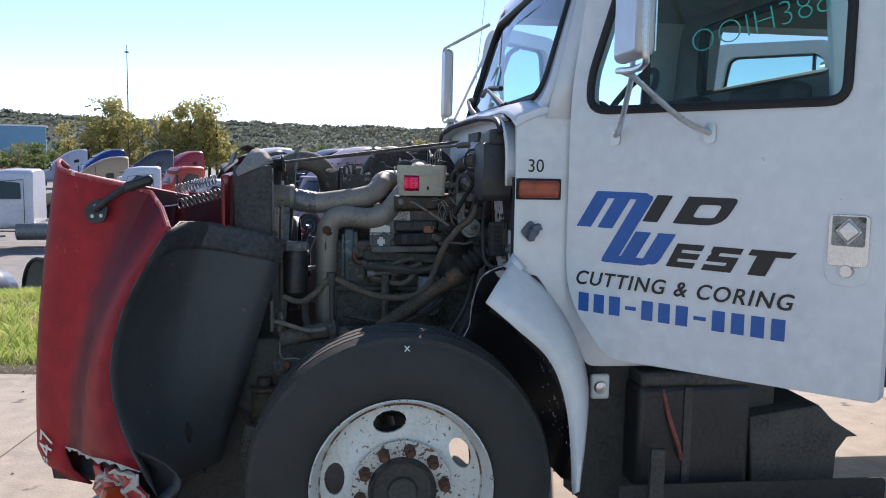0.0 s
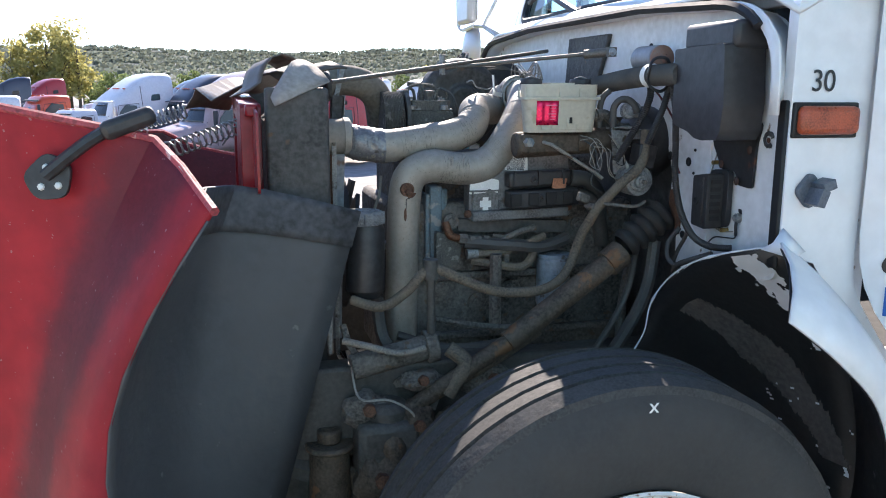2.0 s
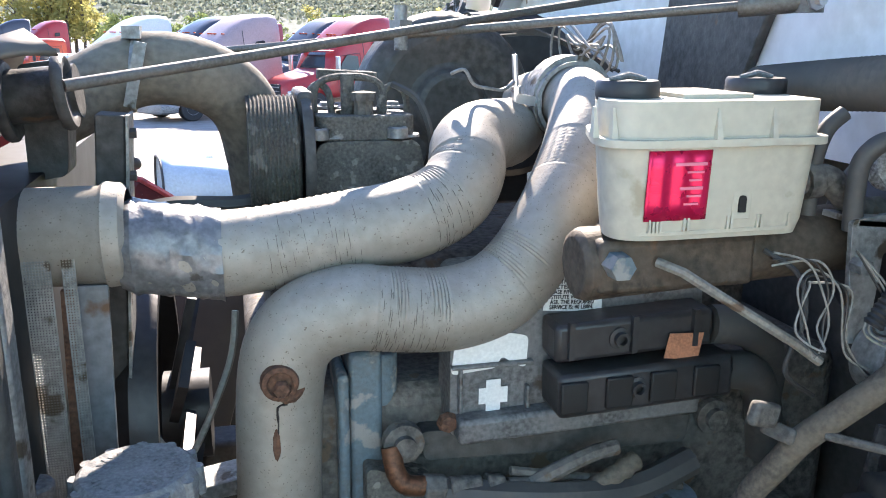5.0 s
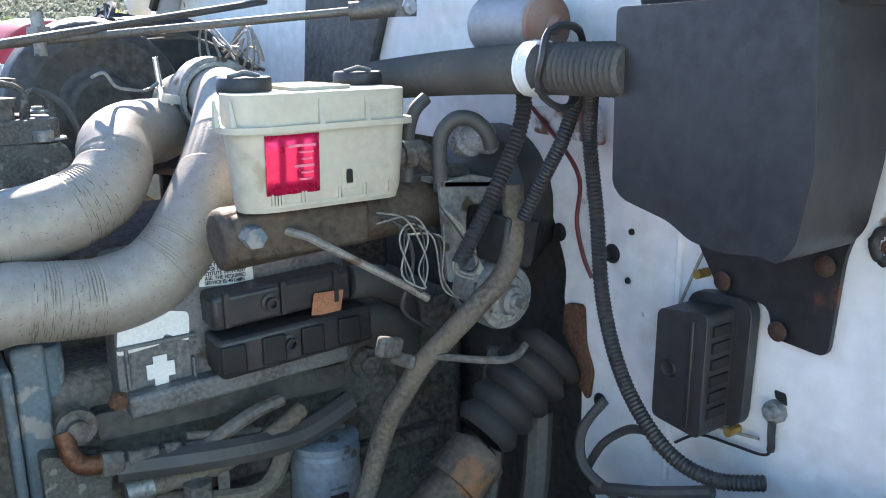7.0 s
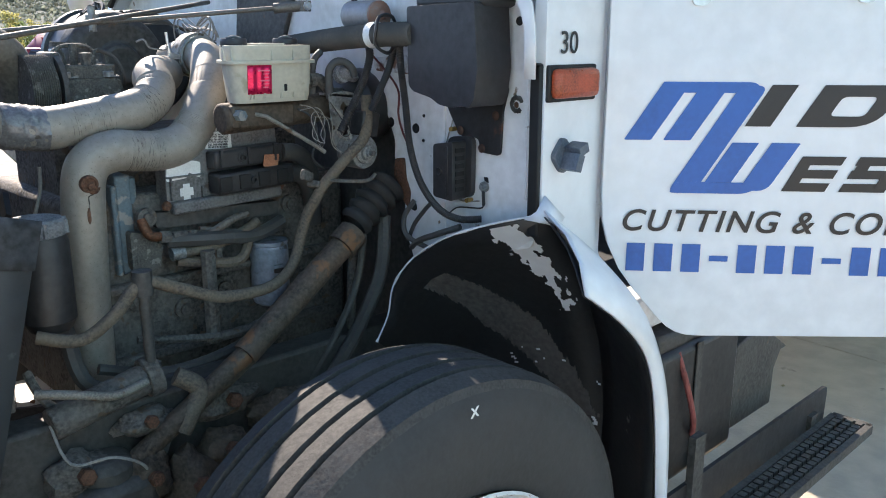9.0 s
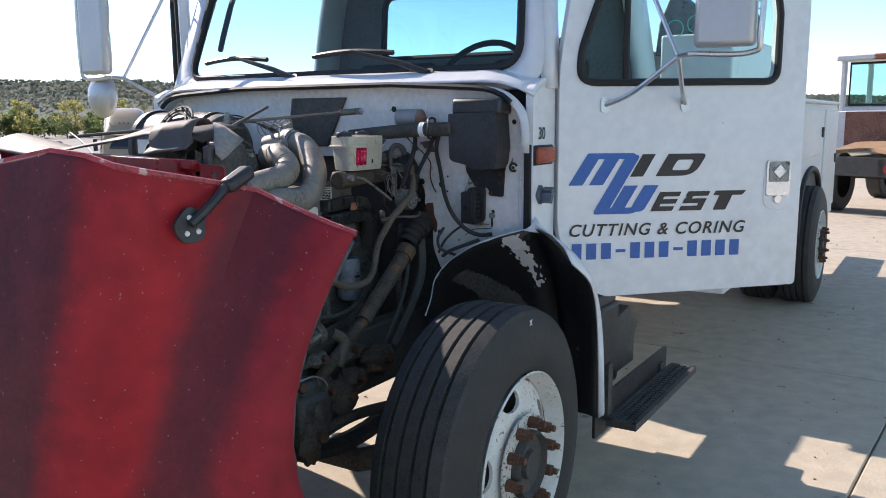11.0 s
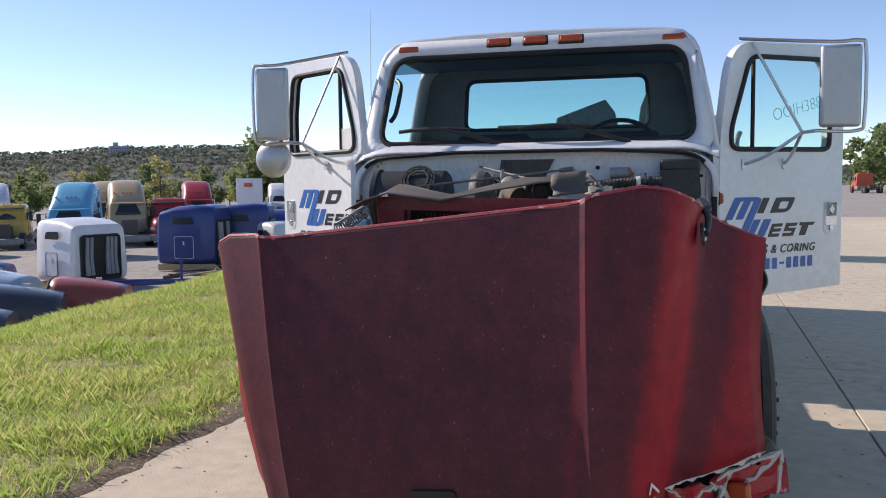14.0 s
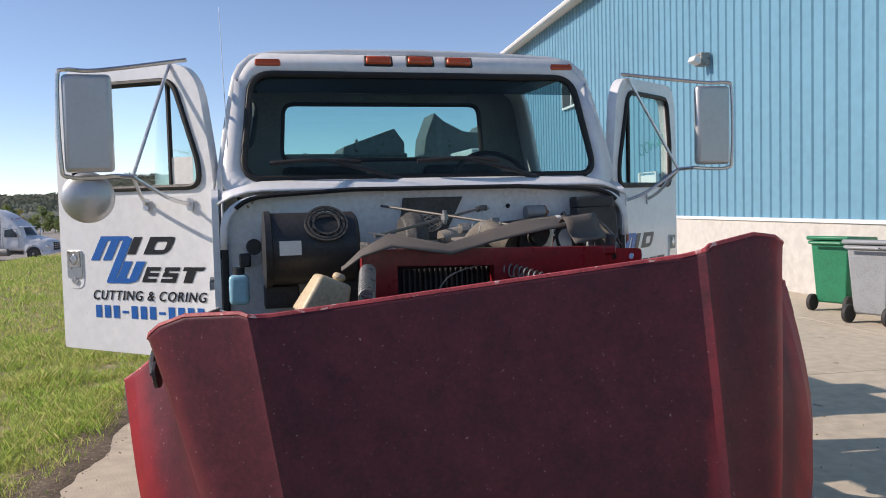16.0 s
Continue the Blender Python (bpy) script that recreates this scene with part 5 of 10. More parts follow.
part("red_corner_plate", MB().plate(rounded([(-0.50, 1.30), (-0.28, 1.30), (-0.28, 1.495), (-0.50, 1.485)], 0.015), [[(-0.39 + 0.012 * math.cos(a * math.pi / 4), 1.46 + 0.012 * math.sin(a * math.pi / 4)) for a in range(8)], [(-0.46 + 0.012 * math.cos(a * math.pi / 4), 1.458 + 0.012 * math.sin(a * math.pi / 4)) for a in range(8)]], 0.006, frame_m((-0.645, 0, 0), (0, 1, 0), (0, 0, 1))), RED_SHINY, rad)
part("red_crossbar", MB().box((-0.655, 0.05, 1.485), (0.03, 0.88, 0.03)), RED_SHINY, rad, bevel=0.006)
for y in (-0.40, 0.5):
    part("radiator_side_column", MB().box((-0.55, y, 1.27), (0.15, 0.03, 0.54)), BLACK_MET, rad, bevel=0.008)
part("column_lip", MB().box((-0.48, -0.375, 1.2), (0.015, 0.03, 0.66)), GALV, rad, bevel=0.004)
part("column_post", MB().box((-0.437, -0.12, 1.2), (0.03, 0.04, 0.64), (0, 4, 0)), BLACK_MET, rad, bevel=0.002)
part("post_edge", MB().box((-0.419, -0.125, 1.2), (0.003, 0.05, 0.64), (0, 4, 0)), GALV, rad)
for z in (1.395, 1.455, 1.5):
    part("post_bolt", MB().cyl((-0.418 + (z - 1.2) * 0.07, -0.14, z), (-0.411 + (z - 1.2) * 0.07, -0.14, z), 0.006, n=6), BLACK_MET, rad)
part("side_sheet", MB().box((-0.441, -0.25, 1.12), (0.034, 0.006, 0.5), (0, 2, 0)), mat("weathered_zinc_sheet", (0.2, 0.215, 0.23), 0.55, 0.4, var=0.2, scale=8, spots=(0.12, 0.07, 0.04), spot_scale=14, spot_at=0.64, bump=0.08), rad, bevel=0.001)
part("rusty_side_strip", MB().box((-0.459, -0.262, 1.12), (0.011, 0.006, 0.5), (0, 2, 0)), RUST, rad, bevel=0.001)
mesh_guard = MB()
for xa, na in ((-0.4845, 9), (-0.4505, 4)):
    for i in range(212):
        mesh_guard.box((xa + na * 0.0013, -0.27, 0.83 + i * 0.0027), (na * 0.0026, 0.0012, 0.0012))
    for i in range(na + 1):
        mesh_guard.box((xa + i * 0.0026, -0.27, 1.115), (0.0012, 0.0016, 0.572))
part("mesh_screen", mesh_guard, GALV, rad, "perforated grey screen strip", smooth=0)
# bent baffle sheet above the radiator
BAF = [(0.63, 1.468), (0.56, 1.515), (0.46, 1.567), (0.25, 1.53), (0.08, 1.56), (-0.05, 1.59), (-0.15, 1.60), (-0.27, 1.60), (-0.33, 1.585)]


def baffle_pt(i, j):
    y, z = BAF[i]
    f = j / 6
    return (-0.67 - 0.27 * y + 0.15 * f + 0.012 * math.sin(i * 1.7), y - 0.02 * f, z - 0.032 * min(1, 0.1 + (0.63 - y) / 0.22) * (1 - f) ** 1.3 + 0.006 * math.sin(i * 2.1 + j * 0.8))


part("air_baffle", MB().grid(baffle_pt, range(len(BAF)), range(7)), mat("dusty_grey_sheet", (0.075, 0.064, 0.055), 0.6, var=0.25, scale=6, col2=(0.13, 0.112, 0.095), bump=0.2, bscale=14), truck, "bent dusty baffle sheet over the radiator", solid=0.005, smooth=60)
CURL = [[(-0.604, -0.443, 1.497), (-0.57, -0.438, 1.512), (-0.535, -0.425, 1.528), (-0.50, -0.412, 1.541), (-0.470, -0.40, 1.554)],
        [(-0.612, -0.428, 1.517), (-0.575, -0.42, 1.537), (-0.54, -0.405, 1.553), (-0.508, -0.39, 1.565), (-0.482, -0.375, 1.573)],
        [(-0.602, -0.415, 1.535), (-0.572, -0.405, 1.56), (-0.545, -0.385, 1.578), (-0.52, -0.37, 1.588), (-0.50, -0.355, 1.593)],
        [(-0.592, -0.40, 1.548), (-0.573, -0.385, 1.578), (-0.556, -0.365, 1.60), (-0.54, -0.35, 1.606), (-0.522, -0.338, 1.604)]]
part("baffle_curl", MB().grid(lambda i, j: CURL[i][j], range(4), range(5)), mat("weathered_fibre_sheet", (0.3, 0.28, 0.26), 0.75, var=0.2, scale=9, col2=(0.19, 0.165, 0.145), bump=0.25, bscale=60), truck, "curled weathered sheet corner", solid=0.004, smooth=70)
ROLL = [(-0.54, 1.603), (-0.556, 1.614), (-0.575, 1.619), (-0.597, 1.612), (-0.615, 1.594), (-0.624, 1.572), (-0.628, 1.552), (-0.645, 1.54), (-0.66, 1.53)]
part("baffle_roll", MB().grid(lambda i, j: (ROLL[i][0] - 0.01 * j, -0.345 + 0.035 * j - 0.012 * (i > 5), ROLL[i][1] - 0.004 * j), range(9), range(5)), bpy.data.materials["dusty_grey_sheet"], truck, "rolled-over end of the baffle sheet", solid=0.004, smooth=70)


def spring(p, q, r, turns, parent):
    p, q = Vector(p), Vector(q)
    ax = (q - p).normalized()
    u = ax.orthogonal().normalized()
    w = ax.cross(u)
    n = turns * 10
    pts = []
    for i in range(n + 1):
        a = 2 * math.pi * i / 10
        pts.append(p.lerp(q, i / n) + (u * math.cos(a) + w * math.sin(a)) * r)
    return part("coil_spring", MB().tube(pts, 0.003, 6), GALV, parent, "hood counterbalance coil spring")


spring((-0.83, 0.547, 1.461), (-1.04, 0.585, 1.40), 0.024, 13, truck)
spring((-0.627, 0.06, 1.445), (-0.882, -0.152, 1.37), 0.022, 17, truck)
part("hood_cable", MB().tube(smooth_path([(-0.45, 0.48, 1.57), (-0.52, 0.3, 1.53), (-0.60, 0.10, 1.46), (-0.627, 0.06, 1.45), (-0.64, 0.12, 1.45), (-0.68, 0.24, 1.42), (-0.72, 0.30, 1.36)]), 0.003, 5), WIRE, truck)
part("spring_wire", MB().tube(smooth_path([(-0.882, -0.152, 1.37), (-0.93, -0.17, 1.362), (-1.0, -0.2, 1.36), (-1.08, -0.22, 1.35)]), 0.003, 5), STEEL, truck)

# -- brace rods
part("brace_rod", MB().cyl((0.30, -0.167, 1.638), (-0.47, 0.46, 1.555), 0.006, n=10).cyl((0.35, -0.207, 1.643), (0.295, -0.163, 1.637), 0.013, n=12).cyl((0.355, -0.211, 1.630), (0.355, -0.211, 1.656), 0.016, n=12), ROD, truck, "long steel brace rod")
part("rod_bolt", MB().lathe([(0, 0.012), (0.006, 0.012), (0.006, 0.004), (0.011, 0.003), (0.012, 0)], frame_m((0.352, -0.226, 1.643), (1, 0, 0), (0, 0, 1)), 8), STEEL, truck)
part("brace_rod", MB().cyl((0.36, 0.28, 1.665), (-0.442, -0.218, 1.554), 0.006, n=10), ROD, truck, "long steel brace rod")
part("rod_clamp", MB().cyl((-0.06, 0.09, 1.58), (-0.06, 0.09, 1.64), 0.009, n=12).box((-0.06, 0.09, 1.61), (0.022, 0.022, 0.02), (0, 0, 30)), GALV, truck)

# -- pipes
RA = 0.044
PA = [(-0.268, -0.25, 0.80), (-0.266, -0.255, 1.0), (-0.264, -0.266, 1.15), (-0.257, -0.27, 1.272), (-0.236, -0.272, 1.318), (-0.19, -0.275, 1.336), (-0.138, -0.275, 1.331), (-0.085, -0.273, 1.327), (-0.036, -0.27, 1.338), (0.003, -0.262, 1.367), (0.04, -0.245, 1.41), (0.073, -0.21, 1.449), (0.107, -0.16, 1.488), (0.13, -0.105, 1.515), (0.133, -0.05, 1.523), (0.128, 0.0, 1.518), (0.12, 0.06, 1.505)]
def crimped(path, r, stretches, n=28):
    """Pipe whose skin is finely creased along the given stretches of its path."""
    k = len(path)
    rs = []
    for i in range(k):
        f = i / (k - 1)
        rs.append(r * (0.973 if i % 2 and any(a < f < b for a, b in stretches) else 1.0))
    return MB().tube(path, rs, n)


pipe_a = part("charge_pipe", crimped(smooth_path(PA, 26), RA, ((0.34, 0.43), (0.53, 0.58), (0.67, 0.72))), PIPE, truck, "dull aluminium charge-air pipe with crimps", smooth=60)
part("pipe_clamp", MB().lathe([(0.046, -0.006), (0.051, -0.006), (0.051, 0.006), (0.046, 0.006)], frame_m((0.131, -0.07, 1.52), (1, 0, 0), (0, 0, 1)), 24).lathe([(0.046, -0.006), (0.055, -0.006), (0.055, 0.03), (0.046, 0.03)], frame_m((0.133, -0.035, 1.523), (1, 0, 0), (0, 0, 1)), 24), GALV, pipe_a)
part("pipe_plug", MB().lathe([(0.0, 0.002), (0.011, 0.002), (0.013, 0.005), (0.0175, 0.004), (0.019, -0.004), (0.018, -0.012)], frame_m((-0.2615, -0.3145, 1.279), (1, 0, 0), (0, 0, 1)), 22).lathe([(0, 0.009), (0.007, 0.009), (0.009, 0.006), (0.009, 0.0)], frame_m((-0.260, -0.3145, 1.274), (1, 0, 0), (0, 0, 1)), 6).tube(smooth_path([(-0.262, -0.312, 1.262), (-0.25, -0.312, 1.262), (-0.238, -0.307, 1.27)], 4), [0.003, 0.004, 0.006, 0.005, 0.006, 0.005, 0.0045, 0.003, 0.002], 8), RUST, pipe_a, "rusty plug brazed into the pipe")
part("pipe_crack", MB().tube(smooth_path([(-0.255, -0.3135, 1.256), (-0.2645, -0.3135, 1.253), (-0.2645, -0.3125, 1.235), (-0.266, -0.311, 1.21), (-0.268, -0.3095, 1.182), (-0.268, -0.307, 1.168), (-0.255, -0.3055, 1.17), (-0.238, -0.297, 1.185)], 3), [0.0011, 0.0016, 0.0009, 0.0013] * 5 + [0.001, 0.001], 5), SEAL, pipe_a, "dark crack down the pipe")
part("crack_blister", MB().tube([(-0.2662, -0.3105, 1.231), (-0.2668, -0.310, 1.221), (-0.2668, -0.3095, 1.207), (-0.267, -0.309, 1.194)], [0.002, 0.0042, 0.0048, 0.0025], 8), RUST, pipe_a)
PB = [(-0.375, -0.225, 1.395), (-0.30, -0.225, 1.387), (-0.19, -0.225, 1.401), (-0.116, -0.22, 1.412), (-0.066, -0.205, 1.43), (-0.041, -0.18, 1.454), (-0.028, -0.14, 1.474), (0.0, -0.10, 1.482), (0.045, -0.05, 1.48), (0.08, 0.02, 1.475)]
pipe_b = part("charge_pipe", crimped(smooth_path(PB, 26), RA, ((0.14, 0.24), (0.36, 0.44), (0.52, 0.57))), PIPE, truck, "dull aluminium charge-air pipe with taped joint", smooth=60)
def tape_pt(i, j):
    """Crumpled tape wound round the joint: dents and ridges of a few millimetres."""
    f, a = i / 22, j / 40 * 2 * math.pi
    v = Vector((f * 2.2 + 0.5 * math.sin(a), 1.5 * math.cos(a), 1.5 * math.sin(a)))
    r = 0.0468 + 0.0035 * noise.noise(v * 2.0) - 0.0042 * abs(noise.noise(v * 3.6 + Vector((3, 1, 7)))) + 0.0015 * (i % 7 == 3)
    r -= 0.004 * max(0.0, 1 - f * 9)
    return (-0.404 + 0.096 * f, -0.225 + r * math.cos(a), 1.4015 - 0.0155 * f + r * math.sin(a))


part("tape_wrap", MB().grid(tape_pt, range(23), range(41)), mat("grey_duct_tape", (0.2, 0.2, 0.205), 0.38, 0.35, var=0.25, scale=18, spots=(0.1, 0.09, 0.08), spot_scale=40, spot_at=0.62, bump=0.25, bscale=45), pipe_b, "crumpled grey duct tape", smooth=40)
part("pipe_coupling", MB().lathe([(0.04, -0.07), (0.046, -0.07), (0.048, -0.02), (0.048, 0.05), (0.052, 0.055), (0.05, 0.07), (0.044, 0.075)], frame_m((-0.47, -0.224, 1.412), (0, 0, 1), (0, 1, 0)) @ Matrix.Rotation(math.pi, 4, "X"), 24), PIPE, pipe_b)


def creases(path, r, stretches, seed):
    """Fine broken creases across the bent skin of a pipe, on its outer side."""
    rnd = random.Random(seed)
    mb = MB()
    k = len(path)
    for f0, f1 in stretches:
        i = int(f0 * (k - 1))
        while i < f1 * (k - 1):
            p, t = Vector(path[i]), (Vector(path[i + 1]) - Vector(path[i - 1])).normalized()
            u = (Vector((0, -1, 0)) - t * t.dot(Vector((0, -1, 0)))).normalized()
            w = t.cross(u)
            a = rnd.uniform(-1.0, -0.4)
            while a < 1.15:
                b = a + rnd.uniform(0.12, 0.55)
                pts = [p + t * rnd.uniform(-0.0004, 0.0004) + (u * math.cos(a + (b - a) * q / 4) + w * math.sin(a + (b - a) * q / 4)) * (r + 0.0001) for q in range(5)]
                if rnd.random() < 0.72:
                    mb.tube(pts, [0.0001, 0.00028, 0.00036, 0.00028, 0.0001], 4)
                a = b + rnd.uniform(0.02, 0.2)
            i += rnd.choice((1, 1, 2, 2, 3))
    return mb


# Fine dark arcs laid on the skin to draw the crimp grooves.
CREASE = mat("dark_crimp_crease", (0.11, 0.095, 0.08), 0.8, var=0.1)
part("crease_dirt", creases(smooth_path(PB, 26), RA, ((0.15, 0.24), (0.36, 0.43)), 3), CREASE, pipe_b, smooth=0)
part("crease_dirt", creases(smooth_path(PA, 26), RA, ((0.34, 0.43),), 4), CREASE, pipe_a, smooth=0)

# -- engine
eng = part("engine_block", MB().box((0.07, 0.0, 0.98), (0.72, 0.5, 0.5)).box((0.05, 0.0, 1.27), (0.62, 0.3, 0.16)), CASTING, truck, "grimy grey engine block", bevel=0.02)
part("engine_module", MB().plate(rounded([(-0.085, 1.37), (-0.085, 1.185), (0.215, 1.19), (0.2, 1.385)], 0.012), (), 0.05, frame_m((0, -0.285, 0), (1, 0, 0), (0, 0, 1))), MODULE, eng, "cast aluminium control module", bevel=0.006)
part("module_rail", MB().box((0.06, -0.292, 1.202), (0.28, 0.03, 0.028), (0, -1.5, 0)), MODULE, eng, bevel=0.005)
part("module_foot", MB().plate(rounded([(-0.115, 1.19), (0.21, 1.175), (0.205, 1.14), (-0.11, 1.155)], 0.008), (), 0.04, frame_m((0, -0.275, 0), (1, 0, 0), (0, 0, 1))), BLACK_MET, eng, bevel=0.004)
con = part("connector_block", MB().box((0.105, -0.305, 1.30), (0.18, 0.045, 0.042), (0, -2, 0)), BLACK, eng, "black multi-pin connector block", bevel=0.006)
con2 = part("connector_block", MB().box((0.115, -0.315, 1.248), (0.2, 0.055, 0.048), (0, -2, 0)), BLACK, eng, "black multi-pin connector block", bevel=0.006)
for xx, zz, pr in ((0.085, 1.30, con), (0.10, 1.25, con2)):
    part("connector_screw", MB().lathe([(0.012, 0), (0.012, 0.002), (0.008, 0.003), (0.008, 0.009), (0.005, 0.009), (0.005, 0.004)], frame_m((xx, -0.328 if pr is con else -0.343, zz), (1, 0, 0), (0, 0, 1)), 16), BLACK, pr)
for i in range(3):
    part("connector_rib", MB().box((0.03 + 0.07 * i, -0.33, 1.302 + 0.002 * i), (0.006, 0.008, 0.04)), BLACK, con)
for i in range(4):
    part("pin_shroud", MB().box((0.03 + 0.05 * i, -0.3445, 1.246 + 0.0015 * i), (0.03, 0.006, 0.034)), SEAL, con2, bevel=0.002)
part("harness", MB().tube(smooth_path([(0.2, -0.31, 1.30), (0.25, -0.31, 1.29), (0.30, -0.28, 1.24), (0.32, -0.25, 1.15)]), 0.022, 10).tube(smooth_path([(0.21, -0.32, 1.25), (0.26, -0.31, 1.235), (0.31, -0.27, 1.17), (0.33, -0.25, 1.1)]), 0.022, 10), HOSE, eng)
part("module_web", MB().box((-0.06, -0.288, 1.30), (0.05, 0.01, 0.004)).box((-0.0, -0.288, 1.215), (0.004, 0.012, 0.05)).box((-0.075, -0.288, 1.24), (0.004, 0.012, 0.05)).box((-0.04, -0.288, 1.267), (0.09, 0.012, 0.004)), MODULE, eng, bevel=0.0015)
part("warning_label", MB().plate([(0.015, 1.322), (0.082, 1.316), (0.08, 1.365), (0.02, 1.368)], (), 0.001, frame_m((0, -0.288, 0), (1, 0, 0), (0, 0, 1))), LABEL_WHITE, eng, "white caution label with small print")
text_part("label_heading", "ATTENTION", 0.0075, frame_m((0.028, -0.2895, 1.3585), (1, 0, 0), (0, 0, 1)), LABEL_INK, eng)
for i, line in enumerate(("IN THIS MODULE", "ECTED WITH A", "EASE P/N 1831730C1", "STITUTE WITH ANY", "ASE. THE REQUIRED", "SERVICE IS: 40 LB/IN.")):
    text_part("label_line", line, 0.0062, frame_m((0.024 - 0.0006 * i, -0.2895, 1.3515 - 0.0056 * i), (1, 0, -0.05), (0.05, 0, 1)), LABEL_INK, eng, width=0.05)
part("part_label", MB().plate(rounded([(-0.085, 1.258), (-0.035, 1.262), (-0.03, 1.275), (-0.01, 1.262), (-0.002, 1.26), (0.0, 1.295), (-0.02, 1.3), (-0.08, 1.298)], 0.006), (), 0.001, frame_m((0, -0.288, 0), (1, 0, 0), (0, 0, 1))), LABEL_WHITE, eng, "torn white part label")
part("cross_label", MB().plate([(-0.054, 1.222), (-0.046, 1.222), (-0.046, 1.213), (-0.03, 1.213), (-0.03, 1.222), (-0.022, 1.222), (-0.022, 1.24), (-0.03, 1.24), (-0.03, 1.249), (-0.046, 1.249), (-0.046, 1.24), (-0.054, 1.24)], (), 0.001, frame_m((0, -0.2885, 0), (1, 0, 0), (0, 0, 1))), LABEL_WHITE, eng, "white cross-shaped label")
part("orange_tag", MB().plate([(0.135, 1.275), (0.175, 1.27), (0.18, 1.3), (0.14, 1.302)], (), 0.001, frame_m((0, -0.333, 0), (1, 0, 0), (0, 0, 1))), ORANGE_LABEL, eng, "orange warning tag")
for p in ((-0.088, 1.205), (0.205, 1.215), (-0.09, 1.3)):
    part("module_bolt", MB().lathe([(0, 0.01), (0.009, 0.008), (0.012, 0)], frame_m((p[0], -0.287, p[1]), (1, 0, 0), (0, 0, 1)), 8), RUST, eng)
part("blue_water_pump", MB().box((-0.17, -0.23, 1.17), (0.035, 0.06, 0.22)).box((-0.195, -0.23, 1.16), (0.012, 0.08, 0.2)).cyl((-0.15, -0.23, 1.06), (-0.15, -0.23, 1.27), 0.02, n=10).box((-0.14, -0.22, 1.1), (0.06, 0.06, 0.08)), BLUE_CAST, eng, "blue-grey painted casting", bevel=0.005)
# air compressor and its ribbed pulley
comp = part("compressor", MB().plate(rounded([(-0.20, 1.34), (-0.062, 1.34), (-0.06, 1.44), (-0.068, 1.475), (-0.19, 1.475), (-0.205, 1.44)], 0.012), (), 0.15, frame_m((0, -0.06, 0), (1, 0, 0), (0, 0, 1))), DUSTY_CAST, eng, "dusty cast compressor", bevel=0.008)
part("compressor_head", MB().plate(rounded([(-0.195, -0.055), (-0.07, -0.055), (-0.075, 0.07), (-0.185, 0.07)], 0.02), [rounded([(-0.165, -0.03), (-0.10, -0.03), (-0.105, 0.03), (-0.16, 0.03)], 0.012)], 0.03, Matrix.Translation((0, 0, 1.505))), DUSTY_CAST, comp, bevel=0.005)
part("face_recess", MB().plate(rounded([(-0.165, 1.36), (-0.10, 1.36), (-0.10, 1.42), (-0.165, 1.42)], 0.008), [rounded([(-0.158, 1.367), (-0.107, 1.367), (-0.107, 1.413), (-0.158, 1.413)], 0.006)], 0.006, frame_m((0, -0.066, 0), (1, 0, 0), (0, 0, 1))), DUSTY_CAST, comp, bevel=0.002)
part("front_bearing_case", MB().box((-0.205, 0.0, 1.47), (0.02, 0.1, 0.13)), BLACK_MET, comp, bevel=0.006)
for x0, x1, zz in ((-0.2, -0.168, 1.53), (-0.19, -0.102, 1.54), (-0.107, -0.07, 1.528)):
    part("bracket_loop", MB().tube(smooth_path([(x0, 0.0, 1.50), (x0 + 0.004, 0.0, zz), ((x0 + x1) / 2, 0.005, zz + 0.01), (x1 - 0.004, 0.0, zz), (x1, 0.0, 1.50)], 4), 0.0045, 8), DUSTY_CAST, comp)
part("centre_fitting", MB().lathe([(0.02, 0), (0.02, 0.01), (0.012, 0.012), (0.012, 0.03), (0.016, 0.03), (0.016, 0.04), (0, 0.042)], Matrix.Translation((-0.132, -0.03, 1.492)), 8), CASTING, comp)
part("hose_manifold", MB().plate(rounded([(-0.185, 0.02), (-0.105, 0.015), (-0.11, 0.05), (-0.18, 0.055)], 0.01), [rounded([(-0.165, 0.028), (-0.125, 0.026), (-0.128, 0.042), (-0.163, 0.044)], 0.005)], 0.012, Matrix.Translation((0, 0, 1.548)) @ Matrix.Rotation(radians(3), 4, "Y")).cyl((-0.148, 0.0, 1.5), (-0.148, 0.0, 1.553), 0.009, n=10), DUSTY_CAST, comp, bevel=0.004)
for x, y in ((-0.192, -0.055), (-0.094, -0.055)):
    part("mounting_eye", MB().lathe([(0.005, -0.012), (0.013, -0.012), (0.013, 0.0), (0.010, 0.002), (0.005, 0.001)], Matrix.Translation((x, y, 1.49)), 18), GALV, comp)
part("clamp_stud", MB().cyl((0.058, -0.062, 1.515), (0.053, -0.062, 1.579), 0.0038, n=8).cyl((0.058, -0.062, 1.517), (0.056, -0.062, 1.54), 0.006, n=6).box((0.075, -0.062, 1.522), (0.04, 0.012, 0.012), (0, 10, 0)), STEEL, truck, "threaded clamp stud")
part("clamp_wire", MB().tube(smooth_path([(-0.036, -0.09, 1.557), (-0.022, -0.1, 1.562), (-0.01, -0.1, 1.545), (0.01, -0.1, 1.54), (0.03, -0.09, 1.538), (0.052, -0.066, 1.545)], 6), 0.0022, 6), GALV, truck, "short braided wire")
part("compressor_hose", MB().tube(smooth_path([(-0.09, 0.0, 1.54), (-0.06, -0.02, 1.52), (-0.045, -0.03, 1.47), (-0.05, 0.0, 1.42)]), 0.0045, 6), HOSE, comp)
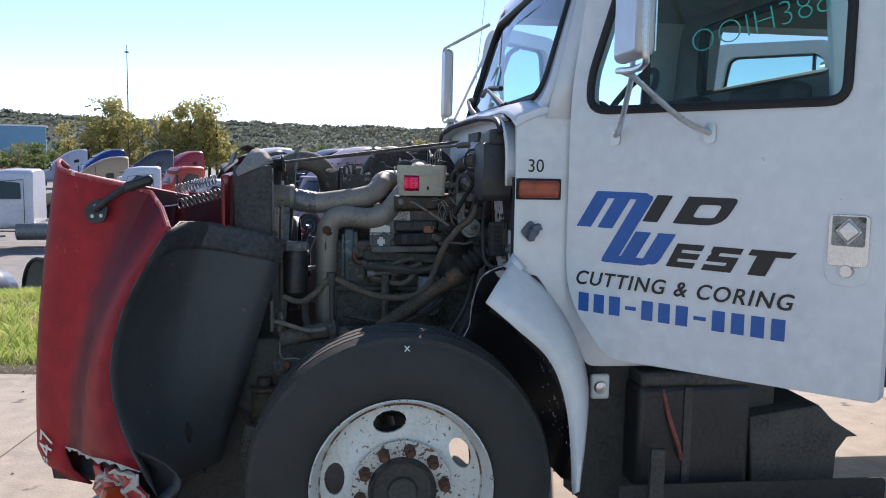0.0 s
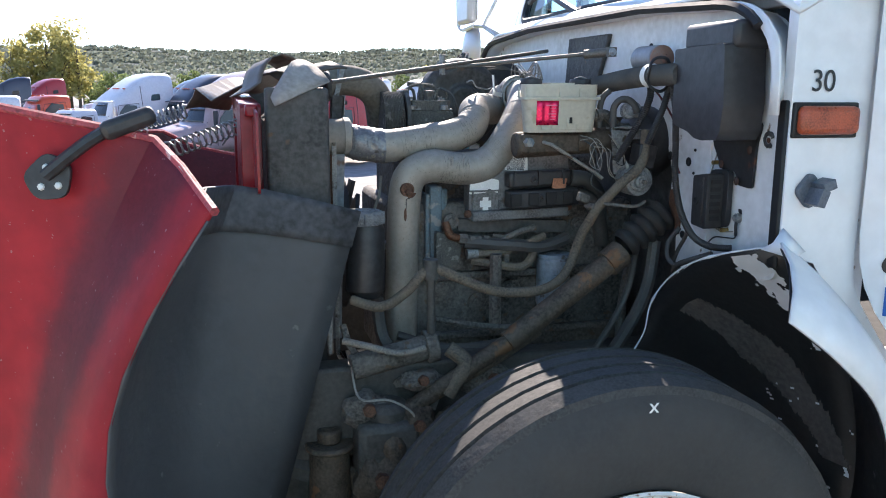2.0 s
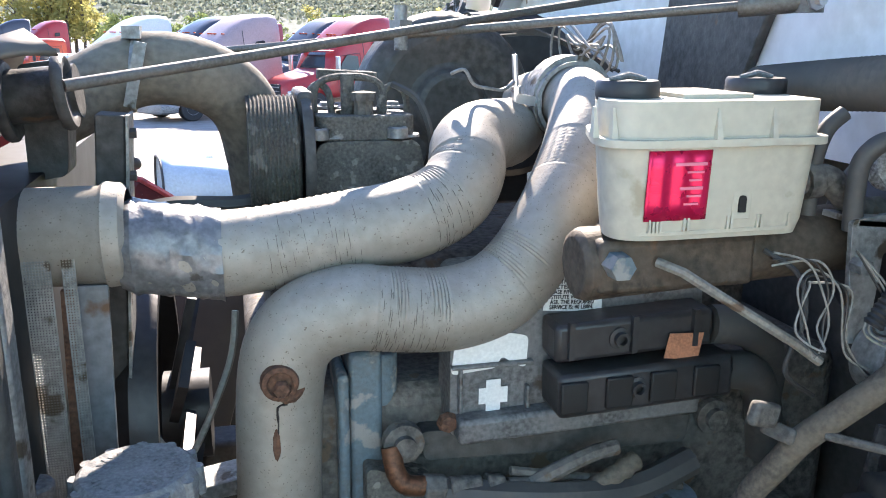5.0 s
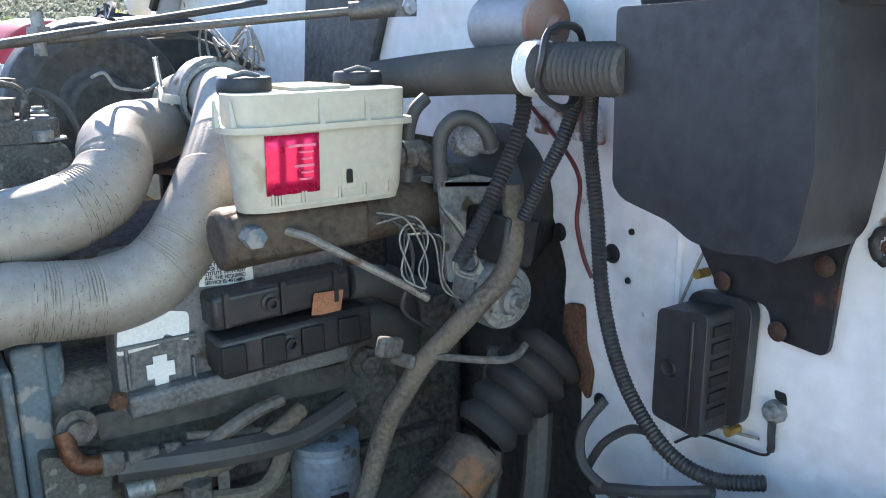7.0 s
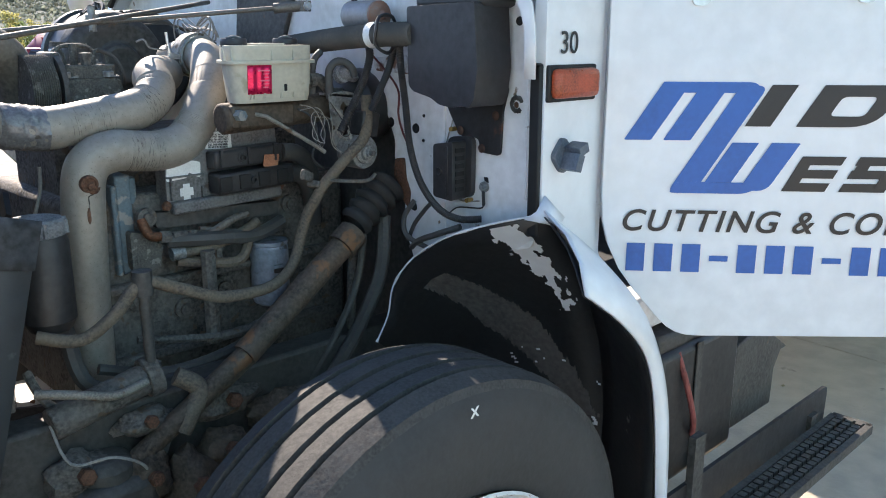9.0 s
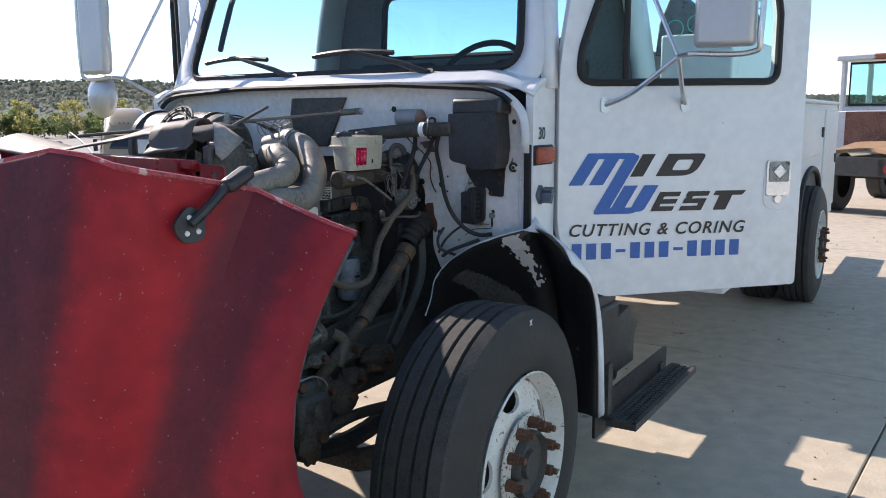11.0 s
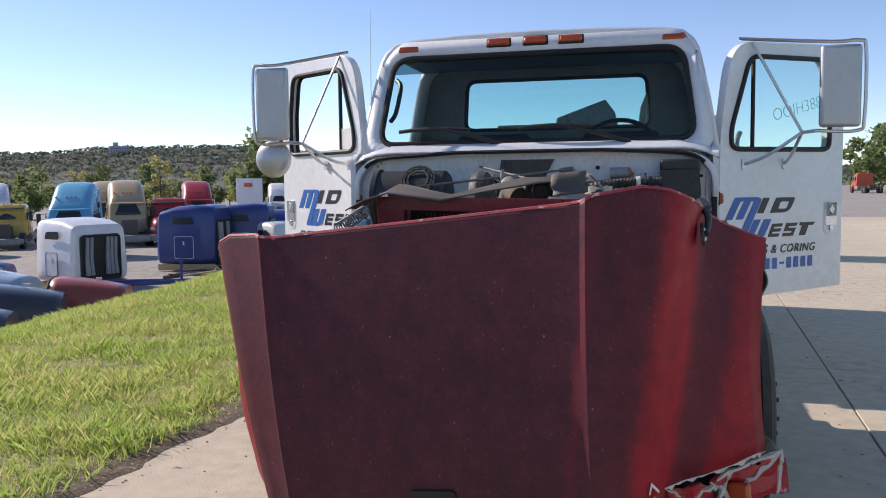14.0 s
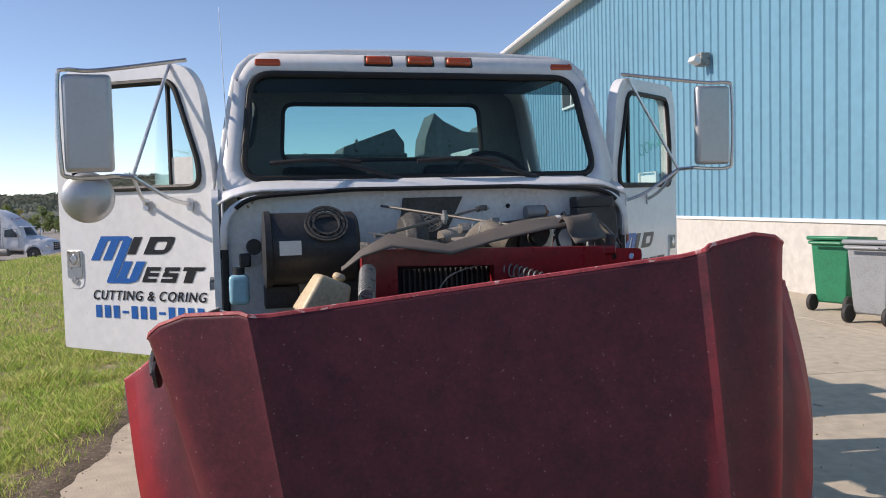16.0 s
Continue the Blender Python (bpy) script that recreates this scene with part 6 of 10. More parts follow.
part("belt_hose", MB().tube(smooth_path([(-0.41, -0.05, 1.395), (-0.36, -0.06, 1.405), (-0.29, -0.06, 1.403), (-0.25, -0.05, 1.41)]), 0.011, 8), HOSE, comp)
for x in (-0.17, -0.08):
    for y in (-0.04, 0.05):
        part("compressor_bolt", MB().lathe([(0, 0.008), (0.008, 0.008), (0.009, 0.003), (0.016, 0.003), (0.017, 0)], Matrix.Translation((x, y, 1.506 if y > 0 else 1.478)), 12), GALV, comp)
ribs = []
for i in range(13):
    ribs += [(0.078, -0.03 + i * 0.0046), (0.0745, -0.0277 + i * 0.0046)]
part("ribbed_pulley", MB().lathe([(0.0, -0.03), (0.06, -0.03)] + ribs + [(0.06, 0.032), (0, 0.03)], frame_m((-0.245, -0.02, 1.452), (0, 1, 0), (0, 0, 1)), 40), DUSTY_CAST, comp, "ribbed belt pulley")
part("pulley_flange", MB().lathe([(0.0, 0.034), (0.08, 0.034), (0.082, 0.04), (0.08, 0.046), (0, 0.046)], frame_m((-0.245, -0.02, 1.452), (0, 1, 0), (0, 0, 1)), 40), BLACK_MET, comp)
part("drive_belt", MB().tube([(-0.245, 0.06, 1.44), (-0.245, 0.1, 1.1), (-0.245, -0.05, 1.0), (-0.245, -0.09, 1.40)], 0.01, 6), BLACK, comp)
part("fan_shroud", MB().lathe([(0.2, -0.02), (0.215, 0.0), (0.21, 0.03), (0.195, 0.03)], frame_m((-0.42, 0.02, 1.1), (0, 1, 0), (0, 0, 1)), 32), BLACK, truck)
fan = part("cooling_fan", MB().cyl((-0.4, 0.02, 1.1), (-0.34, 0.02, 1.1), 0.06), BLACK, truck)
for i in range(8):
    a = i * math.pi / 4
    part("fan_blade", MB().box((-0.37, 0.02 + 0.11 * math.cos(a), 1.1 + 0.11 * math.sin(a)), (0.012, 0.13, 0.06), (math.degrees(a), 14, 0)), BLACK, fan)
part("turbocharger", MB().lathe([(0.0, 0.05), (0.05, 0.055), (0.06, 0.035), (0.11, 0.04), (0.135, 0.02), (0.142, -0.02), (0.12, -0.06), (0.05, -0.07), (0, -0.07)], frame_m((0.03, 0.2, 1.495), (1, 0, 0), (0, 0, 1)), 36), BLACK_MET, eng, "dark round turbo housing", bevel=0.006)
def taper_box(top, z1, bot, z0, r):
    """A moulded tub: one rounded outline drawn down to a smaller one."""
    a, b = rounded(top, r, 8), rounded(bot, r, 8)
    n = len(a)
    c = [(p[0] * 0.97 + 0.003, (p[1] + 0.37) * 0.95 - 0.37, z0 - 0.006) for p in b]
    vs = [(p[0], p[1], z1) for p in a] + [(p[0], p[1], z0 + 0.008) for p in b] + c
    fs = [tuple(range(n))]
    for q in (0, n):
        fs += [(q + i, q + n + i, q + n + (i + 1) % n, q + (i + 1) % n) for i in range(n)]
    fs.append(tuple(2 * n + i for i in reversed(range(n))))
    return MB().add(vs, fs)


# reservoir on the brake booster unit
RES_R = [0.06, 0.022, 0.03, 0.03]
res = part("fluid_reservoir", taper_box([(0.001, -0.436), (0.217, -0.436), (0.219, -0.31), (0.05, -0.31)], 1.521, [(0.008, -0.432), (0.212, -0.432), (0.213, -0.316), (0.056, -0.316)], 1.436, RES_R).plate(rounded([(0.001, -0.435), (0.217, -0.435), (0.22, -0.308), (0.05, -0.308)], RES_R, 8), (), 0.036, Matrix.Translation((0, 0, 1.551))), CREAM, truck, "cream plastic brake fluid reservoir", bevel=0.009, seg=3)
part("reservoir_seam", MB().plate(rounded([(-0.006, -0.4415), (0.224, -0.4415), (0.227, -0.302), (0.044, -0.302)], RES_R, 8), (), 0.007, Matrix.Translation((0, 0, 1.5195))), CREAM, res, bevel=0.0025)
for x, y in ((0.0085, -0.405), (0.019, -0.42), (0.108, -0.4365), (0.162, -0.4365)):
    part("reservoir_rib", MB().add([(x - 0.003, y - 0.005, 1.519), (x + 0.003, y - 0.005, 1.519), (x + 0.003, y + 0.004, 1.519), (x - 0.003, y + 0.004, 1.519), (x - 0.001, y + 0.001, 1.545), (x + 0.001, y + 0.001, 1.545), (x + 0.001, y + 0.004, 1.545), (x - 0.001, y + 0.004, 1.545)],
                                   [(3, 2, 1, 0), (4, 5, 6, 7), (0, 1, 5, 4), (1, 2, 6, 5), (2, 3, 7, 6), (3, 0, 4, 7)]), CREAM, res)
for x in (0.052, 0.0555, 0.059, 0.0625, 0.085, 0.089, 0.128, 0.132, 0.158, 0.162, 0.19):
    part("reservoir_rib", MB().box((x, -0.4318, 1.4445), (0.0022, 0.004, 0.012)), CREAM, res)
part("bottom_band", MB().plate(rounded([(0.012, -0.4315), (0.207, -0.4315), (0.209, -0.318), (0.06, -0.318)], RES_R, 8), (), 0.004, Matrix.Translation((0, 0, 1.4385))), CREAM, res, bevel=0.0015)
part("lid_plateau", MB().plate(rounded([(0.09, -0.41), (0.16, -0.41), (0.15, -0.33), (0.085, -0.33)], 0.006), (), 0.006, Matrix.Translation((0, 0, 1.555))), CREAM, res, bevel=0.002)
for cx, cy in ((0.052, -0.375), (0.203, -0.345)):
    rcap = part("reservoir_cap", MB().lathe([(0.027, -0.002), (0.0285, 0.002), (0.0285, 0.013), (0.0265, 0.0155), (0.012, 0.0145), (0, 0.0145)], Matrix.Translation((cx, cy, 1.55)), 40), BLACK, res, "flat black ribbed cap", smooth=40)
    part("cap_knob", MB().tube([(cx - 0.018, cy, 1.566), (cx - 0.008, cy - 0.002, 1.568), (cx, cy, 1.5695), (cx + 0.009, cy + 0.002, 1.568), (cx + 0.018, cy, 1.566)], [0.002, 0.003, 0.0034, 0.003, 0.002], 8), CAP_GREY, rcap)
part("red_label", MB().grid(lambda i, j: (0.046 + 0.059 * i / 24, -0.4362 + 0.0008 * math.sin(i * 0.8 + 0.6) + 0.003 * (1 - j / 4), 1.449 + 0.061 * j / 4), range(25), range(5)), LABEL_RED, res, "bright red foil fluid label", solid=0.0016, smooth=60)
part("slot_surround", MB().plate(rounded([(0.131, 1.447), (0.15, 1.447), (0.15, 1.477), (0.131, 1.477)], [0, 0, 0.009, 0.009]), [rounded([(0.1365, 1.453), (0.1445, 1.453), (0.1445, 1.469), (0.1365, 1.469)], [0.001, 0.001, 0.0038, 0.0038])], 0.004, frame_m((0, -0.4335, 0), (1, 0, 0), (0, 0, 1))), CREAM, res, bevel=0.001)
part("sight_slot", MB().plate(rounded([(0.137, 1.4535), (0.144, 1.4535), (0.144, 1.4685), (0.137, 1.4685)], [0.001, 0.001, 0.0034, 0.0034]), (), 0.002, frame_m((0, -0.4348, 0), (1, 0, 0), (0, 0, 1))), SEAL, res)
PRINT_PINK = mat("pink_print", (0.8, 0.2, 0.28), 0.5, var=0)
for i, (x0, w) in enumerate(((0.07, 0.03), (0.082, 0.016), (0.084, 0.012), (0.076, 0.022), (0.083, 0.014), (0.081, 0.014))):
    part("label_small_print", MB().box((x0 + w / 2, -0.4376 + 0.0003 * i, 1.4985 - i * 0.007), (w, 0.0008, 0.0028 if i in (0, 3) else 0.0018)), PRINT_PINK, res)
mc = part("master_cylinder", MB().cyl((0.01, -0.372, 1.395), (0.34, -0.372, 1.41), 0.034, n=16).box((0.1, -0.372, 1.40), (0.16, 0.07, 0.05)), SHAFT, truck, "rusty cast master cylinder", bevel=0.006)
part("cylinder_fitting", MB().lathe([(0, 0.02), (0.012, 0.02), (0.013, 0)], frame_m((0.035, -0.405, 1.405), (1, 0, 0), (0, 0, 1)), 6), BLUE_CAST, mc)
part("brake_line", MB().tube([(0.075, -0.41, 1.405), (0.09, -0.43, 1.40), (0.2, -0.45, 1.33), (0.225, -0.455, 1.312)], 0.0048, 8), DUSTY_LINE, mc, "dusty steel brake line")
part("brake_line", MB().tube(smooth_path([(0.185, -0.41, 1.41), (0.21, -0.43, 1.39), (0.215, -0.44, 1.35), (0.20, -0.44, 1.3), (0.235, -0.44, 1.27)]), 0.0026, 8), CONDUIT, mc)
part("brake_booster", MB().lathe([(0, -0.06), (0.06, -0.055), (0.10, -0.02), (0.10, 0.02), (0.075, 0.06)], frame_m((0.38, -0.37, 1.395), (0, 1, 0), (0, 0, 1)), 32), BLACK, truck, "dark round brake booster", smooth=40)
part("booster_bracket", MB().plate(rounded([(0.264, 1.32), (0.288, 1.32), (0.292, 1.41), (0.36, 1.412), (0.358, 1.432), (0.30, 1.447), (0.253, 1.442)], 0.006), (), 0.006, frame_m((0, -0.44, 0), (1, 0, 0), (0, 0, 1))).box((0.30, -0.415, 1.435), (0.08, 0.05, 0.006), (0, 6, 0)).cyl((0.262, -0.44, 1.40), (0.262, -0.456, 1.40), 0.008, n=6), GALV, truck, "grey bent metal bracket", bevel=0.0015)
part("rusted_panel", MB().plate(rounded([(-0.56, 1.485), (-0.44, 1.49), (-0.43, 1.52), (-0.55, 1.53)], 0.01), (), 0.005, Matrix(((0, 0, -1, 0.392), (1, 0, 0, 0), (0, 1, 0, 0), (0, 0, 0, 1)))), mat("chipped_white_rust", (0.6, 0.6, 0.6), 0.5, var=0.1, spots=(0.16, 0.07, 0.04), spot_scale=18, spot_at=0.5, bump=0.3), truck, "white panel strip with rust patches")
part("vacuum_hose", MB().tube(smooth_path([(0.262, -0.43, 1.43), (0.260, -0.43, 1.47), (0.262, -0.432, 1.496), (0.275, -0.44, 1.513), (0.293, -0.45, 1.512), (0.305, -0.46, 1.498), (0.312, -0.46, 1.48)]), 0.009, 12), HOSE, truck, "dark looped vacuum hose")
part("vacuum_hose", MB().tube(smooth_path([(0.235, -0.40, 1.44), (0.236, -0.40, 1.49), (0.245, -0.40, 1.52), (0.262, -0.40, 1.535)]), 0.008, 12), HOSE, truck, "dark looped vacuum hose")
part("crusted_valve", MB().lathe([(0, 0.03), (0.014, 0.028), (0.018, 0.018), (0.016, 0.0), (0.022, -0.004), (0.022, -0.02), (0.012, -0.03)], Matrix.Translation((0.315, -0.42, 1.487)) @ Matrix.Rotation(radians(75), 4, "X"), 18).cyl((0.315, -0.42, 1.48), (0.36, -0.41, 1.47), 0.01, n=10), mat("crusted_pot_metal", (0.3, 0.31, 0.32), 0.8, 0.1, var=0.4, scale=40, col2=(0.08, 0.08, 0.08), bump=0.6, bscale=70), truck, "crusted pot-metal valve")
part("booster_elbow", MB().tube(smooth_path([(0.215, -0.40, 1.47), (0.25, -0.40, 1.475), (0.27, -0.40, 1.46), (0.30, -0.39, 1.44), (0.34, -0.39, 1.44)]), 0.013, 10).cyl((0.225, -0.40, 1.472), (0.24, -0.40, 1.473), 0.018, n=10), CASTING, truck, "grimy elbow fitting")
part("relay_box", MB().box((0.33, -0.47, 1.37), (0.05, 0.05, 0.06), (0, 10, 0)).box((0.34, -0.45, 1.31), (0.04, 0.05, 0.04), (0, -8, 0)), BLACK, truck, "black relay block", bevel=0.005)
for i in range(4):
    part("loose_wire", MB().tube(smooth_path([(0.33, -0.485, 1.34), (0.325 - 0.006 * i, -0.50, 1.30 - 0.004 * i), (0.305 - 0.008 * i, -0.505, 1.285 + 0.004 * i), (0.285 + 0.004 * i, -0.49, 1.31), (0.28, -0.47, 1.36)]), 0.0022, 5), WIRE, truck)

# -- things fixed to the firewall
part("firewall_bead", MB().tube([(0.405, -0.905, 1.24), (0.405, -0.905, 1.62)], 0.005, 6), WHITE_BAY, truck)
part("firewall_bead", MB().tube([(0.405, -0.925, 1.24), (0.405, -0.925, 1.62)], 0.004, 6), WHITE_BAY, truck)
part("firewall_bead", MB().tube([(0.405, -0.665, 1.12), (0.405, -0.665, 1.46)], 0.005, 6), WHITE_BAY, truck)
part("torn_sealant", MB().plate(rounded([(-0.53, 1.29), (-0.50, 1.285), (-0.495, 1.24), (-0.51, 1.235), (-0.515, 1.20), (-0.545, 1.17), (-0.55, 1.21), (-0.535, 1.24)], 0.008), (), 0.006, Matrix(((0, 0, -1, 0.398), (1, 0, 0, 0), (0, 1, 0, 0), (0, 0, 0, 1)))), RUST, truck, "rusty torn sealant patch")
part("firewall_wire", MB().tube(smooth_path([(0.40, -0.70, 1.40), (0.398, -0.685, 1.36), (0.398, -0.67, 1.31), (0.398, -0.68, 1.25), (0.398, -0.72, 1.215), (0.398, -0.78, 1.22)]), 0.0018, 5), WIRE, truck)
part("tie_stud", MB().cyl((0.403, -0.702, 1.372), (0.385, -0.702, 1.372), 0.005, n=8), mat("dull_brass", (0.4, 0.25, 0.08), 0.4, 0.6, var=0.1), truck)
for q, pts in enumerate(([(0.37, -0.60, 1.20), (0.35, -0.585, 1.16), (0.345, -0.60, 1.12), (0.355, -0.66, 1.10)], [(0.33, -0.70, 1.215), (0.36, -0.645, 1.185), (0.37, -0.60, 1.145), (0.37, -0.575, 1.10)], [(0.36, -0.76, 1.165), (0.345, -0.70, 1.14), (0.345, -0.64, 1.115), (0.36, -0.60, 1.09)])):
    part("thin_hose", MB().tube(smooth_path(pts), (0.006, 0.005, 0.007)[q], 8), HOSE, truck, "thin black hose at the firewall foot")
hb = part("heater_box", MB().plate(rounded([(-0.862, 1.635), (-0.668, 1.63), (-0.672, 1.47), (-0.685, 1.458), (-0.715, 1.452), (-0.74, 1.447), (-0.765, 1.434), (-0.80, 1.43), (-0.835, 1.436), (-0.85, 1.431), (-0.864, 1.45), (-0.872, 1.51)], 0.008), (), 0.10, Matrix((( 0, 0, -1, 0.29), (1, 0, 0, 0), (0, 1, 0, 0), (0, 0, 0, 1)))), BLACK, truck, "glossy black moulded heater cover", bevel=0.012, seg=3)
part("heater_box_top", MB().box((0.36, -0.77, 1.655), (0.1, 0.2, 0.06)), BLACK, hb, bevel=0.012)
part("tar_pad", MB().plate(rounded([(-0.86, 1.47), (-0.845, 1.42), (-0.84, 1.325), (-0.785, 1.328), (-0.777, 1.358), (-0.722, 1.358), (-0.682, 1.417), (-0.68, 1.47)], 0.011), (), 0.006, Matrix(((0, 0, -1, 0.396), (1, 0, 0, 0), (0, 1, 0, 0), (0, 0, 0, 1)))), mat("rusting_black_pad", (0.02, 0.02, 0.021), 0.5, var=0.2, scale=8, spots=(0.09, 0.035, 0.02), spot_scale=14, spot_at=0.62, bump=0.15), truck, "black torn sound-deadening pad")
pc = part("pass_through_cover", MB().plate(rounded([(-0.768, 1.362), (-0.692, 1.355), (-0.694, 1.222), (-0.766, 1.226)], 0.02), (), 0.014, Matrix(((0, 0, -1, 0.386), (1, 0, 0, 0), (0, 1, 0, 0), (0, 0, 0, 1)))).plate(rounded([(-0.75, 1.352), (-0.69, 1.342), (-0.69, 1.226), (-0.75, 1.222)], 0.008), (), 0.044, Matrix(((0, 0, -1, 0.344), (1, 0, 0, 0), (0, 1, 0, 0), (0, 0, 0, 1)))), BLACK, truck, "black rubber vent box", bevel=0.005, seg=2)
part("cover_hole", MB().lathe([(0, 0.001), (0.006, 0.001), (0.008, 0.0025), (0.0095, 0.0)], frame_m((0.3435, -0.709, 1.284), (0, -1, 0), (0, 0, 1)), 16), SEAL, pc)
for i in range(6):
    part("vent_slot", MB().box((0.366, -0.7505, 1.247 + 0.017 * i), (0.026, 0.004, 0.010)), SEAL, pc)
part("cover_rib", MB().box((0.343, -0.735, 1.286), (0.004, 0.004, 0.11)), BLACK, pc, bevel=0.001)
part("earth_bolt", MB().lathe([(0, 0.014), (0.007, 0.013), (0.008, 0.009), (0.011, 0.008), (0.012, 0.0)], frame_m((0.404, -0.792, 1.253), (0, -1, 0), (0, 0, 1)), 10), GALV, truck)
part("earth_lead", MB().tube(smooth_path([(0.397, -0.793, 1.244), (0.396, -0.794, 1.232), (0.397, -0.794, 1.214), (0.398, -0.785, 1.205), (0.398, -0.75, 1.201), (0.398, -0.71, 1.195), (0.398, -0.68, 1.173)], 4), [0.004] * 9 + [0.0016] * 16, 6), BLACK, truck, "crimped earth lead on the firewall")
part("paint_chip", MB().plate(rounded([(-0.803, 1.262), (-0.79, 1.266), (-0.788, 1.274), (-0.8, 1.274)], 0.002), (), 0.001, Matrix(((0, 0, -1, 0.403), (1, 0, 0, 0), (0, 1, 0, 0), (0, 0, 0, 1)))), SEAL, truck)
part("tie_stud", MB().cyl((0.403, -0.753, 1.219), (0.385, -0.753, 1.219), 0.005, n=8), bpy.data.materials["dull_brass"], truck)
part("worn_ring", MB().grid(lambda i, j: (0.4022 - 0.0004 * j, -0.879 + (0.0185 - 0.0095 * j - 0.0035 * noise.noise(Vector((i * 0.7, j * 2.0, 0.0)))) * math.cos(i * 0.17 - 2.4), 1.4355 + (0.0185 - 0.0095 * j - 0.0035 * noise.noise(Vector((i * 0.7, j * 2.0, 0.0)))) * math.sin(i * 0.17 - 2.4)), range(32), range(2)), BLACK_MET, truck, "worn black ring where a stop rubbed the paint", solid=0.0012)
part("rubbed_spot", MB().lathe([(0, 0.001), (0.004, 0.001), (0.0065, 0)], frame_m((0.403, -0.877, 1.434), (0, -1, 0), (0, 0, 1)), 12), RUST, truck)
PAD_RUST = mat("dark_rust", (0.06, 0.028, 0.018), 0.8, var=0.4, scale=60, bump=0.3)
for y, z in ((-0.729, 1.371), (-0.793, 1.338), (-0.832, 1.41)):
    part("pad_rivet", MB().lathe([(0, 0.0025), (0.007, 0.002), (0.010, 0)], frame_m((0.3895, y, z), (0, -1, 0), (0, 0, 1)), 14), PAD_RUST, truck)
for y, z, r in ((-0.569, 1.362, 0.018), (-0.597, 1.393, 0.006), (-0.595, 1.336, 0.006), (-0.561, 1.175, 0.016), (-0.88, 1.6, 0.014), (-0.35, 1.65, 0.018), (-0.48, 1.37, 0.018)):
    part("firewall_grommet", MB().lathe([(0, 0.002), (r * 0.35, 0.002), (r * 0.42, 0.003), (r * 0.6, 0.002), (r * 0.65, 0)], frame_m((0.404, y, z), (0, -1, 0), (0, 0, 1)), 18), SEAL, truck)
part("hump_panel", MB().plate(rounded([(-0.6, 1.05), (-0.57, 1.35), (-0.46, 1.5), (0.5, 1.5), (0.58, 1.35), (0.6, 1.0), (0.5, 0.75), (-0.5, 0.75)], 0.05), (), 0.02, Matrix(((0, 0, -1, 0.46), (1, 0, 0, 0), (0, 1, 0, 0), (0, 0, 0, 1)))), FRAME, truck, "dark engine tunnel panel")
part("dark_cover_panel", MB().plate([(-0.12, 1.70), (0.17, 1.70), (0.2, 1.50), (-0.02, 1.50)], (), 0.015, Matrix(((0, 0, -1, 0.39), (1, 0, 0, 0), (0, 1, 0, 0), (0, 0, 0, 1)))), BLACK_MET, truck, "dark access panel on the firewall", bevel=0.004)
MOTOR_GREY = mat("dull_grey_motor", (0.26, 0.26, 0.265), 0.5, 0.2, var=0.12, scale=12, col2=(0.2, 0.195, 0.19), bump=0.08)
CAP_RUST = mat("dusty_rust", (0.24, 0.11, 0.07), 0.85, var=0.3, scale=30, col2=(0.26, 0.2, 0.17), bump=0.25, bscale=100)
pm = part("wiper_motor", MB().cyl((0.34, -0.415, 1.616), (0.345, -0.508, 1.616), 0.033, n=28), MOTOR_GREY, truck, "grey wiper motor with rusty end cap", bevel=0.004)
part("rusty_cap", MB().lathe([(0, 0.02), (0.02, 0.018), (0.034, 0.008), (0.033, 0), (0.033, -0.012)], Matrix.Translation((0.345, -0.509, 1.616)) @ Matrix.Scale(0.95, 4) @ Matrix.Rotation(radians(90), 4, "X"), 28), CAP_RUST, pm)
part("cap_boss", MB().lathe([(0, 0.012), (0.007, 0.011), (0.009, 0.004), (0.012, 0.0)], Matrix.Translation((0.345, -0.526, 1.616)) @ Matrix.Rotation(radians(90), 4, "X"), 18), CAP_RUST, pm)


def corrugated(name, pts, r, material, parent, label="", pitch=0.008):
    path = smooth_path(pts, 24)
    total = sum((path[i + 1] - path[i]).length for i in range(len(path) - 1))
    n = max(20, int(total / pitch) * 2)
    # resample at even steps
    out, acc, i = [], 0.0, 0
    for s in range(n + 1):
        want = total * s / n
        while i < len(path) - 2 and acc + (path[i + 1] - path[i]).length < want:
            acc += (path[i + 1] - path[i]).length
            i += 1
        L = (path[i + 1] - path[i]).length or 1e-6
        out.append(path[i].lerp(path[i + 1], min(1, max(0, (want - acc) / L))))
    return part(name, MB().tube(out, [r * (1.0 if j % 2 else 0.84) for j in range(n + 1)], 16), material, parent, label, smooth=25)


corrugated("corrugated_duct", [(0.30, -0.21, 1.545), (0.29, -0.4, 1.562), (0.29, -0.55, 1.572), (0.30, -0.68, 1.575)], 0.026, HOSE, truck, "black corrugated duct", 0.007)
part("duct_tape", MB().tube(smooth_path([(0.292, -0.548, 1.572), (0.293, -0.56, 1.5725), (0.294, -0.572, 1.573)], 4), [0.026, 0.0285, 0.0275, 0.029, 0.0278, 0.0288, 0.0275, 0.0285, 0.026], 16), LABEL_WHITE, truck, "pale taped duct joint")
part("duct_strap", MB().tube([(0.296 + 0.033 * math.cos(a * math.pi / 12), -0.595 + 0.004 * math.sin(a), 1.575 + 0.04 * math.sin(a * math.pi / 12)) for a in range(24)], 0.004, 6, close=True), BLACK, truck)
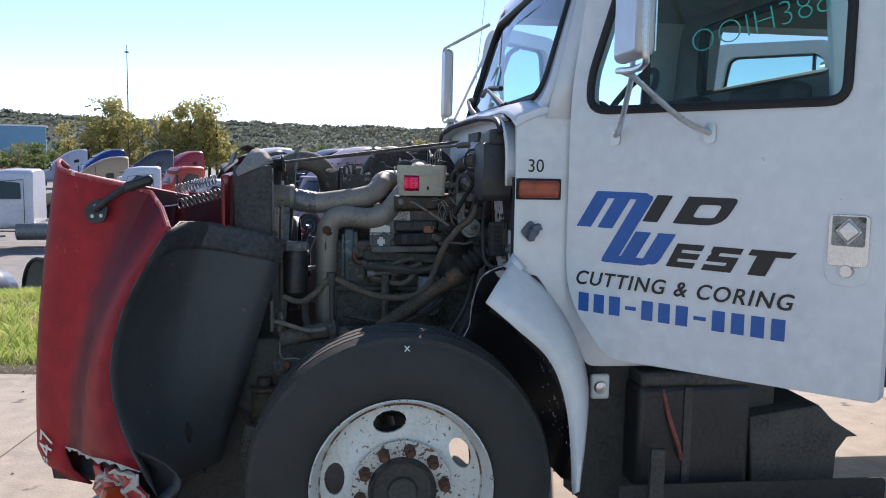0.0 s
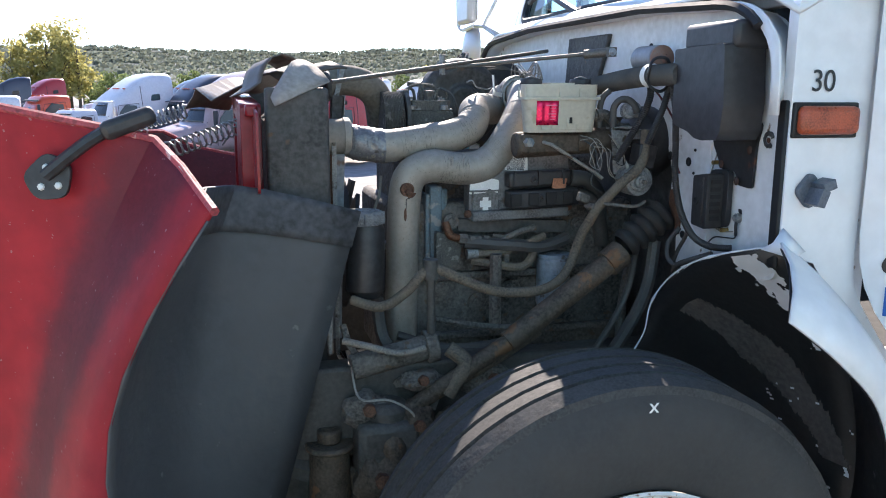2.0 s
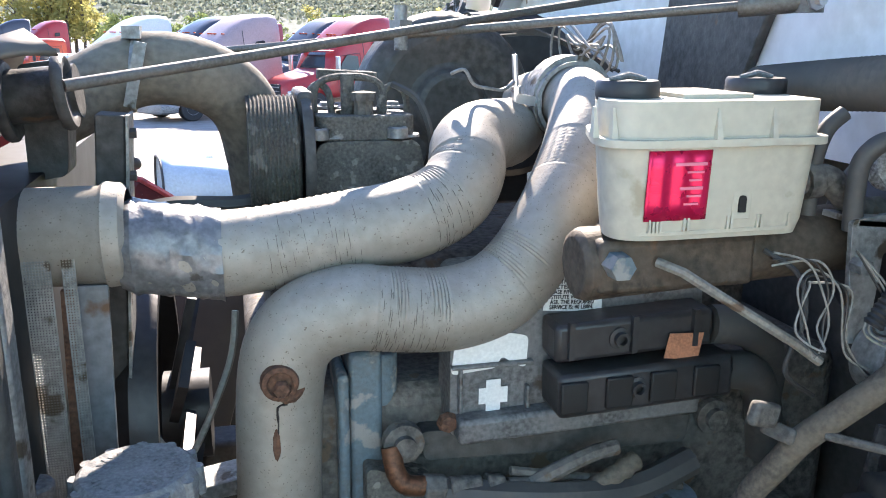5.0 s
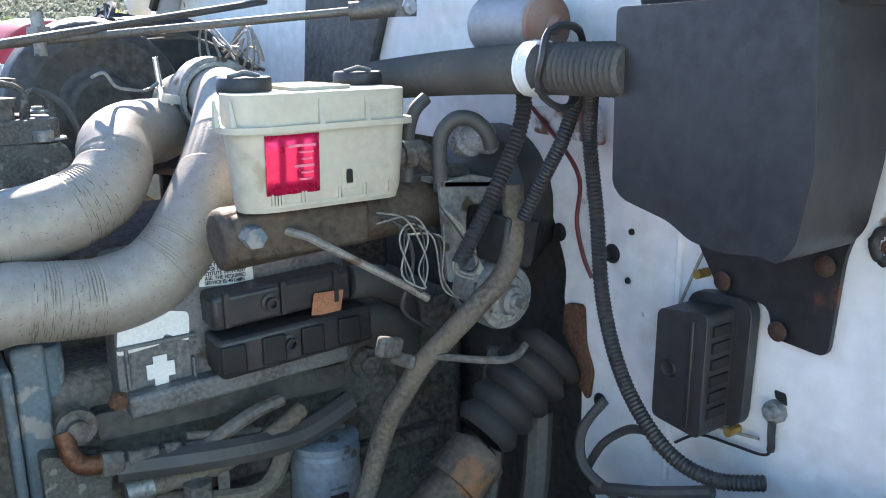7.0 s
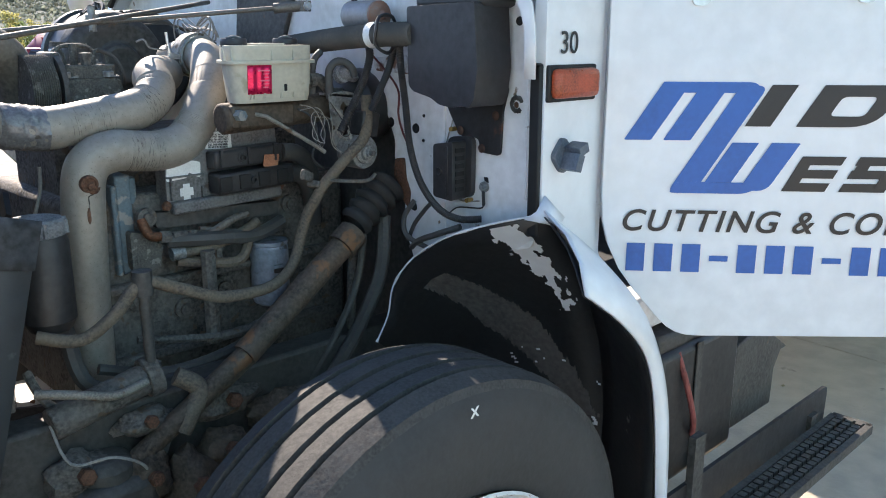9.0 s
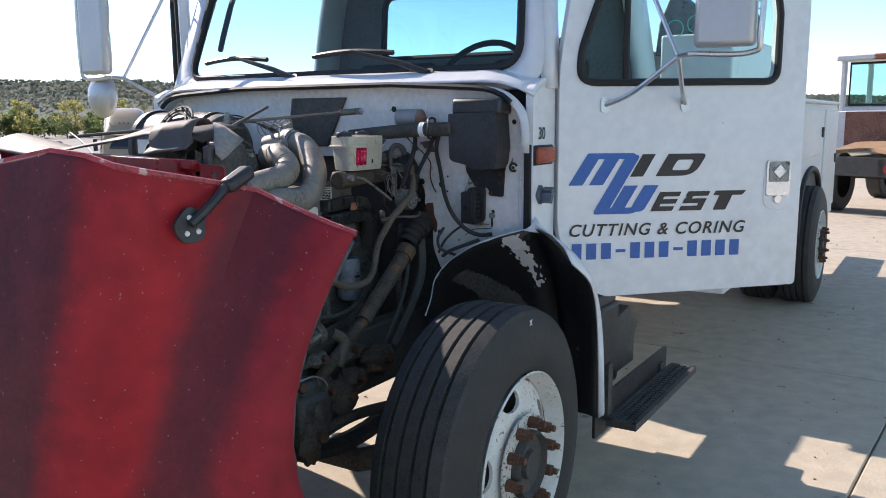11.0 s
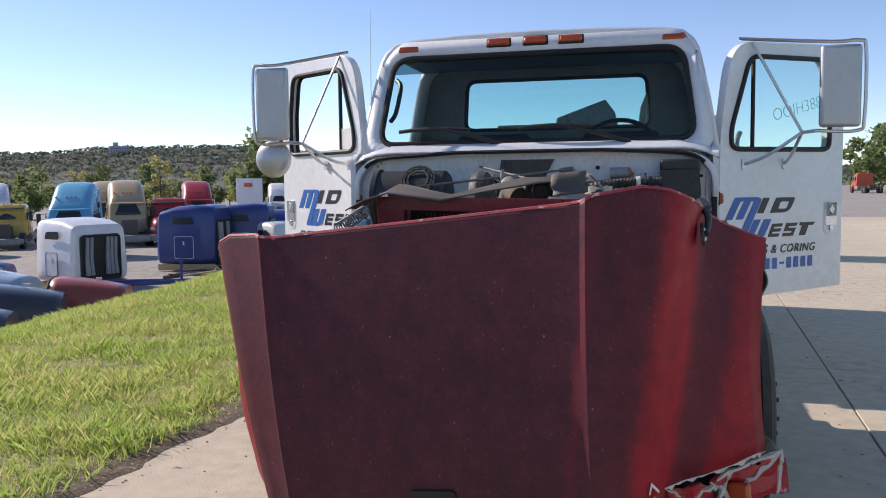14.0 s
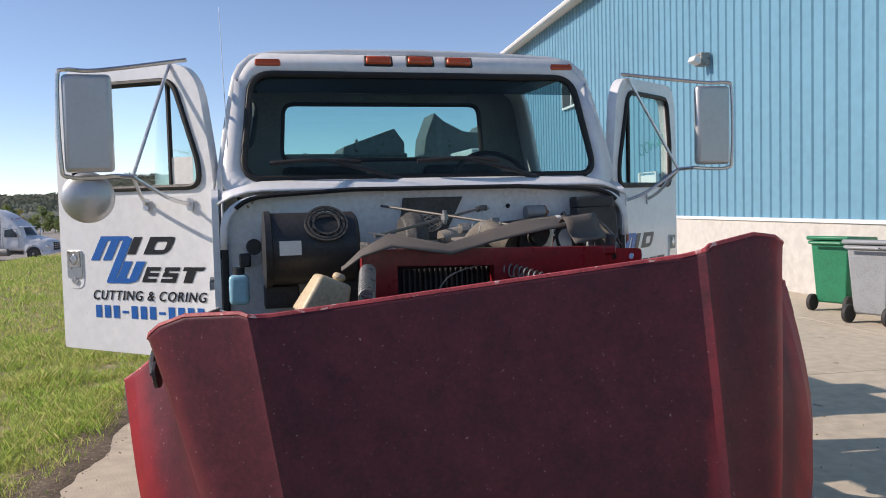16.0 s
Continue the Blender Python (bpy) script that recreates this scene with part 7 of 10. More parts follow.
corrugated("wiring_conduit", [(0.31, -0.62, 1.57), (0.35, -0.58, 1.50), (0.345, -0.60, 1.42), (0.335, -0.625, 1.33), (0.33, -0.665, 1.255), (0.33, -0.722, 1.205), (0.35, -0.765, 1.185), (0.385, -0.80, 1.185)], 0.0085, CONDUIT, truck, "black split wiring conduit", 0.0045)
corrugated("wiring_conduit", [(0.325, -0.50, 1.545), (0.325, -0.50, 1.52), (0.31, -0.50, 1.48), (0.275, -0.50, 1.42), (0.24, -0.495, 1.36)], 0.0095, CONDUIT, truck, "black split wiring conduit", 0.005)
corrugated("wiring_conduit", [(0.32, -0.60, 1.56), (0.33, -0.578, 1.538), (0.33, -0.558, 1.494), (0.325, -0.534, 1.45), (0.315, -0.515, 1.405)], 0.0085, CONDUIT, truck, "black split wiring conduit", 0.0045)
part("red_cable", MB().tube(smooth_path([(0.37, -0.43, 1.545), (0.385, -0.446, 1.52), (0.385, -0.50, 1.48), (0.385, -0.531, 1.444), (0.385, -0.529, 1.394), (0.387, -0.54, 1.355), (0.39, -0.552, 1.331)]), 0.0026, 6), mat("dull_red_cable", (0.12, 0.02, 0.02), 0.6, var=0.2), truck)
part("grey_hose", MB().tube(smooth_path([(-0.43, -0.42, 1.02), (-0.36, -0.45, 1.005), (-0.30, -0.47, 1.045), (-0.24, -0.475, 1.1), (-0.166, -0.475, 1.073), (-0.068, -0.47, 1.032), (0.05, -0.455, 1.022), (0.115, -0.44, 1.04), (0.152, -0.428, 1.075), (0.172, -0.422, 1.12), (0.185, -0.43, 1.165), (0.198, -0.445, 1.2), (0.212, -0.46, 1.236), (0.235, -0.48, 1.271), (0.262, -0.50, 1.309), (0.301, -0.50, 1.34), (0.322, -0.49, 1.375), (0.328, -0.48, 1.437)]), 0.0128, 16), HOSE_DUSTY, truck, "dusty brown-grey hose")
part("hose_clip", MB().box((0.205, -0.445, 1.235), (0.036, 0.034, 0.016), (0, 30, 20)), CASTING, truck, bevel=0.004)
part("hose_clip_tab", MB().box((0.175, -0.45, 1.262), (0.04, 0.012, 0.024), (0, 20, 20)), CASTING, truck, bevel=0.004)
cn = part("relay_canister", MB().lathe([(0, 0.058), (0.009, 0.056), (0.01, 0.05), (0.016, 0.049), (0.018, 0.042), (0.026, 0.04), (0.028, 0.036), (0.037, 0.035), (0.04, 0.028), (0.04, -0.02)], Matrix.Translation((0.308, -0.462, 1.308)) @ Matrix.Rotation(radians(90), 4, "X"), 32), GALV, truck, "dull metal canister", smooth=40)
part("canister_fitting", MB().cyl((0.308, -0.517, 1.308), (0.308, -0.53, 1.308), 0.006, n=8).tube(smooth_path([(0.31, -0.53, 1.26), (0.28, -0.53, 1.248), (0.22, -0.48, 1.25)]), 0.0045, 8), CASTING, cn)
for i in range(3):
    w_ = 0.006 * i
    part("loose_wire", MB().tube(smooth_path([(0.154, -0.465, 1.424 - w_), (0.185 + w_, -0.47, 1.415), (0.203 + w_, -0.472, 1.388), (0.212 - w_, -0.475, 1.356), (0.199, -0.478 - w_, 1.326 + w_), (0.191 - w_, -0.474, 1.353), (0.179 + w_, -0.47, 1.391), (0.195, -0.468, 1.407 - w_), (0.224 + w_, -0.47, 1.385), (0.235, -0.472, 1.327 + w_), (0.265, -0.475, 1.308 - w_)], 6), 0.0011, 6), OLD_WIRE if i != 1 else CONDUIT, truck)
for i in range(3):
    w_ = 0.005 * i
    part("loose_wire", MB().tube(smooth_path([(0.222, -0.485, 1.427), (0.249 + w_, -0.49, 1.388), (0.269, -0.492, 1.36 - w_), (0.259, -0.495, 1.349 - w_), (0.244 - w_, -0.492, 1.357), (0.261, -0.49, 1.38 + w_), (0.274 + w_, -0.488, 1.397)], 6), 0.0011, 6), OLD_WIRE if i else CONDUIT, truck)
for i in range(6):
    r = 0.075 - i * 0.005
    part("coiled_wire", MB().tube([(0.2 + 0.01 * i, 0.1 + r * 1.2 * math.cos(a * math.pi / 10), 1.585 + 0.02 * math.sin(a * math.pi / 5 + i) + r * 0.35 * math.sin(a * math.pi / 10)) for a in range(20)], 0.0022, 5, close=True), WIRE, truck, "loose coil of pale wire")
for i in range(4):
    part("looped_wire", MB().tube(smooth_path([(-0.05 + 0.01 * i, 0.2, 1.50), (0.0 + 0.02 * i, 0.21, 1.60 + 0.01 * i), (0.10, 0.22, 1.63 - 0.01 * i), (0.2, 0.2, 1.60), (0.27, 0.15 - 0.02 * i, 1.55)]), 0.003, 5), HOSE, truck)
# steering shaft with its boot, frame hoses
BOOT = mat("grimy_black_boot", (0.018, 0.017, 0.017), 0.75, var=0.3, scale=18, col2=(0.04, 0.036, 0.032), bump=0.1)
boot = []
for i in range(5):
    boot += [(0.05 - i * 0.002, i * 0.03), (0.062 - i * 0.003, i * 0.03 + 0.01), (0.06 - i * 0.003, i * 0.03 + 0.018), (0.046 - i * 0.002, i * 0.03 + 0.026)]
sd_dir = Vector((-0.66, -0.0, -0.52)).normalized()
rot = sd_dir.to_track_quat("Z", "Y").to_matrix().to_4x4()
part("steering_boot", MB().lathe(boot, Matrix.Translation((0.385, -0.49, 1.225)) @ rot @ Matrix.Diagonal((0.84, 0.84, 0.95, 1)), 28), BOOT, truck, "ribbed rubber steering boot", smooth=60)
part("steering_shaft", MB().cyl((0.27, -0.50, 1.125), (-0.05, -0.52, 0.91), 0.029, n=16).cyl((0.265, -0.50, 1.122), (0.225, -0.503, 1.095), 0.037, n=16).cyl((-0.05, -0.52, 0.91), (-0.30, -0.52, 0.76), 0.022, n=12), SHAFT, truck, "rusty brown steering shaft")
part("steering_gear", MB().box((-0.36, -0.5, 0.66), (0.16, 0.14, 0.16)).cyl((-0.36, -0.5, 0.58), (-0.36, -0.5, 0.78), 0.055), BLACK_MET, truck, bevel=0.02)
part("oil_filter", MB().lathe([(0, -0.078), (0.03, -0.077), (0.042, -0.07), (0.047, -0.055), (0.047, 0.07), (0.044, 0.075), (0.046, 0.078), (0.046, 0.086), (0.03, 0.088), (0, 0.088)], Matrix.Translation((0.165, -0.29, 1.0)), 32), mat("pale_blue_filter", (0.24, 0.28, 0.33), 0.4, var=0.2, scale=10, spots=(0.1, 0.09, 0.08), spot_at=0.6), eng, "pale blue oil filter", smooth=30)
for z_, h_ in ((1.032, 0.004), (1.018, 0.014), (1.004, 0.004), (0.985, 0.006)):
    part("filter_print", MB().tube([(0.165 + 0.0474 * math.sin(a * 0.07 - 0.35), -0.29 - 0.0474 * math.cos(a * 0.07 - 0.35), z_) for a in range(8)], h_ * 0.5, 4), LABEL_INK if h_ > 0.01 else BLUE_CAST, eng)
fl = part("fluid_filler", MB().lathe([(0.04, -0.22), (0.05, -0.20), (0.05, -0.045), (0.044, -0.03), (0.044, -0.02)], Matrix.Translation((-0.385, -0.37, 1.235)), 24), BLACK, truck, "black steering fluid reservoir with grey cap", smooth=25)
fcap = part("filler_cap", MB().lathe([(0.046, -0.03), (0.0515, -0.028), (0.053, -0.006), (0.05, 0.001), (0.046, 0.004), (0.040, 0.003), (0.02, 0.005), (0, 0.0055)], Matrix.Translation((-0.39, -0.37, 1.232)), 48), CAP_GREY, fl, "chalky grey filler cap with moulded lettering", smooth=40)
for a in range(12):
    part("cap_grip", MB().cyl((-0.39 + 0.052 * math.cos(a * 0.5236), -0.37 + 0.052 * math.sin(a * 0.5236), 1.206), (-0.39 + 0.0505 * math.cos(a * 0.5236), -0.37 + 0.0505 * math.sin(a * 0.5236), 1.2325), 0.006, n=8), CAP_GREY, fcap)
ring_ = MB()
for a in range(30):
    if a % 8 in (6,):
        continue
    b_ = a * 2 * math.pi / 30
    ring_.box((-0.39 + 0.034 * math.cos(b_), -0.37 + 0.034 * math.sin(b_), 1.2354), (0.006 if a % 3 else 0.009, 0.0025 + 0.001 * (a % 2), 0.0018), (0, 0, math.degrees(b_) + (15 if a % 2 else -10)))
for a in range(11):
    b_ = a * 2 * math.pi / 11
    ring_.box((-0.39 + 0.019 * math.cos(b_), -0.37 + 0.019 * math.sin(b_), 1.2368), (0.005, 0.0025, 0.0018), (0, 0, math.degrees(b_) + (20 if a % 2 else -30)))
part("moulded_ring", ring_, CAP_GREY, fcap, smooth=0)
part("small_filler_cap", MB().lathe([(0.016, -0.02), (0.018, -0.016), (0.0185, -0.002), (0.016, 0.001), (0.008, 0.0015), (0, 0.001)], Matrix.Translation((-0.488, -0.31, 1.2)), 24), CAP_GREY, fl, smooth=40)
part("braided_hose", MB().tube(smooth_path([(-0.22, -0.5, 0.79), (-0.16, -0.5, 0.82), (-0.08, -0.5, 0.86), (0.0, -0.49, 0.90), (0.05, -0.47, 0.92)]), 0.016, 12), HOSE_DUSTY, truck, "dusty braided hose with fittings")
part("hose_elbow", MB().tube([(-0.19, -0.5, 0.805), (-0.235, -0.5, 0.785), (-0.25, -0.5, 0.75)], 0.02, 8), GALV, truck)
part("power_cylinder", MB().cyl((-0.44, -0.47, 0.86), (-0.22, -0.46, 0.9), 0.032, n=16).cyl((-0.25, -0.46, 0.895), (-0.22, -0.46, 0.9), 0.042, n=16), CASTING, truck, "grimy metal cylinder", bevel=0.003)
part("link_post", MB().cyl((-0.235, -0.47, 0.9), (-0.24, -0.475, 1.1), 0.011, n=10).cyl((-0.24, -0.475, 1.075), (-0.24, -0.475, 1.125), 0.02, n=10).cyl((-0.235, -0.47, 0.9), (-0.235, -0.47, 0.93), 0.02, n=6), BLACK_MET, truck)
random.seed(3)
LINES = [
    [(-0.2, -0.33, 0.93), (0.0, -0.36, 0.90), (0.12, -0.37, 0.93), (0.22, -0.35, 1.0)],
    [(-0.3, -0.36, 0.90), (-0.15, -0.38, 0.86), (0.05, -0.37, 0.88), (0.2, -0.36, 0.98)],
    [(-0.35, -0.34, 1.0), (-0.33, -0.38, 0.88), (-0.2, -0.4, 0.85), (0.1, -0.4, 0.84)],
    [(-0.1, -0.3, 1.13), (0.02, -0.32, 1.12), (0.12, -0.31, 1.11), (0.2, -0.3, 1.13)],
    [(-0.08, -0.3, 1.08), (0.05, -0.33, 1.06), (0.1, -0.31, 1.1)],
    [(-0.02, -0.33, 0.88), (-0.02, -0.33, 1.1)],
    [(0.34, -0.45, 1.15), (0.30, -0.47, 1.0), (0.22, -0.47, 0.86), (0.12, -0.46, 0.74)],
    [(0.36, -0.50, 1.15), (0.33, -0.52, 1.02), (0.27, -0.50, 0.88), (0.19, -0.48, 0.76)],
    [(0.37, -0.40, 1.2), (0.32, -0.42, 1.0), (0.3, -0.44, 0.85)],
    [(-0.45, -0.4, 0.95), (-0.42, -0.44, 0.88), (-0.3, -0.44, 0.82), (-0.1, -0.42, 0.8)],
]
for i, pts in enumerate(LINES):
    part("engine_hose", MB().tube(smooth_path([Vector(p) for p in pts]), random.choice((0.009, 0.012, 0.017)), 8), random.choice((HOSE, CASTING, HOSE_DUSTY, HOSE)), eng)
# pipework along the block below the control module
cu = part("copper_elbow", MB().tube(smooth_path([(-0.15, -0.29, 1.185), (-0.146, -0.30, 1.16), (-0.135, -0.305, 1.147), (-0.11, -0.305, 1.143)]), 0.011, 10), mat("tarnished_copper", (0.17, 0.075, 0.04), 0.55, 0.5, var=0.3, scale=20), eng, "tarnished copper elbow pipe")
for x0, x1, r_, z_ in ((-0.118, -0.095, 0.015, 1.142), (-0.09, -0.055, 0.012, 1.138), (-0.05, -0.03, 0.017, 1.132), (-0.025, 0.01, 0.012, 1.128)):
    part("line_fitting", MB().cyl((x0, -0.305, z_), (x1, -0.305, z_ - 0.003), r_, n=6 if r_ > 0.013 else 12), CASTING, eng, bevel=0.002)
part("fuel_line", MB().tube(smooth_path([(0.0, -0.305, 1.128), (0.03, -0.31, 1.145), (0.07, -0.31, 1.16), (0.10, -0.31, 1.165)]), 0.009, 8), CASTING, eng)
part("thin_rod", MB().cyl((-0.02, -0.30, 1.146), (0.19, -0.30, 1.098), 0.005, n=8), CASTING, eng)
part("wrapped_hose", MB().tube(smooth_path([(-0.085, -0.305, 1.098), (-0.02, -0.312, 1.10), (0.03, -0.315, 1.108), (0.09, -0.31, 1.125), (0.13, -0.30, 1.14)]), [0.0125 if k % 2 else 0.0105 for k in range(25)], 10), HOSE_DUSTY, eng, "dusty wrapped hose")
part("hose_ferrule", MB().cyl((-0.095, -0.305, 1.098), (-0.065, -0.306, 1.099), 0.015, n=12), GALV, eng)
part("hanger_strap", MB().box((0.014, -0.32, 1.09), (0.014, 0.004, 0.085)), CASTING, eng)
part("pump_block", MB().plate(rounded([(-0.175, 1.16), (-0.10, 1.135), (-0.11, 1.07), (-0.14, 1.06), (-0.175, 1.07)], 0.01), (), 0.06, frame_m((0, -0.285, 0), (1, 0, 0), (0, 0, 1))), DUSTY_CAST, eng, bevel=0.006)
part("block_boss", MB().lathe([(0.022, 0), (0.022, 0.014), (0.012, 0.016), (0.012, 0.024), (0, 0.024)], frame_m((-0.135, -0.275, 1.185), (1, 0, 0), (0, 0, 1)), 14), CASTING, eng)
for x_, z_, r_ in ((0.05, 0.98, 0.03), (-0.05, 0.95, 0.025), (-0.16, 1.0, 0.028), (0.25, 1.16, 0.022)):
    part("block_plug", MB().lathe([(r_, 0), (r_, 0.01), (r_ * 0.6, 0.012), (r_ * 0.6, 0.02), (0, 0.02)], frame_m((x_, -0.252, z_), (1, 0, 0), (0, 0, 1)), 12), CASTING, eng)
for z_ in (0.86, 1.03):
    part("block_ledge", MB().box((0.06, -0.262, z_), (0.62, 0.03, 0.02)), CASTING, eng, bevel=0.006)
# steering linkage and castings low in the bay
random.seed(21)
part("drag_link", MB().tube(smooth_path([(-0.34, -0.56, 0.60), (-0.2, -0.58, 0.62), (0.0, -0.6, 0.60), (0.1, -0.62, 0.58)]), 0.02, 10), SHAFT, truck)
part("pitman_arm", MB().tube(smooth_path([(-0.36, -0.52, 0.72), (-0.35, -0.56, 0.66), (-0.34, -0.56, 0.58)]), [0.035] * 6 + [0.028] * 7, 10), SHAFT, truck)
for q, (c, r, st_) in enumerate((((-0.41, -0.50, 0.76), 0.06, (1.3, 0.8, 0.8)), ((-0.29, -0.53, 0.72), 0.055, (1.0, 0.8, 1.2)), ((-0.20, -0.53, 0.67), 0.07, (0.9, 0.8, 1.3)), ((-0.27, -0.49, 0.82), 0.05, (1.5, 0.8, 0.6)), ((-0.11, -0.51, 0.71), 0.06, (1.2, 0.8, 0.9)), ((-0.39, -0.55, 0.6), 0.07, (1.0, 0.8, 1.3)), ((-0.08, -0.47, 0.80), 0.06, (1.6, 0.8, 0.7)), ((0.06, -0.5, 0.74), 0.07, (1.6, 0.8, 0.9)))):
    lk = part("link_casting", lump(c, r, st_, 3.7 * q + 1), SHAFT if q % 3 else CASTING, truck, "grimy brown forged casting", smooth=50)
    part("casting_nut", MB().cyl((c[0], c[1] - r * 0.6, c[2] + r * 0.2), (c[0], c[1] - r * 0.95, c[2] + r * 0.25), r * 0.28, n=6), RUST, lk, bevel=0.002)
for q, pts in enumerate(([(-0.46, -0.47, 0.93), (-0.40, -0.5, 0.92), (-0.33, -0.51, 0.9), (-0.26, -0.5, 0.905)], [(-0.2, -0.5, 0.9), (-0.16, -0.52, 0.865), (-0.19, -0.53, 0.82), (-0.21, -0.53, 0.79)])):
    part("steel_line", MB().tube(smooth_path(pts), (0.009, 0.02)[q], 10), (DUSTY_LINE, HOSE_DUSTY)[q], truck, "bent line low in the engine bay")
part("brake_hose", MB().tube(smooth_path([(-0.44, -0.47, 0.86), (-0.43, -0.53, 0.80), (-0.36, -0.56, 0.80), (-0.3, -0.56, 0.75), (-0.33, -0.55, 0.68)]), 0.003, 6), WIRE, truck)
part("fan_cable", MB().tube(smooth_path([(-0.42, -0.15, 1.22), (-0.40, -0.16, 1.17), (-0.37, -0.17, 1.135), (-0.35, -0.17, 1.15), (-0.31, -0.16, 1.24), (-0.30, -0.15, 1.3)]), 0.004, 6), WIRE, truck)
part("stay_bracket", MB().plate([(-0.38, 1.105), (-0.29, 1.12), (-0.29, 1.10), (-0.37, 1.09)], (), 0.05, frame_m((0, -0.2, 0), (1, 0, 0), (0, 0, 1))), GALV, truck, bevel=0.003)
# passenger side of the bay
ac = part("air_cleaner", MB().lathe([(0, -0.2), (0.14, -0.195), (0.155, -0.18), (0.155, 0.17), (0.165, 0.175), (0.165, 0.2), (0.10, 0.21), (0, 0.21)], Matrix.Translation((0.22, 0.62, 1.49)) @ Matrix.Rotation(radians(-90), 4, "X"), 40), BLACK, truck, "large black air cleaner drum", smooth=30)
rg_ = MB()
for r in (0.055, 0.075, 0.088):
    rg_.lathe([(r - 0.005, 0), (r - 0.004, 0.008), (r + 0.004, 0.008), (r + 0.005, 0)], Matrix.Translation((0.105, 0.565, 1.595)) @ Matrix.Rotation(radians(-52), 4, "Y"), 32)
for i in range(12):
    a = i * math.pi / 6
    rg_.box(Matrix.Translation((0.105, 0.565, 1.595)) @ Matrix.Rotation(radians(-52), 4, "Y") @ Vector((0.07 * math.cos(a), 0.07 * math.sin(a), 0.004)), (0.006, 0.006, 0.03))
part("intake_grille", rg_, BLACK_MET, ac, "round intake grille ring")
part("drum_label", MB().plate([(-0.045, -0.03), (0.045, -0.03), (0.045, 0.03), (-0.045, 0.03)], (), 0.001, Matrix.Translation((0.0635, 0.72, 1.5)) @ Matrix.Rotation(radians(-90), 4, "Z") @ Matrix.Rotation(radians(90), 4, "X")), LABEL_WHITE, ac)
ih = part("intake_hose", MB().tube(smooth_path([(-0.50, -0.05, 1.51), (-0.46, -0.02, 1.53), (-0.41, 0.0, 1.555), (-0.36, 0.0, 1.56), (-0.31, 0.01, 1.545), (-0.275, 0.03, 1.51), (-0.26, 0.05, 1.45), (-0.25, 0.06, 1.36)]), 0.043, 20), HOSE_TAN, truck, "arched fat radiator hose with strap clamp")
part("strap_clamp", MB().tube([Vector((-0.40 + 0.005 * math.cos(a * math.pi / 12), 0.0445 * math.sin(a * math.pi / 12), 1.556 + 0.0445 * math.cos(a * math.pi / 12))) for a in range(24)], 0.004, 6, close=True).box((-0.398, -0.02, 1.602), (0.02, 0.03, 0.014)).box((-0.396, -0.046, 1.555), (0.013, 0.003, 0.075), (0, 14, 0)), GALV, ih)
for x, z, r in ((-0.508, 1.535, 0.041), (-0.447, 1.546, 0.037)):
    part("hose_flange", MB().lathe([(0.0, -0.004), (r * 0.8, -0.004), (r - 0.002, -0.005), (r, -0.002), (r, 0.003), (r - 0.003, 0.006), (r * 0.7, 0.005), (r * 0.6, 0.001), (0, 0.001)], Matrix.Translation((x, -0.15 if x < -0.48 else -0.186, z)) @ Matrix.Rotation(radians(84), 4, "Y"), 40), BLACK_MET, ih, smooth=50)
part("flange_neck", MB().cyl((-0.54, -0.15, 1.535), (-0.44, -0.15, 1.545), 0.027, n=24), BLACK_MET, ih, smooth=50)
part("flange_block", MB().plate(rounded([(-0.50, 1.45), (-0.462, 1.455), (-0.455, 1.53), (-0.46, 1.575), (-0.5, 1.57)], 0.008), (), 0.05, frame_m((0, -0.13, 0), (1, 0, 0), (0, 0, 1))), BLACK_MET, ih, bevel=0.004)
wb = part("washer_bottle", MB().box((0.27, 0.93, 1.32), (0.09, 0.085, 0.13)), WASH, truck, "translucent bottle of blue washer fluid", bevel=0.02, seg=3)
part("bottle_cap", MB().cyl((0.27, 0.93, 1.385), (0.27, 0.93, 1.415), 0.025), BLACK, wb)
part("coolant_jug", MB().box((-0.05, 0.595, 1.295), (0.16, 0.2, 0.17), (24, 0, 10), 0.7).cyl((-0.05, 0.545, 1.365), (-0.05, 0.532, 1.395), 0.028, n=16), mat("yellowed_plastic", (0.62, 0.5, 0.33), 0.45, var=0.15, scale=8), truck, "cream plastic expansion tank", bevel=0.03, seg=3)
part("blower_motor", MB().cyl((0.33, 0.86, 1.5), (0.30, 0.86, 1.5), 0.035), BLACK, truck, bevel=0.004)
part("blower_housing", MB().box((0.36, 0.9, 1.44), (0.05, 0.05, 0.06)), BLACK, truck, bevel=0.008)
part("blower_duct", MB().box((0.3, 0.75, 1.28), (0.1, 0.15, 0.1)), BLACK, truck, bevel=0.008)
part("antenna", MB().cyl((0.52, CY + 0.93, 1.74), (0.60, CY + 0.95, 2.6), 0.003, 0.0012, 6), STEEL, truck, "thin whip antenna")

# -- service body behind the cab
sb = part("service_body", MB().plate([(2.4, 0.62), (4.85, 0.62), (4.9, 0.9), (5.1, 1.1), (5.5, 1.17), (5.9, 1.1), (6.1, 0.9), (6.15, 0.62), (7.2, 0.62), (7.2, 1.72), (2.4, 1.72)], (), 0.5, frame_m((0, -1.2, 0), (1, 0, 0), (0, 0, 1)))
          .plate([(2.4, 0.62), (4.85, 0.62), (4.9, 0.9), (5.1, 1.1), (5.5, 1.17), (5.9, 1.1), (6.1, 0.9), (6.15, 0.62), (7.2, 0.62), (7.2, 1.72), (2.4, 1.72)], (), 0.5, frame_m((0, 0.74, 0), (1, 0, 0), (0, 0, 1))).box((4.8, 0, 0.95), (4.8, 2.0, 0.08)), WHITE, truck, "white utility service body", bevel=0.01)
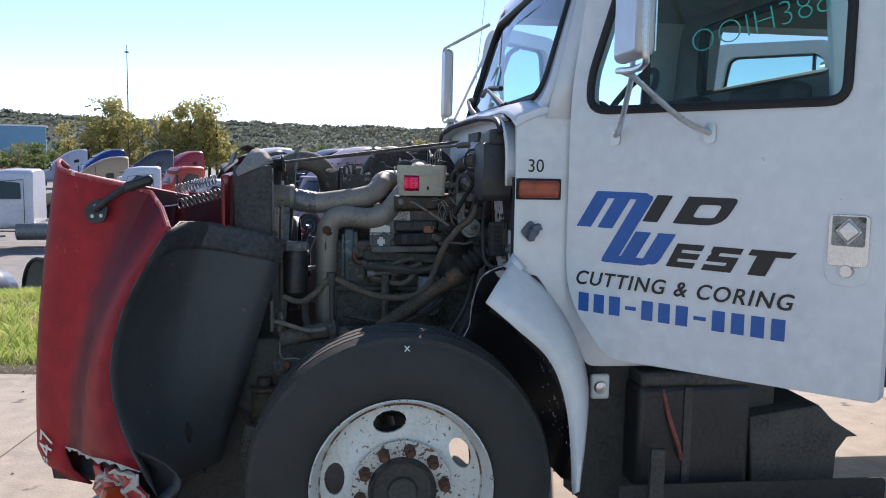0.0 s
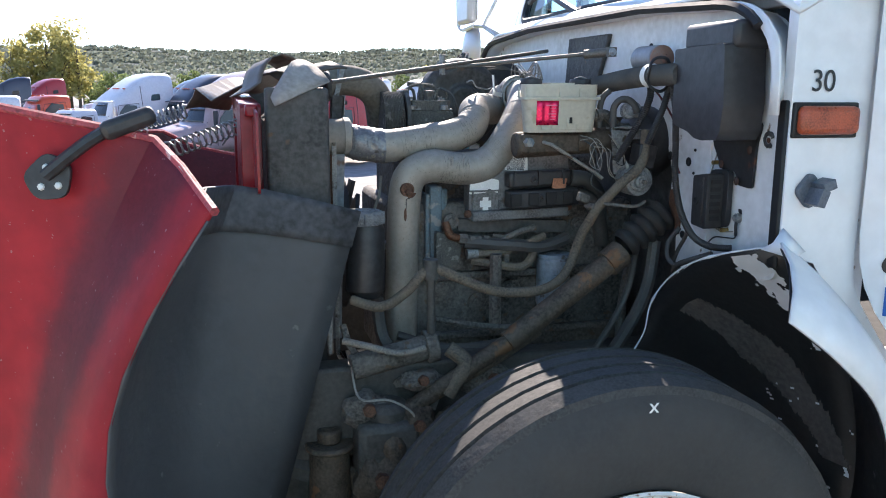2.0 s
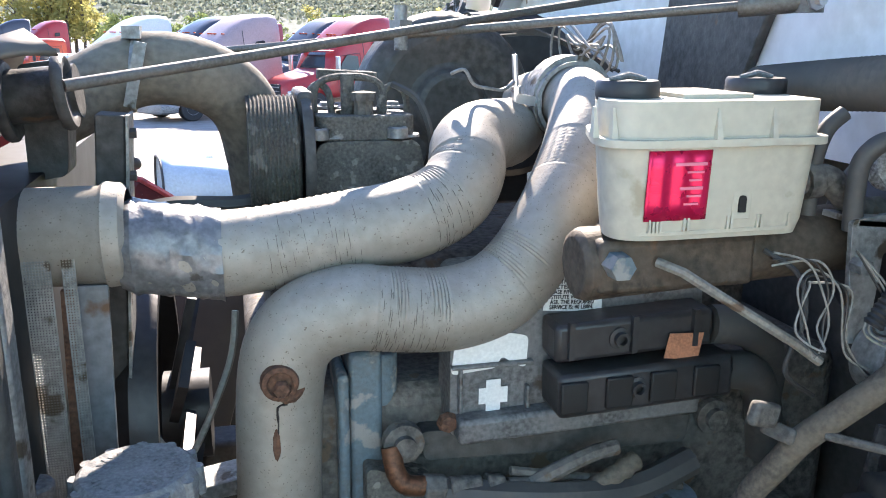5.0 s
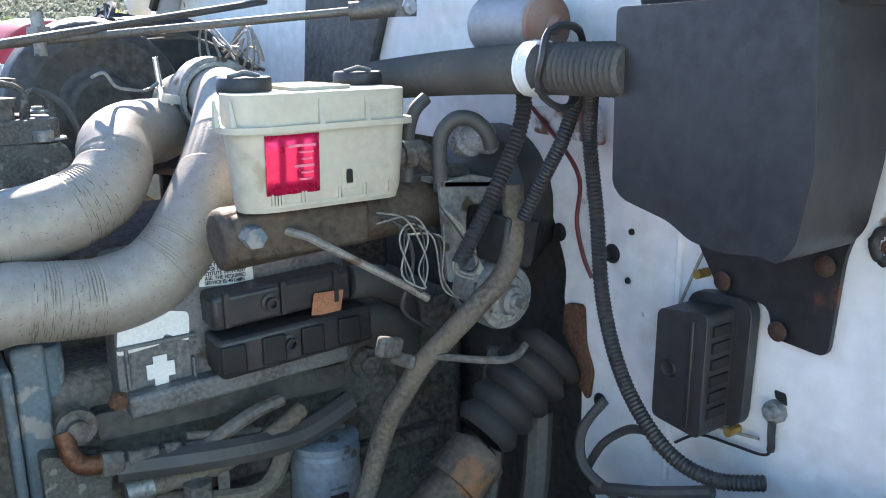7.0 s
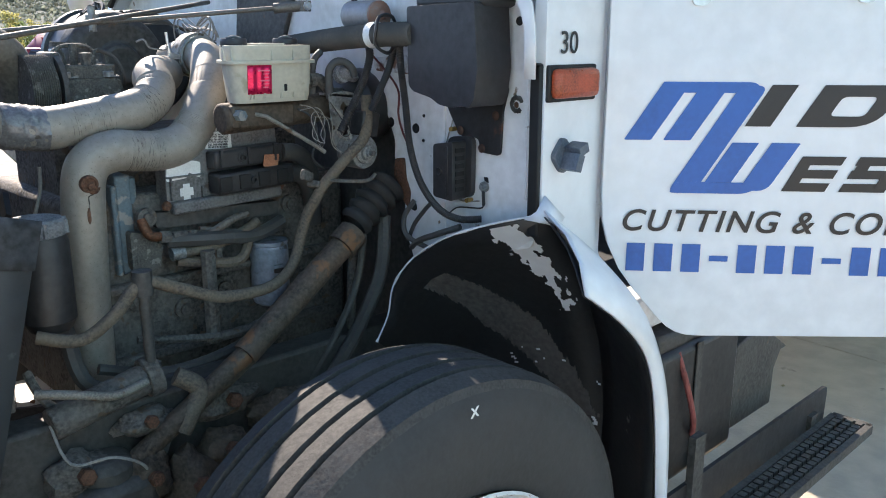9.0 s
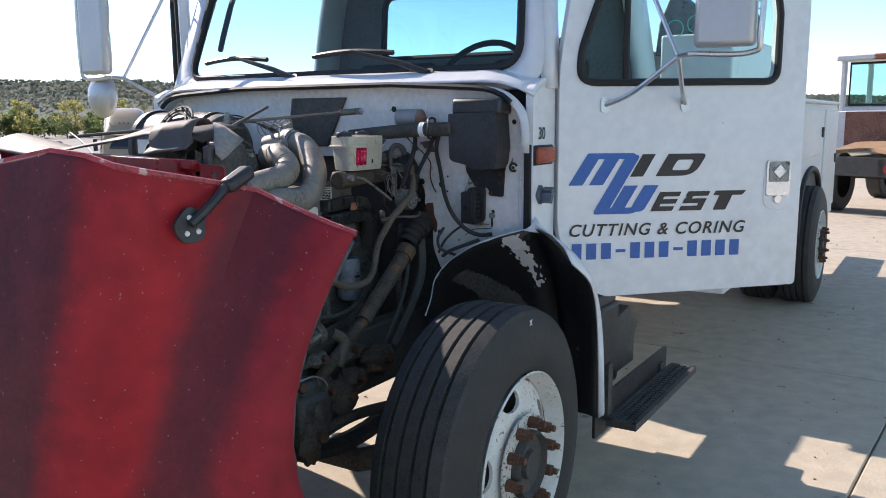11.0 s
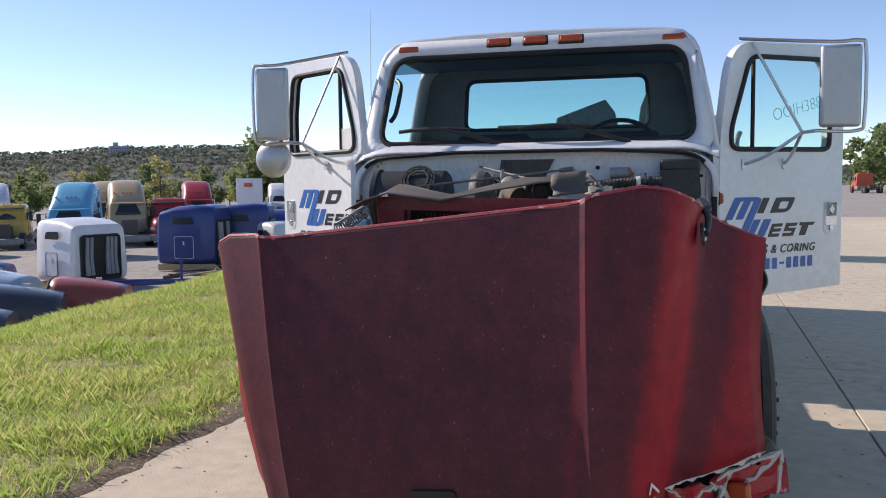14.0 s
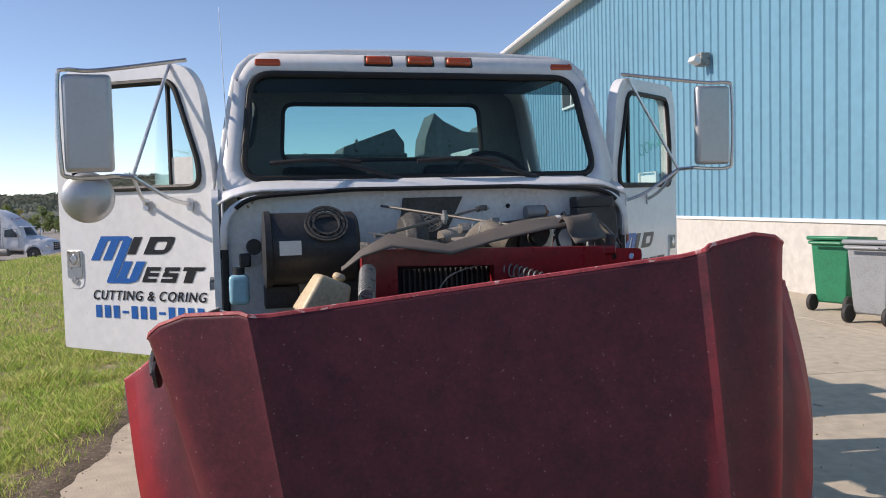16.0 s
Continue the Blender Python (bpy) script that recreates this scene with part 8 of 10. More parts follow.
part("body_top_box", MB().box((3.6, -0.98, 1.9), (2.3, 0.4, 0.34)), WHITE, sb, bevel=0.012)
part("body_ledge", MB().box((4.8, -1.2, 1.735), (4.8, 0.06, 0.03)), WHITE, sb, bevel=0.008)
for x0, x1, z0, z1 in ((2.45, 3.3, 0.7, 1.68), (3.35, 4.3, 0.7, 1.68), (4.35, 4.8, 0.7, 1.68), (4.85, 6.1, 1.25, 1.68), (6.2, 7.15, 0.7, 1.68)):
    dd = part("compartment_door", MB().box(((x0 + x1) / 2, -1.208, (z0 + z1) / 2), (x1 - x0 - 0.03, 0.02, z1 - z0 - 0.03)), WHITE, sb, bevel=0.006)
    part("door_latch", MB().box((x1 - 0.12, -1.225, (z0 + z1) / 2), (0.06, 0.02, 0.09)), BLACK_MET, dd, bevel=0.005)
part("arch_trim", MB().tube(smooth_path([(4.88, -1.21, 0.62), (4.93, -1.21, 0.9), (5.12, -1.21, 1.09), (5.5, -1.21, 1.16), (5.88, -1.21, 1.09), (6.07, -1.21, 0.9), (6.12, -1.21, 0.62)]), 0.025, 8), SEAL, sb)
part("mud_flap", MB().box((6.3, -1.0, 0.55), (0.02, 0.5, 0.5)), SEAL, sb)
for y, sd in ((-1.31, -1), (-0.98, -1), (1.35, 1), (1.02, 1)):
    rwh = new("rear_wheel")
    rwh.parent = truck
    for o in wheel(5.5, y, sd):
        o.parent = rwh
part("bed_floor_load", MB().box((4, 0.0, 1.86), (2.8, 1.4, 0.06)).box((3.6, 0.1, 1.98), (1.4, 1.0, 0.18)), BLACK_MET, truck, bevel=0.01)
part("steel_wedge", MB().plate([(0.12, 2.0), (0.1, 2.12), (-0.3, 2.26), (-0.38, 2.15), (-0.38, 2.0)], (), 0.5, frame_m((3.4, 0, 0), (0, 1, 0), (0, 0, 1))), MODULE, truck, "dusty grey steel wedge lying on the bed", bevel=0.01)
part("steel_step_bracket", MB().plate([(-0.56, 2.0), (-0.58, 2.2), (-0.66, 2.4), (-0.74, 2.33), (-0.9, 2.25), (-1.02, 2.24), (-1.08, 2.31), (-1.16, 2.2), (-1.12, 2.0)], (), 0.35, frame_m((3.4, 0, 0), (0, 1, 0), (0, 0, 1))), MODULE, truck, "dusty grey steel step bracket piled on the bed", bevel=0.01)
part("bed_post", MB().cyl((3.2, -0.05, 1.7), (3.2, -0.05, 2.2), 0.012), GALV, truck)
part("bed_post", MB().cyl((3.3, 0.35, 1.7), (3.3, 0.35, 2.1), 0.016), GALV, truck)
# ---- building ----
BA = radians(-5.4)
bdir = Vector((math.cos(BA), math.sin(BA), 0))
bnor = Vector((-math.sin(BA), math.cos(BA), 0))
B0 = Vector((6.5, -8.2, 0)) - bdir * 40
BLEN = 40 + 25.5
bld = thing("warehouse", "long metal warehouse with ribbed blue cladding and concrete base", "building")
bm4 = Matrix.Translation(B0) @ Matrix((bdir, bnor, Vector((0, 0, 1)))).transposed().to_4x4()
part("base_wall", MB().add([bm4 @ Vector(p) for p in ((0, 0, -0.1), (BLEN, 0, -0.1), (BLEN, -16, -0.1), (0, -16, -0.1), (0, 0, 1.22), (BLEN, 0, 1.22), (BLEN, -16, 1.22), (0, -16, 1.22))],
     [(3, 2, 1, 0), (4, 5, 6, 7), (0, 1, 5, 4), (1, 2, 6, 5), (2, 3, 7, 6), (3, 0, 4, 7)]), WALL_CONC, bld, "pale cast concrete base wall")
prof = []
x = 0.0
while x < BLEN - 0.3:
    prof += [(x, -0.05), (x + 0.235, -0.05), (x + 0.255, -0.018), (x + 0.295, -0.018), (x + 0.315, -0.05)]
    x += 0.315
clad = MB()
n = len(prof)
clad.add([bm4 @ Vector((p[0], p[1], 1.26)) for p in prof] + [bm4 @ Vector((p[0], p[1], 7.6)) for p in prof], [(i, i + 1, n + i + 1, n + i) for i in range(n - 1)])
clad.add([bm4 @ Vector(p) for p in ((BLEN - 0.05, 0, 1.26), (BLEN - 0.05, -16, 1.26), (BLEN - 0.05, -16, 7.6), (BLEN - 0.05, -8, 9), (BLEN - 0.05, 0, 7.6))], [(0, 1, 2, 3, 4)])
part("ribbed_cladding", clad, CLADDING, bld, "blue ribbed steel cladding", smooth=0)
part("flashing", MB().add([bm4 @ Vector((x_, y_, z_)) for x_ in (0, BLEN) for y_ in (-0.05, 0.03) for z_ in (1.21, 1.27)], [(0, 1, 3, 2), (4, 6, 7, 5), (0, 4, 5, 1), (2, 3, 7, 6), (1, 5, 7, 3), (0, 2, 6, 4)]), TRIM_W, bld)
part("roof", MB().add([bm4 @ Vector(p) for p in ((-0.3, 0.35, 7.62), (BLEN + 0.3, 0.35, 7.62), (BLEN + 0.3, -8, 9.05), (-0.3, -8, 9.05), (BLEN + 0.3, -16.3, 7.62), (-0.3, -16.3, 7.62))], [(0, 1, 2, 3), (3, 2, 4, 5)]), TRIM_W, bld, solid=0.12)
part("gutter", MB().tube([bm4 @ Vector((-0.3, 0.38, 7.6)), bm4 @ Vector((BLEN + 0.3, 0.38, 7.6))], 0.09, 8), TRIM_W, bld)
for xx, zz in ((40 + 5.4, 4.5),):
    wl = part("wall_lamp", MB().box(bm4 @ Vector((xx, 0.1, zz)), (0.3, 0.22, 0.26), (0, 0, -5)), GALV, bld, "grey wall-pack lamp", bevel=0.03)
    part("lamp_shield", MB().box(bm4 @ Vector((xx, 0.26, zz - 0.02)), (0.28, 0.18, 0.12), (25, 0, -5)), TRIM_W, wl, bevel=0.02)
for xx in (40 + 14.2,):
    wf = part("window", MB().box(bm4 @ Vector((xx, 0.01, 5.07)), (1.9, 0.08, 1.0), (0, 0, -5.4)), TRIM_W, bld, "white framed high window", bevel=0.01)
    for k_ in (-0.46, 0.46):
        part("pane", MB().box(bm4 @ Vector((xx + k_, 0.035, 5.07)), (0.8, 0.05, 0.84), (0, 0, -5.4)), DARK_TRIM, wf)
part("louvre", MB().box(bm4 @ Vector((40 + 19.8, 0.02, 2.2)), (0.6, 0.1, 1.2), (0, 0, -5.4)), TRIM_W, bld)
wd = part("door", MB().box(bm4 @ Vector((40 + 8.3, 0.02, 1.12)), (0.92, 0.1, 2.24), (0, 0, -5.4)), TRIM_W, bld, "plain white steel side door", bevel=0.01)
part("door_frame", MB().tube([bm4 @ Vector((40 + 8.3 + q, 0.08, z)) for q, z in ((-0.5, 0.0), (-0.5, 2.3), (0.5, 2.3), (0.5, 0.0))], 0.04, 4), TRIM_W, wd)
part("door_knob", MB().cyl(bm4 @ Vector((40 + 7.95, 0.07, 1.05)), bm4 @ Vector((40 + 7.95, 0.14, 1.05)), 0.03), GALV, wd)


def wheelie_bin(m, material, label):
    b = thing("wheelie_bin", label, "bin", m, group="wheeled bins")
    part("body", MB().box((0, 0, 0.55), (0.56, 0.66, 0.86), (180, 0, 0), 0.82), material, b, bevel=0.03)
    part("lid", MB().box((0, 0.0, 1.03), (0.64, 0.78, 0.06), (3, 0, 0)).box((0, 0, 0.985), (0.62, 0.74, 0.05)), material, b, bevel=0.025)
    part("handle", MB().tube([(-0.22, 0.42, 0.98), (0.22, 0.42, 0.98)], 0.018, 8), material, b)
    for sx in (-0.27, 0.27):
        part("wheel", MB().cyl((sx - 0.03, 0.3, 0.12), (sx + 0.03, 0.3, 0.12), 0.12, n=20), RUBBER, b, bevel=0.01)
    part("front_recess", MB().box((0, -0.335, 0.85), (0.4, 0.02, 0.12)), material, b, bevel=0.008)
    return b


wheelie_bin(pose(6.6, -7.52, 0, 0, 0, 20), BIN_GREEN, "green plastic wheeled bin beside the building")
wheelie_bin(pose(5.4, -7.12, 0, 0, 0, 15), BIN_GREY, "grey plastic wheeled bin beside a green one")

# ---- parked trucks and scrap in the lot ----
PAINTS = {n: mat(n + "_lorry_paint", c, 0.35, var=0.08, scale=2, spots=tuple(v * 0.5 + 0.05 for v in c), spot_scale=4, spot_at=0.72, coat=0.3) for n, c in
          (("white", (0.72, 0.73, 0.74)), ("red", (0.42, 0.03, 0.03)), ("maroon", (0.25, 0.02, 0.035)), ("blue", (0.022, 0.045, 0.2)), ("skyblue", (0.1, 0.4, 0.58)), ("tan", (0.45, 0.33, 0.18)), ("dark", (0.05, 0.055, 0.07)), ("silver", (0.5, 0.52, 0.55)), ("orange", (0.6, 0.08, 0.03)), ("yellow", (0.55, 0.36, 0.05)), ("pinkgrey", (0.42, 0.30, 0.29)), ("paleblue", (0.42, 0.52, 0.62)), ("rust", (0.32, 0.07, 0.045)))}
DARKGLASS = mat("dark_lorry_glass", (0.03, 0.04, 0.045), 0.1, var=0.1)


def loft(stations, n=28):
    """A closed body drawn through upright rounded sections: (x, z low, z high, half width low, half width high, squareness)."""
    mb = MB()
    vs, fs = [], []
    for x, z0, z1, w0, w1, e in stations:
        zc, hz = (z0 + z1) / 2, (z1 - z0) / 2
        for j in range(n):
            a = 2 * math.pi * (j + 0.5) / n
            c, s_ = math.cos(a), math.sin(a)
            u = math.copysign(abs(c) ** (2 / e), c)
            v = math.copysign(abs(s_) ** (2 / e), s_)
            w = w0 + (w1 - w0) * (v + 1) / 2
            vs.append((x, u * w, zc + v * hz))
    k = len(stations)
    for i in range(k - 1):
        for j in range(n):
            fs.append((i * n + j, i * n + (j + 1) % n, (i + 1) * n + (j + 1) % n, (i + 1) * n + j))
    fs.append(tuple(reversed(range(n))))
    fs.append(tuple((k - 1) * n + j for j in range(n)))
    return mb.add(vs, fs)


AERO = [(-1.0, 0.75, 1.72, 1.0, 0.95, 7), (-0.82, 0.72, 2.05, 1.1, 1.0, 7), (-0.6, 0.7, 2.45, 1.15, 1.03, 7), (-0.4, 0.7, 2.68, 1.17, 1.02, 6), (0.0, 0.7, 2.98, 1.18, 0.98, 5.5),
        (0.5, 0.7, 3.35, 1.19, 0.97, 5.5), (1.0, 0.7, 3.62, 1.2, 0.98, 5.5), (1.5, 0.7, 3.78, 1.21, 1.0, 6), (2.1, 0.7, 3.84, 1.22, 1.02, 6), (2.45, 0.7, 3.82, 1.22, 1.02, 6), (2.52, 0.75, 3.76, 1.19, 1.0, 6)]
DAY = [(-1.0, 0.75, 1.72, 1.0, 0.95, 8), (-0.85, 0.72, 2.05, 1.06, 1.0, 8), (-0.62, 0.7, 2.5, 1.1, 1.02, 8), (-0.45, 0.7, 2.66, 1.12, 1.02, 7), (0.0, 0.7, 2.74, 1.12, 1.02, 7), (0.75, 0.7, 2.74, 1.12, 1.02, 8), (0.86, 0.75, 2.68, 1.09, 0.99, 8)]
NOSE = [(-2.82, 0.62, 1.22, 0.62, 0.5, 4), (-2.7, 0.55, 1.42, 0.95, 0.66, 4.5), (-2.4, 0.55, 1.54, 1.12, 0.75, 5), (-1.9, 0.9, 1.64, 1.16, 0.8, 5), (-1.4, 0.9, 1.74, 1.16, 0.88, 5.5), (-0.95, 0.6, 1.84, 1.12, 0.96, 6)]


def lorry_at(x, y, yaw, paint, sleeper=True, label="", nose=True, s=1.0):
    """A semi tractor facing local -x, standing at its middle."""
    t = thing("semi_tractor", label or "parked " + paint + " semi tractor in the lot", "truck", pose(x, y, land(x, y) - 0.04, 0, 0, yaw) @ Matrix.Scale(s, 4), group="parked semi tractors")
    P = PAINTS[paint]
    part("cab", loft(AERO if sleeper else DAY), P, t, smooth=50)
    if nose:
        hd = part("hood", loft(NOSE), P, t, smooth=50)
        part("grille", MB().plate(rounded([(-0.42, 0.72), (0.42, 0.72), (0.36, 1.3), (-0.36, 1.3)], 0.08), (), 0.08, frame_m((-2.86, 0, 0), (0, -1, 0), (0, 0, 1))), DARK_TRIM, hd, bevel=0.02)
        part("grille_bar", MB().box((-2.875, 0, 0.9), (0.02, 0.78, 0.03)).box((-2.875, 0, 1.05), (0.02, 0.74, 0.03)).box((-2.875, 0, 1.2), (0.02, 0.7, 0.03)), STEEL, hd)
        for y_ in (-0.82, 0.82):
            part("headlight", MB().box((-2.66, y_, 0.98), (0.14, 0.32, 0.2), (0, 0, 25 if y_ < 0 else -25)), STEEL, hd, bevel=0.05)
            part("wheel_arch", MB().tube([(-1.68 + 0.62 * math.cos(a * math.pi / 10), y_ * 1.4, 0.52 + 0.62 * math.sin(a * math.pi / 10)) for a in range(11)], 0.05, 6), P, hd)
    else:
        part("engine", MB().box((-1.6, 0, 1.0), (1.3, 0.7, 0.8)).box((-2.2, 0, 1.1), (0.15, 0.9, 0.9)).box((-1.5, 0, 0.7), (2.2, 0.9, 0.12)), CASTING, t, bevel=0.04)
    part("bumper", loft([(-3.0, 0.32, 0.66, 0.9, 0.9, 5), (-2.93, 0.28, 0.7, 1.08, 1.08, 5), (-2.6, 0.28, 0.7, 1.18, 1.18, 6), (-2.3, 0.3, 0.66, 1.18, 1.18, 6)]), P if paint in ("white", "silver") else GALV, t)
    part("windshield", MB().grid(lambda i, j: (-0.965 + 0.375 * j / 4 + 0.10 * (i / 4) ** 2 * (1 - 0.2 * j / 4) - 0.035, i / 4 * (0.93 - 0.03 * j / 4), 1.80 + 0.62 * j / 4), range(-4, 5), range(5)), DARKGLASS, t, solid=0.02)
    part("sun_visor", MB().grid(lambda i, j: (-0.72 - 0.14 * j + 0.10 * (i / 4) ** 2, i / 4 * 0.95, 2.5 - 0.05 * j), range(-4, 5), range(2)), P if sleeper else DARK_TRIM, t, solid=0.03)
    for sg_ in (-1, 1):
        y_ = sg_ * 1.135
        part("side_window", MB().plate(rounded([(-0.5, 1.74), (0.5, 1.74), (0.48, 2.28), (-0.1, 2.33), (-0.42, 2.0)], 0.06), (), 0.02, frame_m((0, sg_ * 1.12 if sleeper else sg_ * 1.085, 0), (1, 0, 0), (0, 0, 1)) @ Matrix.Rotation(radians(4 * sg_), 4, "X") @ Matrix.Translation((0, 0, 0.01 - 0.14 * sg_))), DARKGLASS, t)
        part("door_seam", MB().tube([(-0.62, y_ * 1.03, 0.95), (-0.62, y_ * 1.02, 1.7), (-0.45, y_ * 0.97, 2.3), (0.58, y_ * 0.97, 2.4), (0.6, y_ * 1.02, 1.7), (0.6, y_ * 1.04, 0.95)], 0.012, 5), DARK_TRIM, t)
        if sleeper:
            part("sleeper_window", MB().plate(rounded([(1.25, 2.5), (1.75, 2.55), (1.72, 2.85), (1.3, 2.8)], 0.08), (), 0.03, frame_m((0, sg_ * 1.10, 0), (1, 0, 0), (0, 0, 1)) @ Matrix.Translation((0, 0, 0.02))), DARKGLASS, t)
            part("sleeper_seam", MB().tube([(0.75, sg_ * 1.215, 0.9), (0.75, sg_ * 1.18, 2.2), (0.72, sg_ * 1.06, 3.2)], 0.014, 5), DARK_TRIM, t)
        mr = part("mirror", MB().box((-0.82, sg_ * 1.36, 2.0), (0.1, 0.2, 0.6)), STEEL if paint in ("red", "white") else DARK_TRIM, t, bevel=0.03)
        part("mirror_arm", MB().tube([(-0.7, sg_ * 1.08, 2.28), (-0.82, sg_ * 1.36, 2.26)], 0.02, 5).tube([(-0.75, sg_ * 1.12, 1.74), (-0.82, sg_ * 1.36, 1.76)], 0.02, 5), STEEL, mr)
        part("fuel_tank", MB().cyl((0.3, sg_ * 0.93, 0.66), (1.8, sg_ * 0.93, 0.66), 0.3, n=20), GALV, t, bevel=0.03)
        part("cab_step", MB().box((-0.35, sg_ * 1.05, 0.5), (0.6, 0.2, 0.05)), GALV, t)
    for y_ in (-0.7, -0.2, 0.0, 0.2, 0.7):
        part("marker_lamp", MB().box((-0.36 if not sleeper else 0.1, y_, 2.72 if not sleeper else 3.08), (0.12, 0.08, 0.05)), AMBER, t, bevel=0.015)
    part("frame", MB().box((2.3, 0, 0.8), (5.5, 0.85, 0.22)).box((4.2, 0, 1.0), (0.9, 0.9, 0.12)), FRAME, t)
    for x_, ys in ((-1.68, (-1.0, 1.0)), (3.7, (-0.95, 0.95)), (4.9, (-0.95, 0.95))):
        for y_ in ys:
            sgn = -1 if y_ < 0 else 1
            w_ = part("wheel", MB().cyl((x_, y_ - sgn * 0.15, 0.5), (x_, y_ + sgn * 0.15, 0.5), 0.5, n=24), RUBBER, t, bevel=0.03)
            part("rim", MB().lathe([(0.28, 0.16), (0.24, 0.13), (0.1, 0.12), (0.09, 0.2), (0, 0.2)], Matrix.Translation((x_, y_, 0.5)) @ Matrix.Rotation(radians(90 if y_ < 0 else -90), 4, "X"), 20), GALV, w_)
    return t


# across the lot, beyond the engine
lorry_at(-11.5, 26.3, 8, "white", False, "parked white day-cab tractor with black nose", nose=False, s=1.0)
lorry_at(-6.9, 38.0, 38, "white", False, "white day cab with its engine bared", nose=False, s=0.8)
lorry_at(-9.4, 35.5, 10, "white", False, "low white day cab behind scrap hoods", s=1.02)
lorry_at(-5.4, 40.6, 36, "white", True, "parked white sleeper tractor with tall roof")
lorry_at(-0.9, 32.4, 36, "pinkgrey", True, "faded pinkish grey aero sleeper tractor")
lorry_at(3.6, 32.3, 36, "red", True, "parked red aero sleeper tractor")
lorry_at(-2.2, 41, 36, "dark", True)
lorry_at(3.2, 40, 36, "dark", True)
lorry_at(-9.1, 44.1, 30, "orange", False, "orange-red day-cab tractor in the lot")
lorry_at(12.6, 58, 30, "white", True)
lorry_at(9.5, 60, 30, "white", True)
lorry_at(-13.2, 40.0, 12, "tan", True, "parked beige sleeper tractor in the lot", s=0.84)
lorry_at(-16.5, 66, 10, "dark", True)
lorry_at(17.0, 50, 34, "maroon", True)
for i, (c, sl_) in enumerate((("white", False), ("maroon", True), ("white", True), ("dark", True), ("red", False), ("silver", True), ("blue", True), ("red", True), ("white", False), ("dark", True), ("maroon", True), ("white", True), ("orange", False))):
    lorry_at(-58 + i * 6.0, 72 + (i % 3) * 5, 12 + 9 * (i % 4), c, sl_)
# along the verge
lorry_at(29.9, 33.4, 45, "white", True, "white sleeper tractor stripped of its hood", nose=False)
lorry_at(25.6, 34.0, 50, "tan", True, "tan sleeper tractor with hood missing", nose=False)
lorry_at(36.6, 38.4, 43, "maroon", True)
lorry_at(42.1, 40.6, 42, "white", True)
lorry_at(36.6, 34.6, 30, "yellow", False, "crumpled yellow wreck of a day cab", nose=False, s=0.92)
lorry_at(30.2, 25.6, 28, "skyblue", True, "sky-blue sleeper tractor with hood tipped", s=0.95)
lorry_at(39.4, 28.8, 36, "tan", True, "gold sleeper tractor with open engine bay", nose=False)
lorry_at(43.5, 33.0, 36, "tan", True)
lorry_at(40.9, 27.0, 30, "red", False, "red day-cab tractor with twin stacks")
lorry_at(49.6, 30.0, 32, "red", True, "red sleeper tractor with chrome stacks")
lorry_at(56, 44, 34, "dark", True)
lorry_at(52, 40, 34, "silver", True)
lorry_at(80.2, 37.6, 27, "white", True, "white box truck cab far across the lot")
lorry_at(78.6, 33.8, 27, "dark", False)
lorry_at(79.5, 31.6, 205, "white", False)
lorry_at(66, 38.6, 120, "white", False)
lorry_at(76.6, 28.7, 22, "white", True, "white sleeper tractor facing the verge")
lorry_at(77.4, 26.0, 200, "white", False, "white cab seen from its back by the fence")
lorry_at(62, 46, 30, "maroon", True)
lorry_at(72, 52, 30, "white", True)
lorry_at(64, 16.0, 70, "white", True, "white tractor far along the verge")
lorry_at(120, -31, 180, "orange", False, "orange-red tractor standing by the yard fence")
box_van = thing("box_trailer", "white box trailer standing in the lot", "trailer", pose(74.5, 38.3, land(74.5, 38.3), 0, 0, 27))
part("box", MB().box((0, 0, 2.75), (9, 2.5, 2.9)), PAINTS["white"], box_van, bevel=0.05)
part("rear_door_frame", MB().box((-4.51, 0, 2.75), (0.03, 2.4, 2.8)).box((-4.53, 0, 2.75), (0.03, 0.03, 2.7)), TRIM_W, box_van, bevel=0.01)
part("red_emblem", MB().box((-4.55, 0.1, 3.55), (0.02, 0.8, 0.35)), PAINTS["orange"], box_van)
part("undercarriage", MB().box((0, 0, 1.1), (8.5, 1.2, 0.3)).box((-4.4, 0, 0.6), (0.08, 2.2, 0.1)), FRAME, box_van)
for x_ in (-3.4, -2.2, 3.2):
    for y_ in (-1.0, 1.0):
        part("wheel", MB().cyl((x_, y_ - 0.2, 0.5), (x_, y_ + 0.2, 0.5), 0.5, n=20), RUBBER, box_van)

# old terminal tractor in the yard, facing away
yt = thing("terminal_tractor", "old white yard tractor with rusty cab and amber beacon", "truck", pose(13.2, -1.15, 0, 0, 0, -16))
OLDW = mat("old_white_paint", (0.62, 0.63, 0.64), 0.5, var=0.08, scale=2, spots=(0.3, 0.1, 0.05), spot_scale=3.2, spot_at=0.63, bump=0.05)
ytc = part("cab", MB().box((1.5, 0.25, 1.32), (1.3, 1.5, 0.75)).box((1.5, 0.25, 2.62), (1.42, 1.62, 0.1)).box((0.9, -0.45, 2.1), (0.09, 0.09, 1.0)).box((0.9, 0.95, 2.1), (0.09, 0.09, 1.0)).box((2.1, -0.45, 2.1), (0.09, 0.09, 1.0)).box((2.1, 0.95, 2.1), (0.09, 0.09, 1.0)).box((0.9, 0.25, 1.72), (0.06, 1.4, 0.1)), OLDW, yt, bevel=0.02)
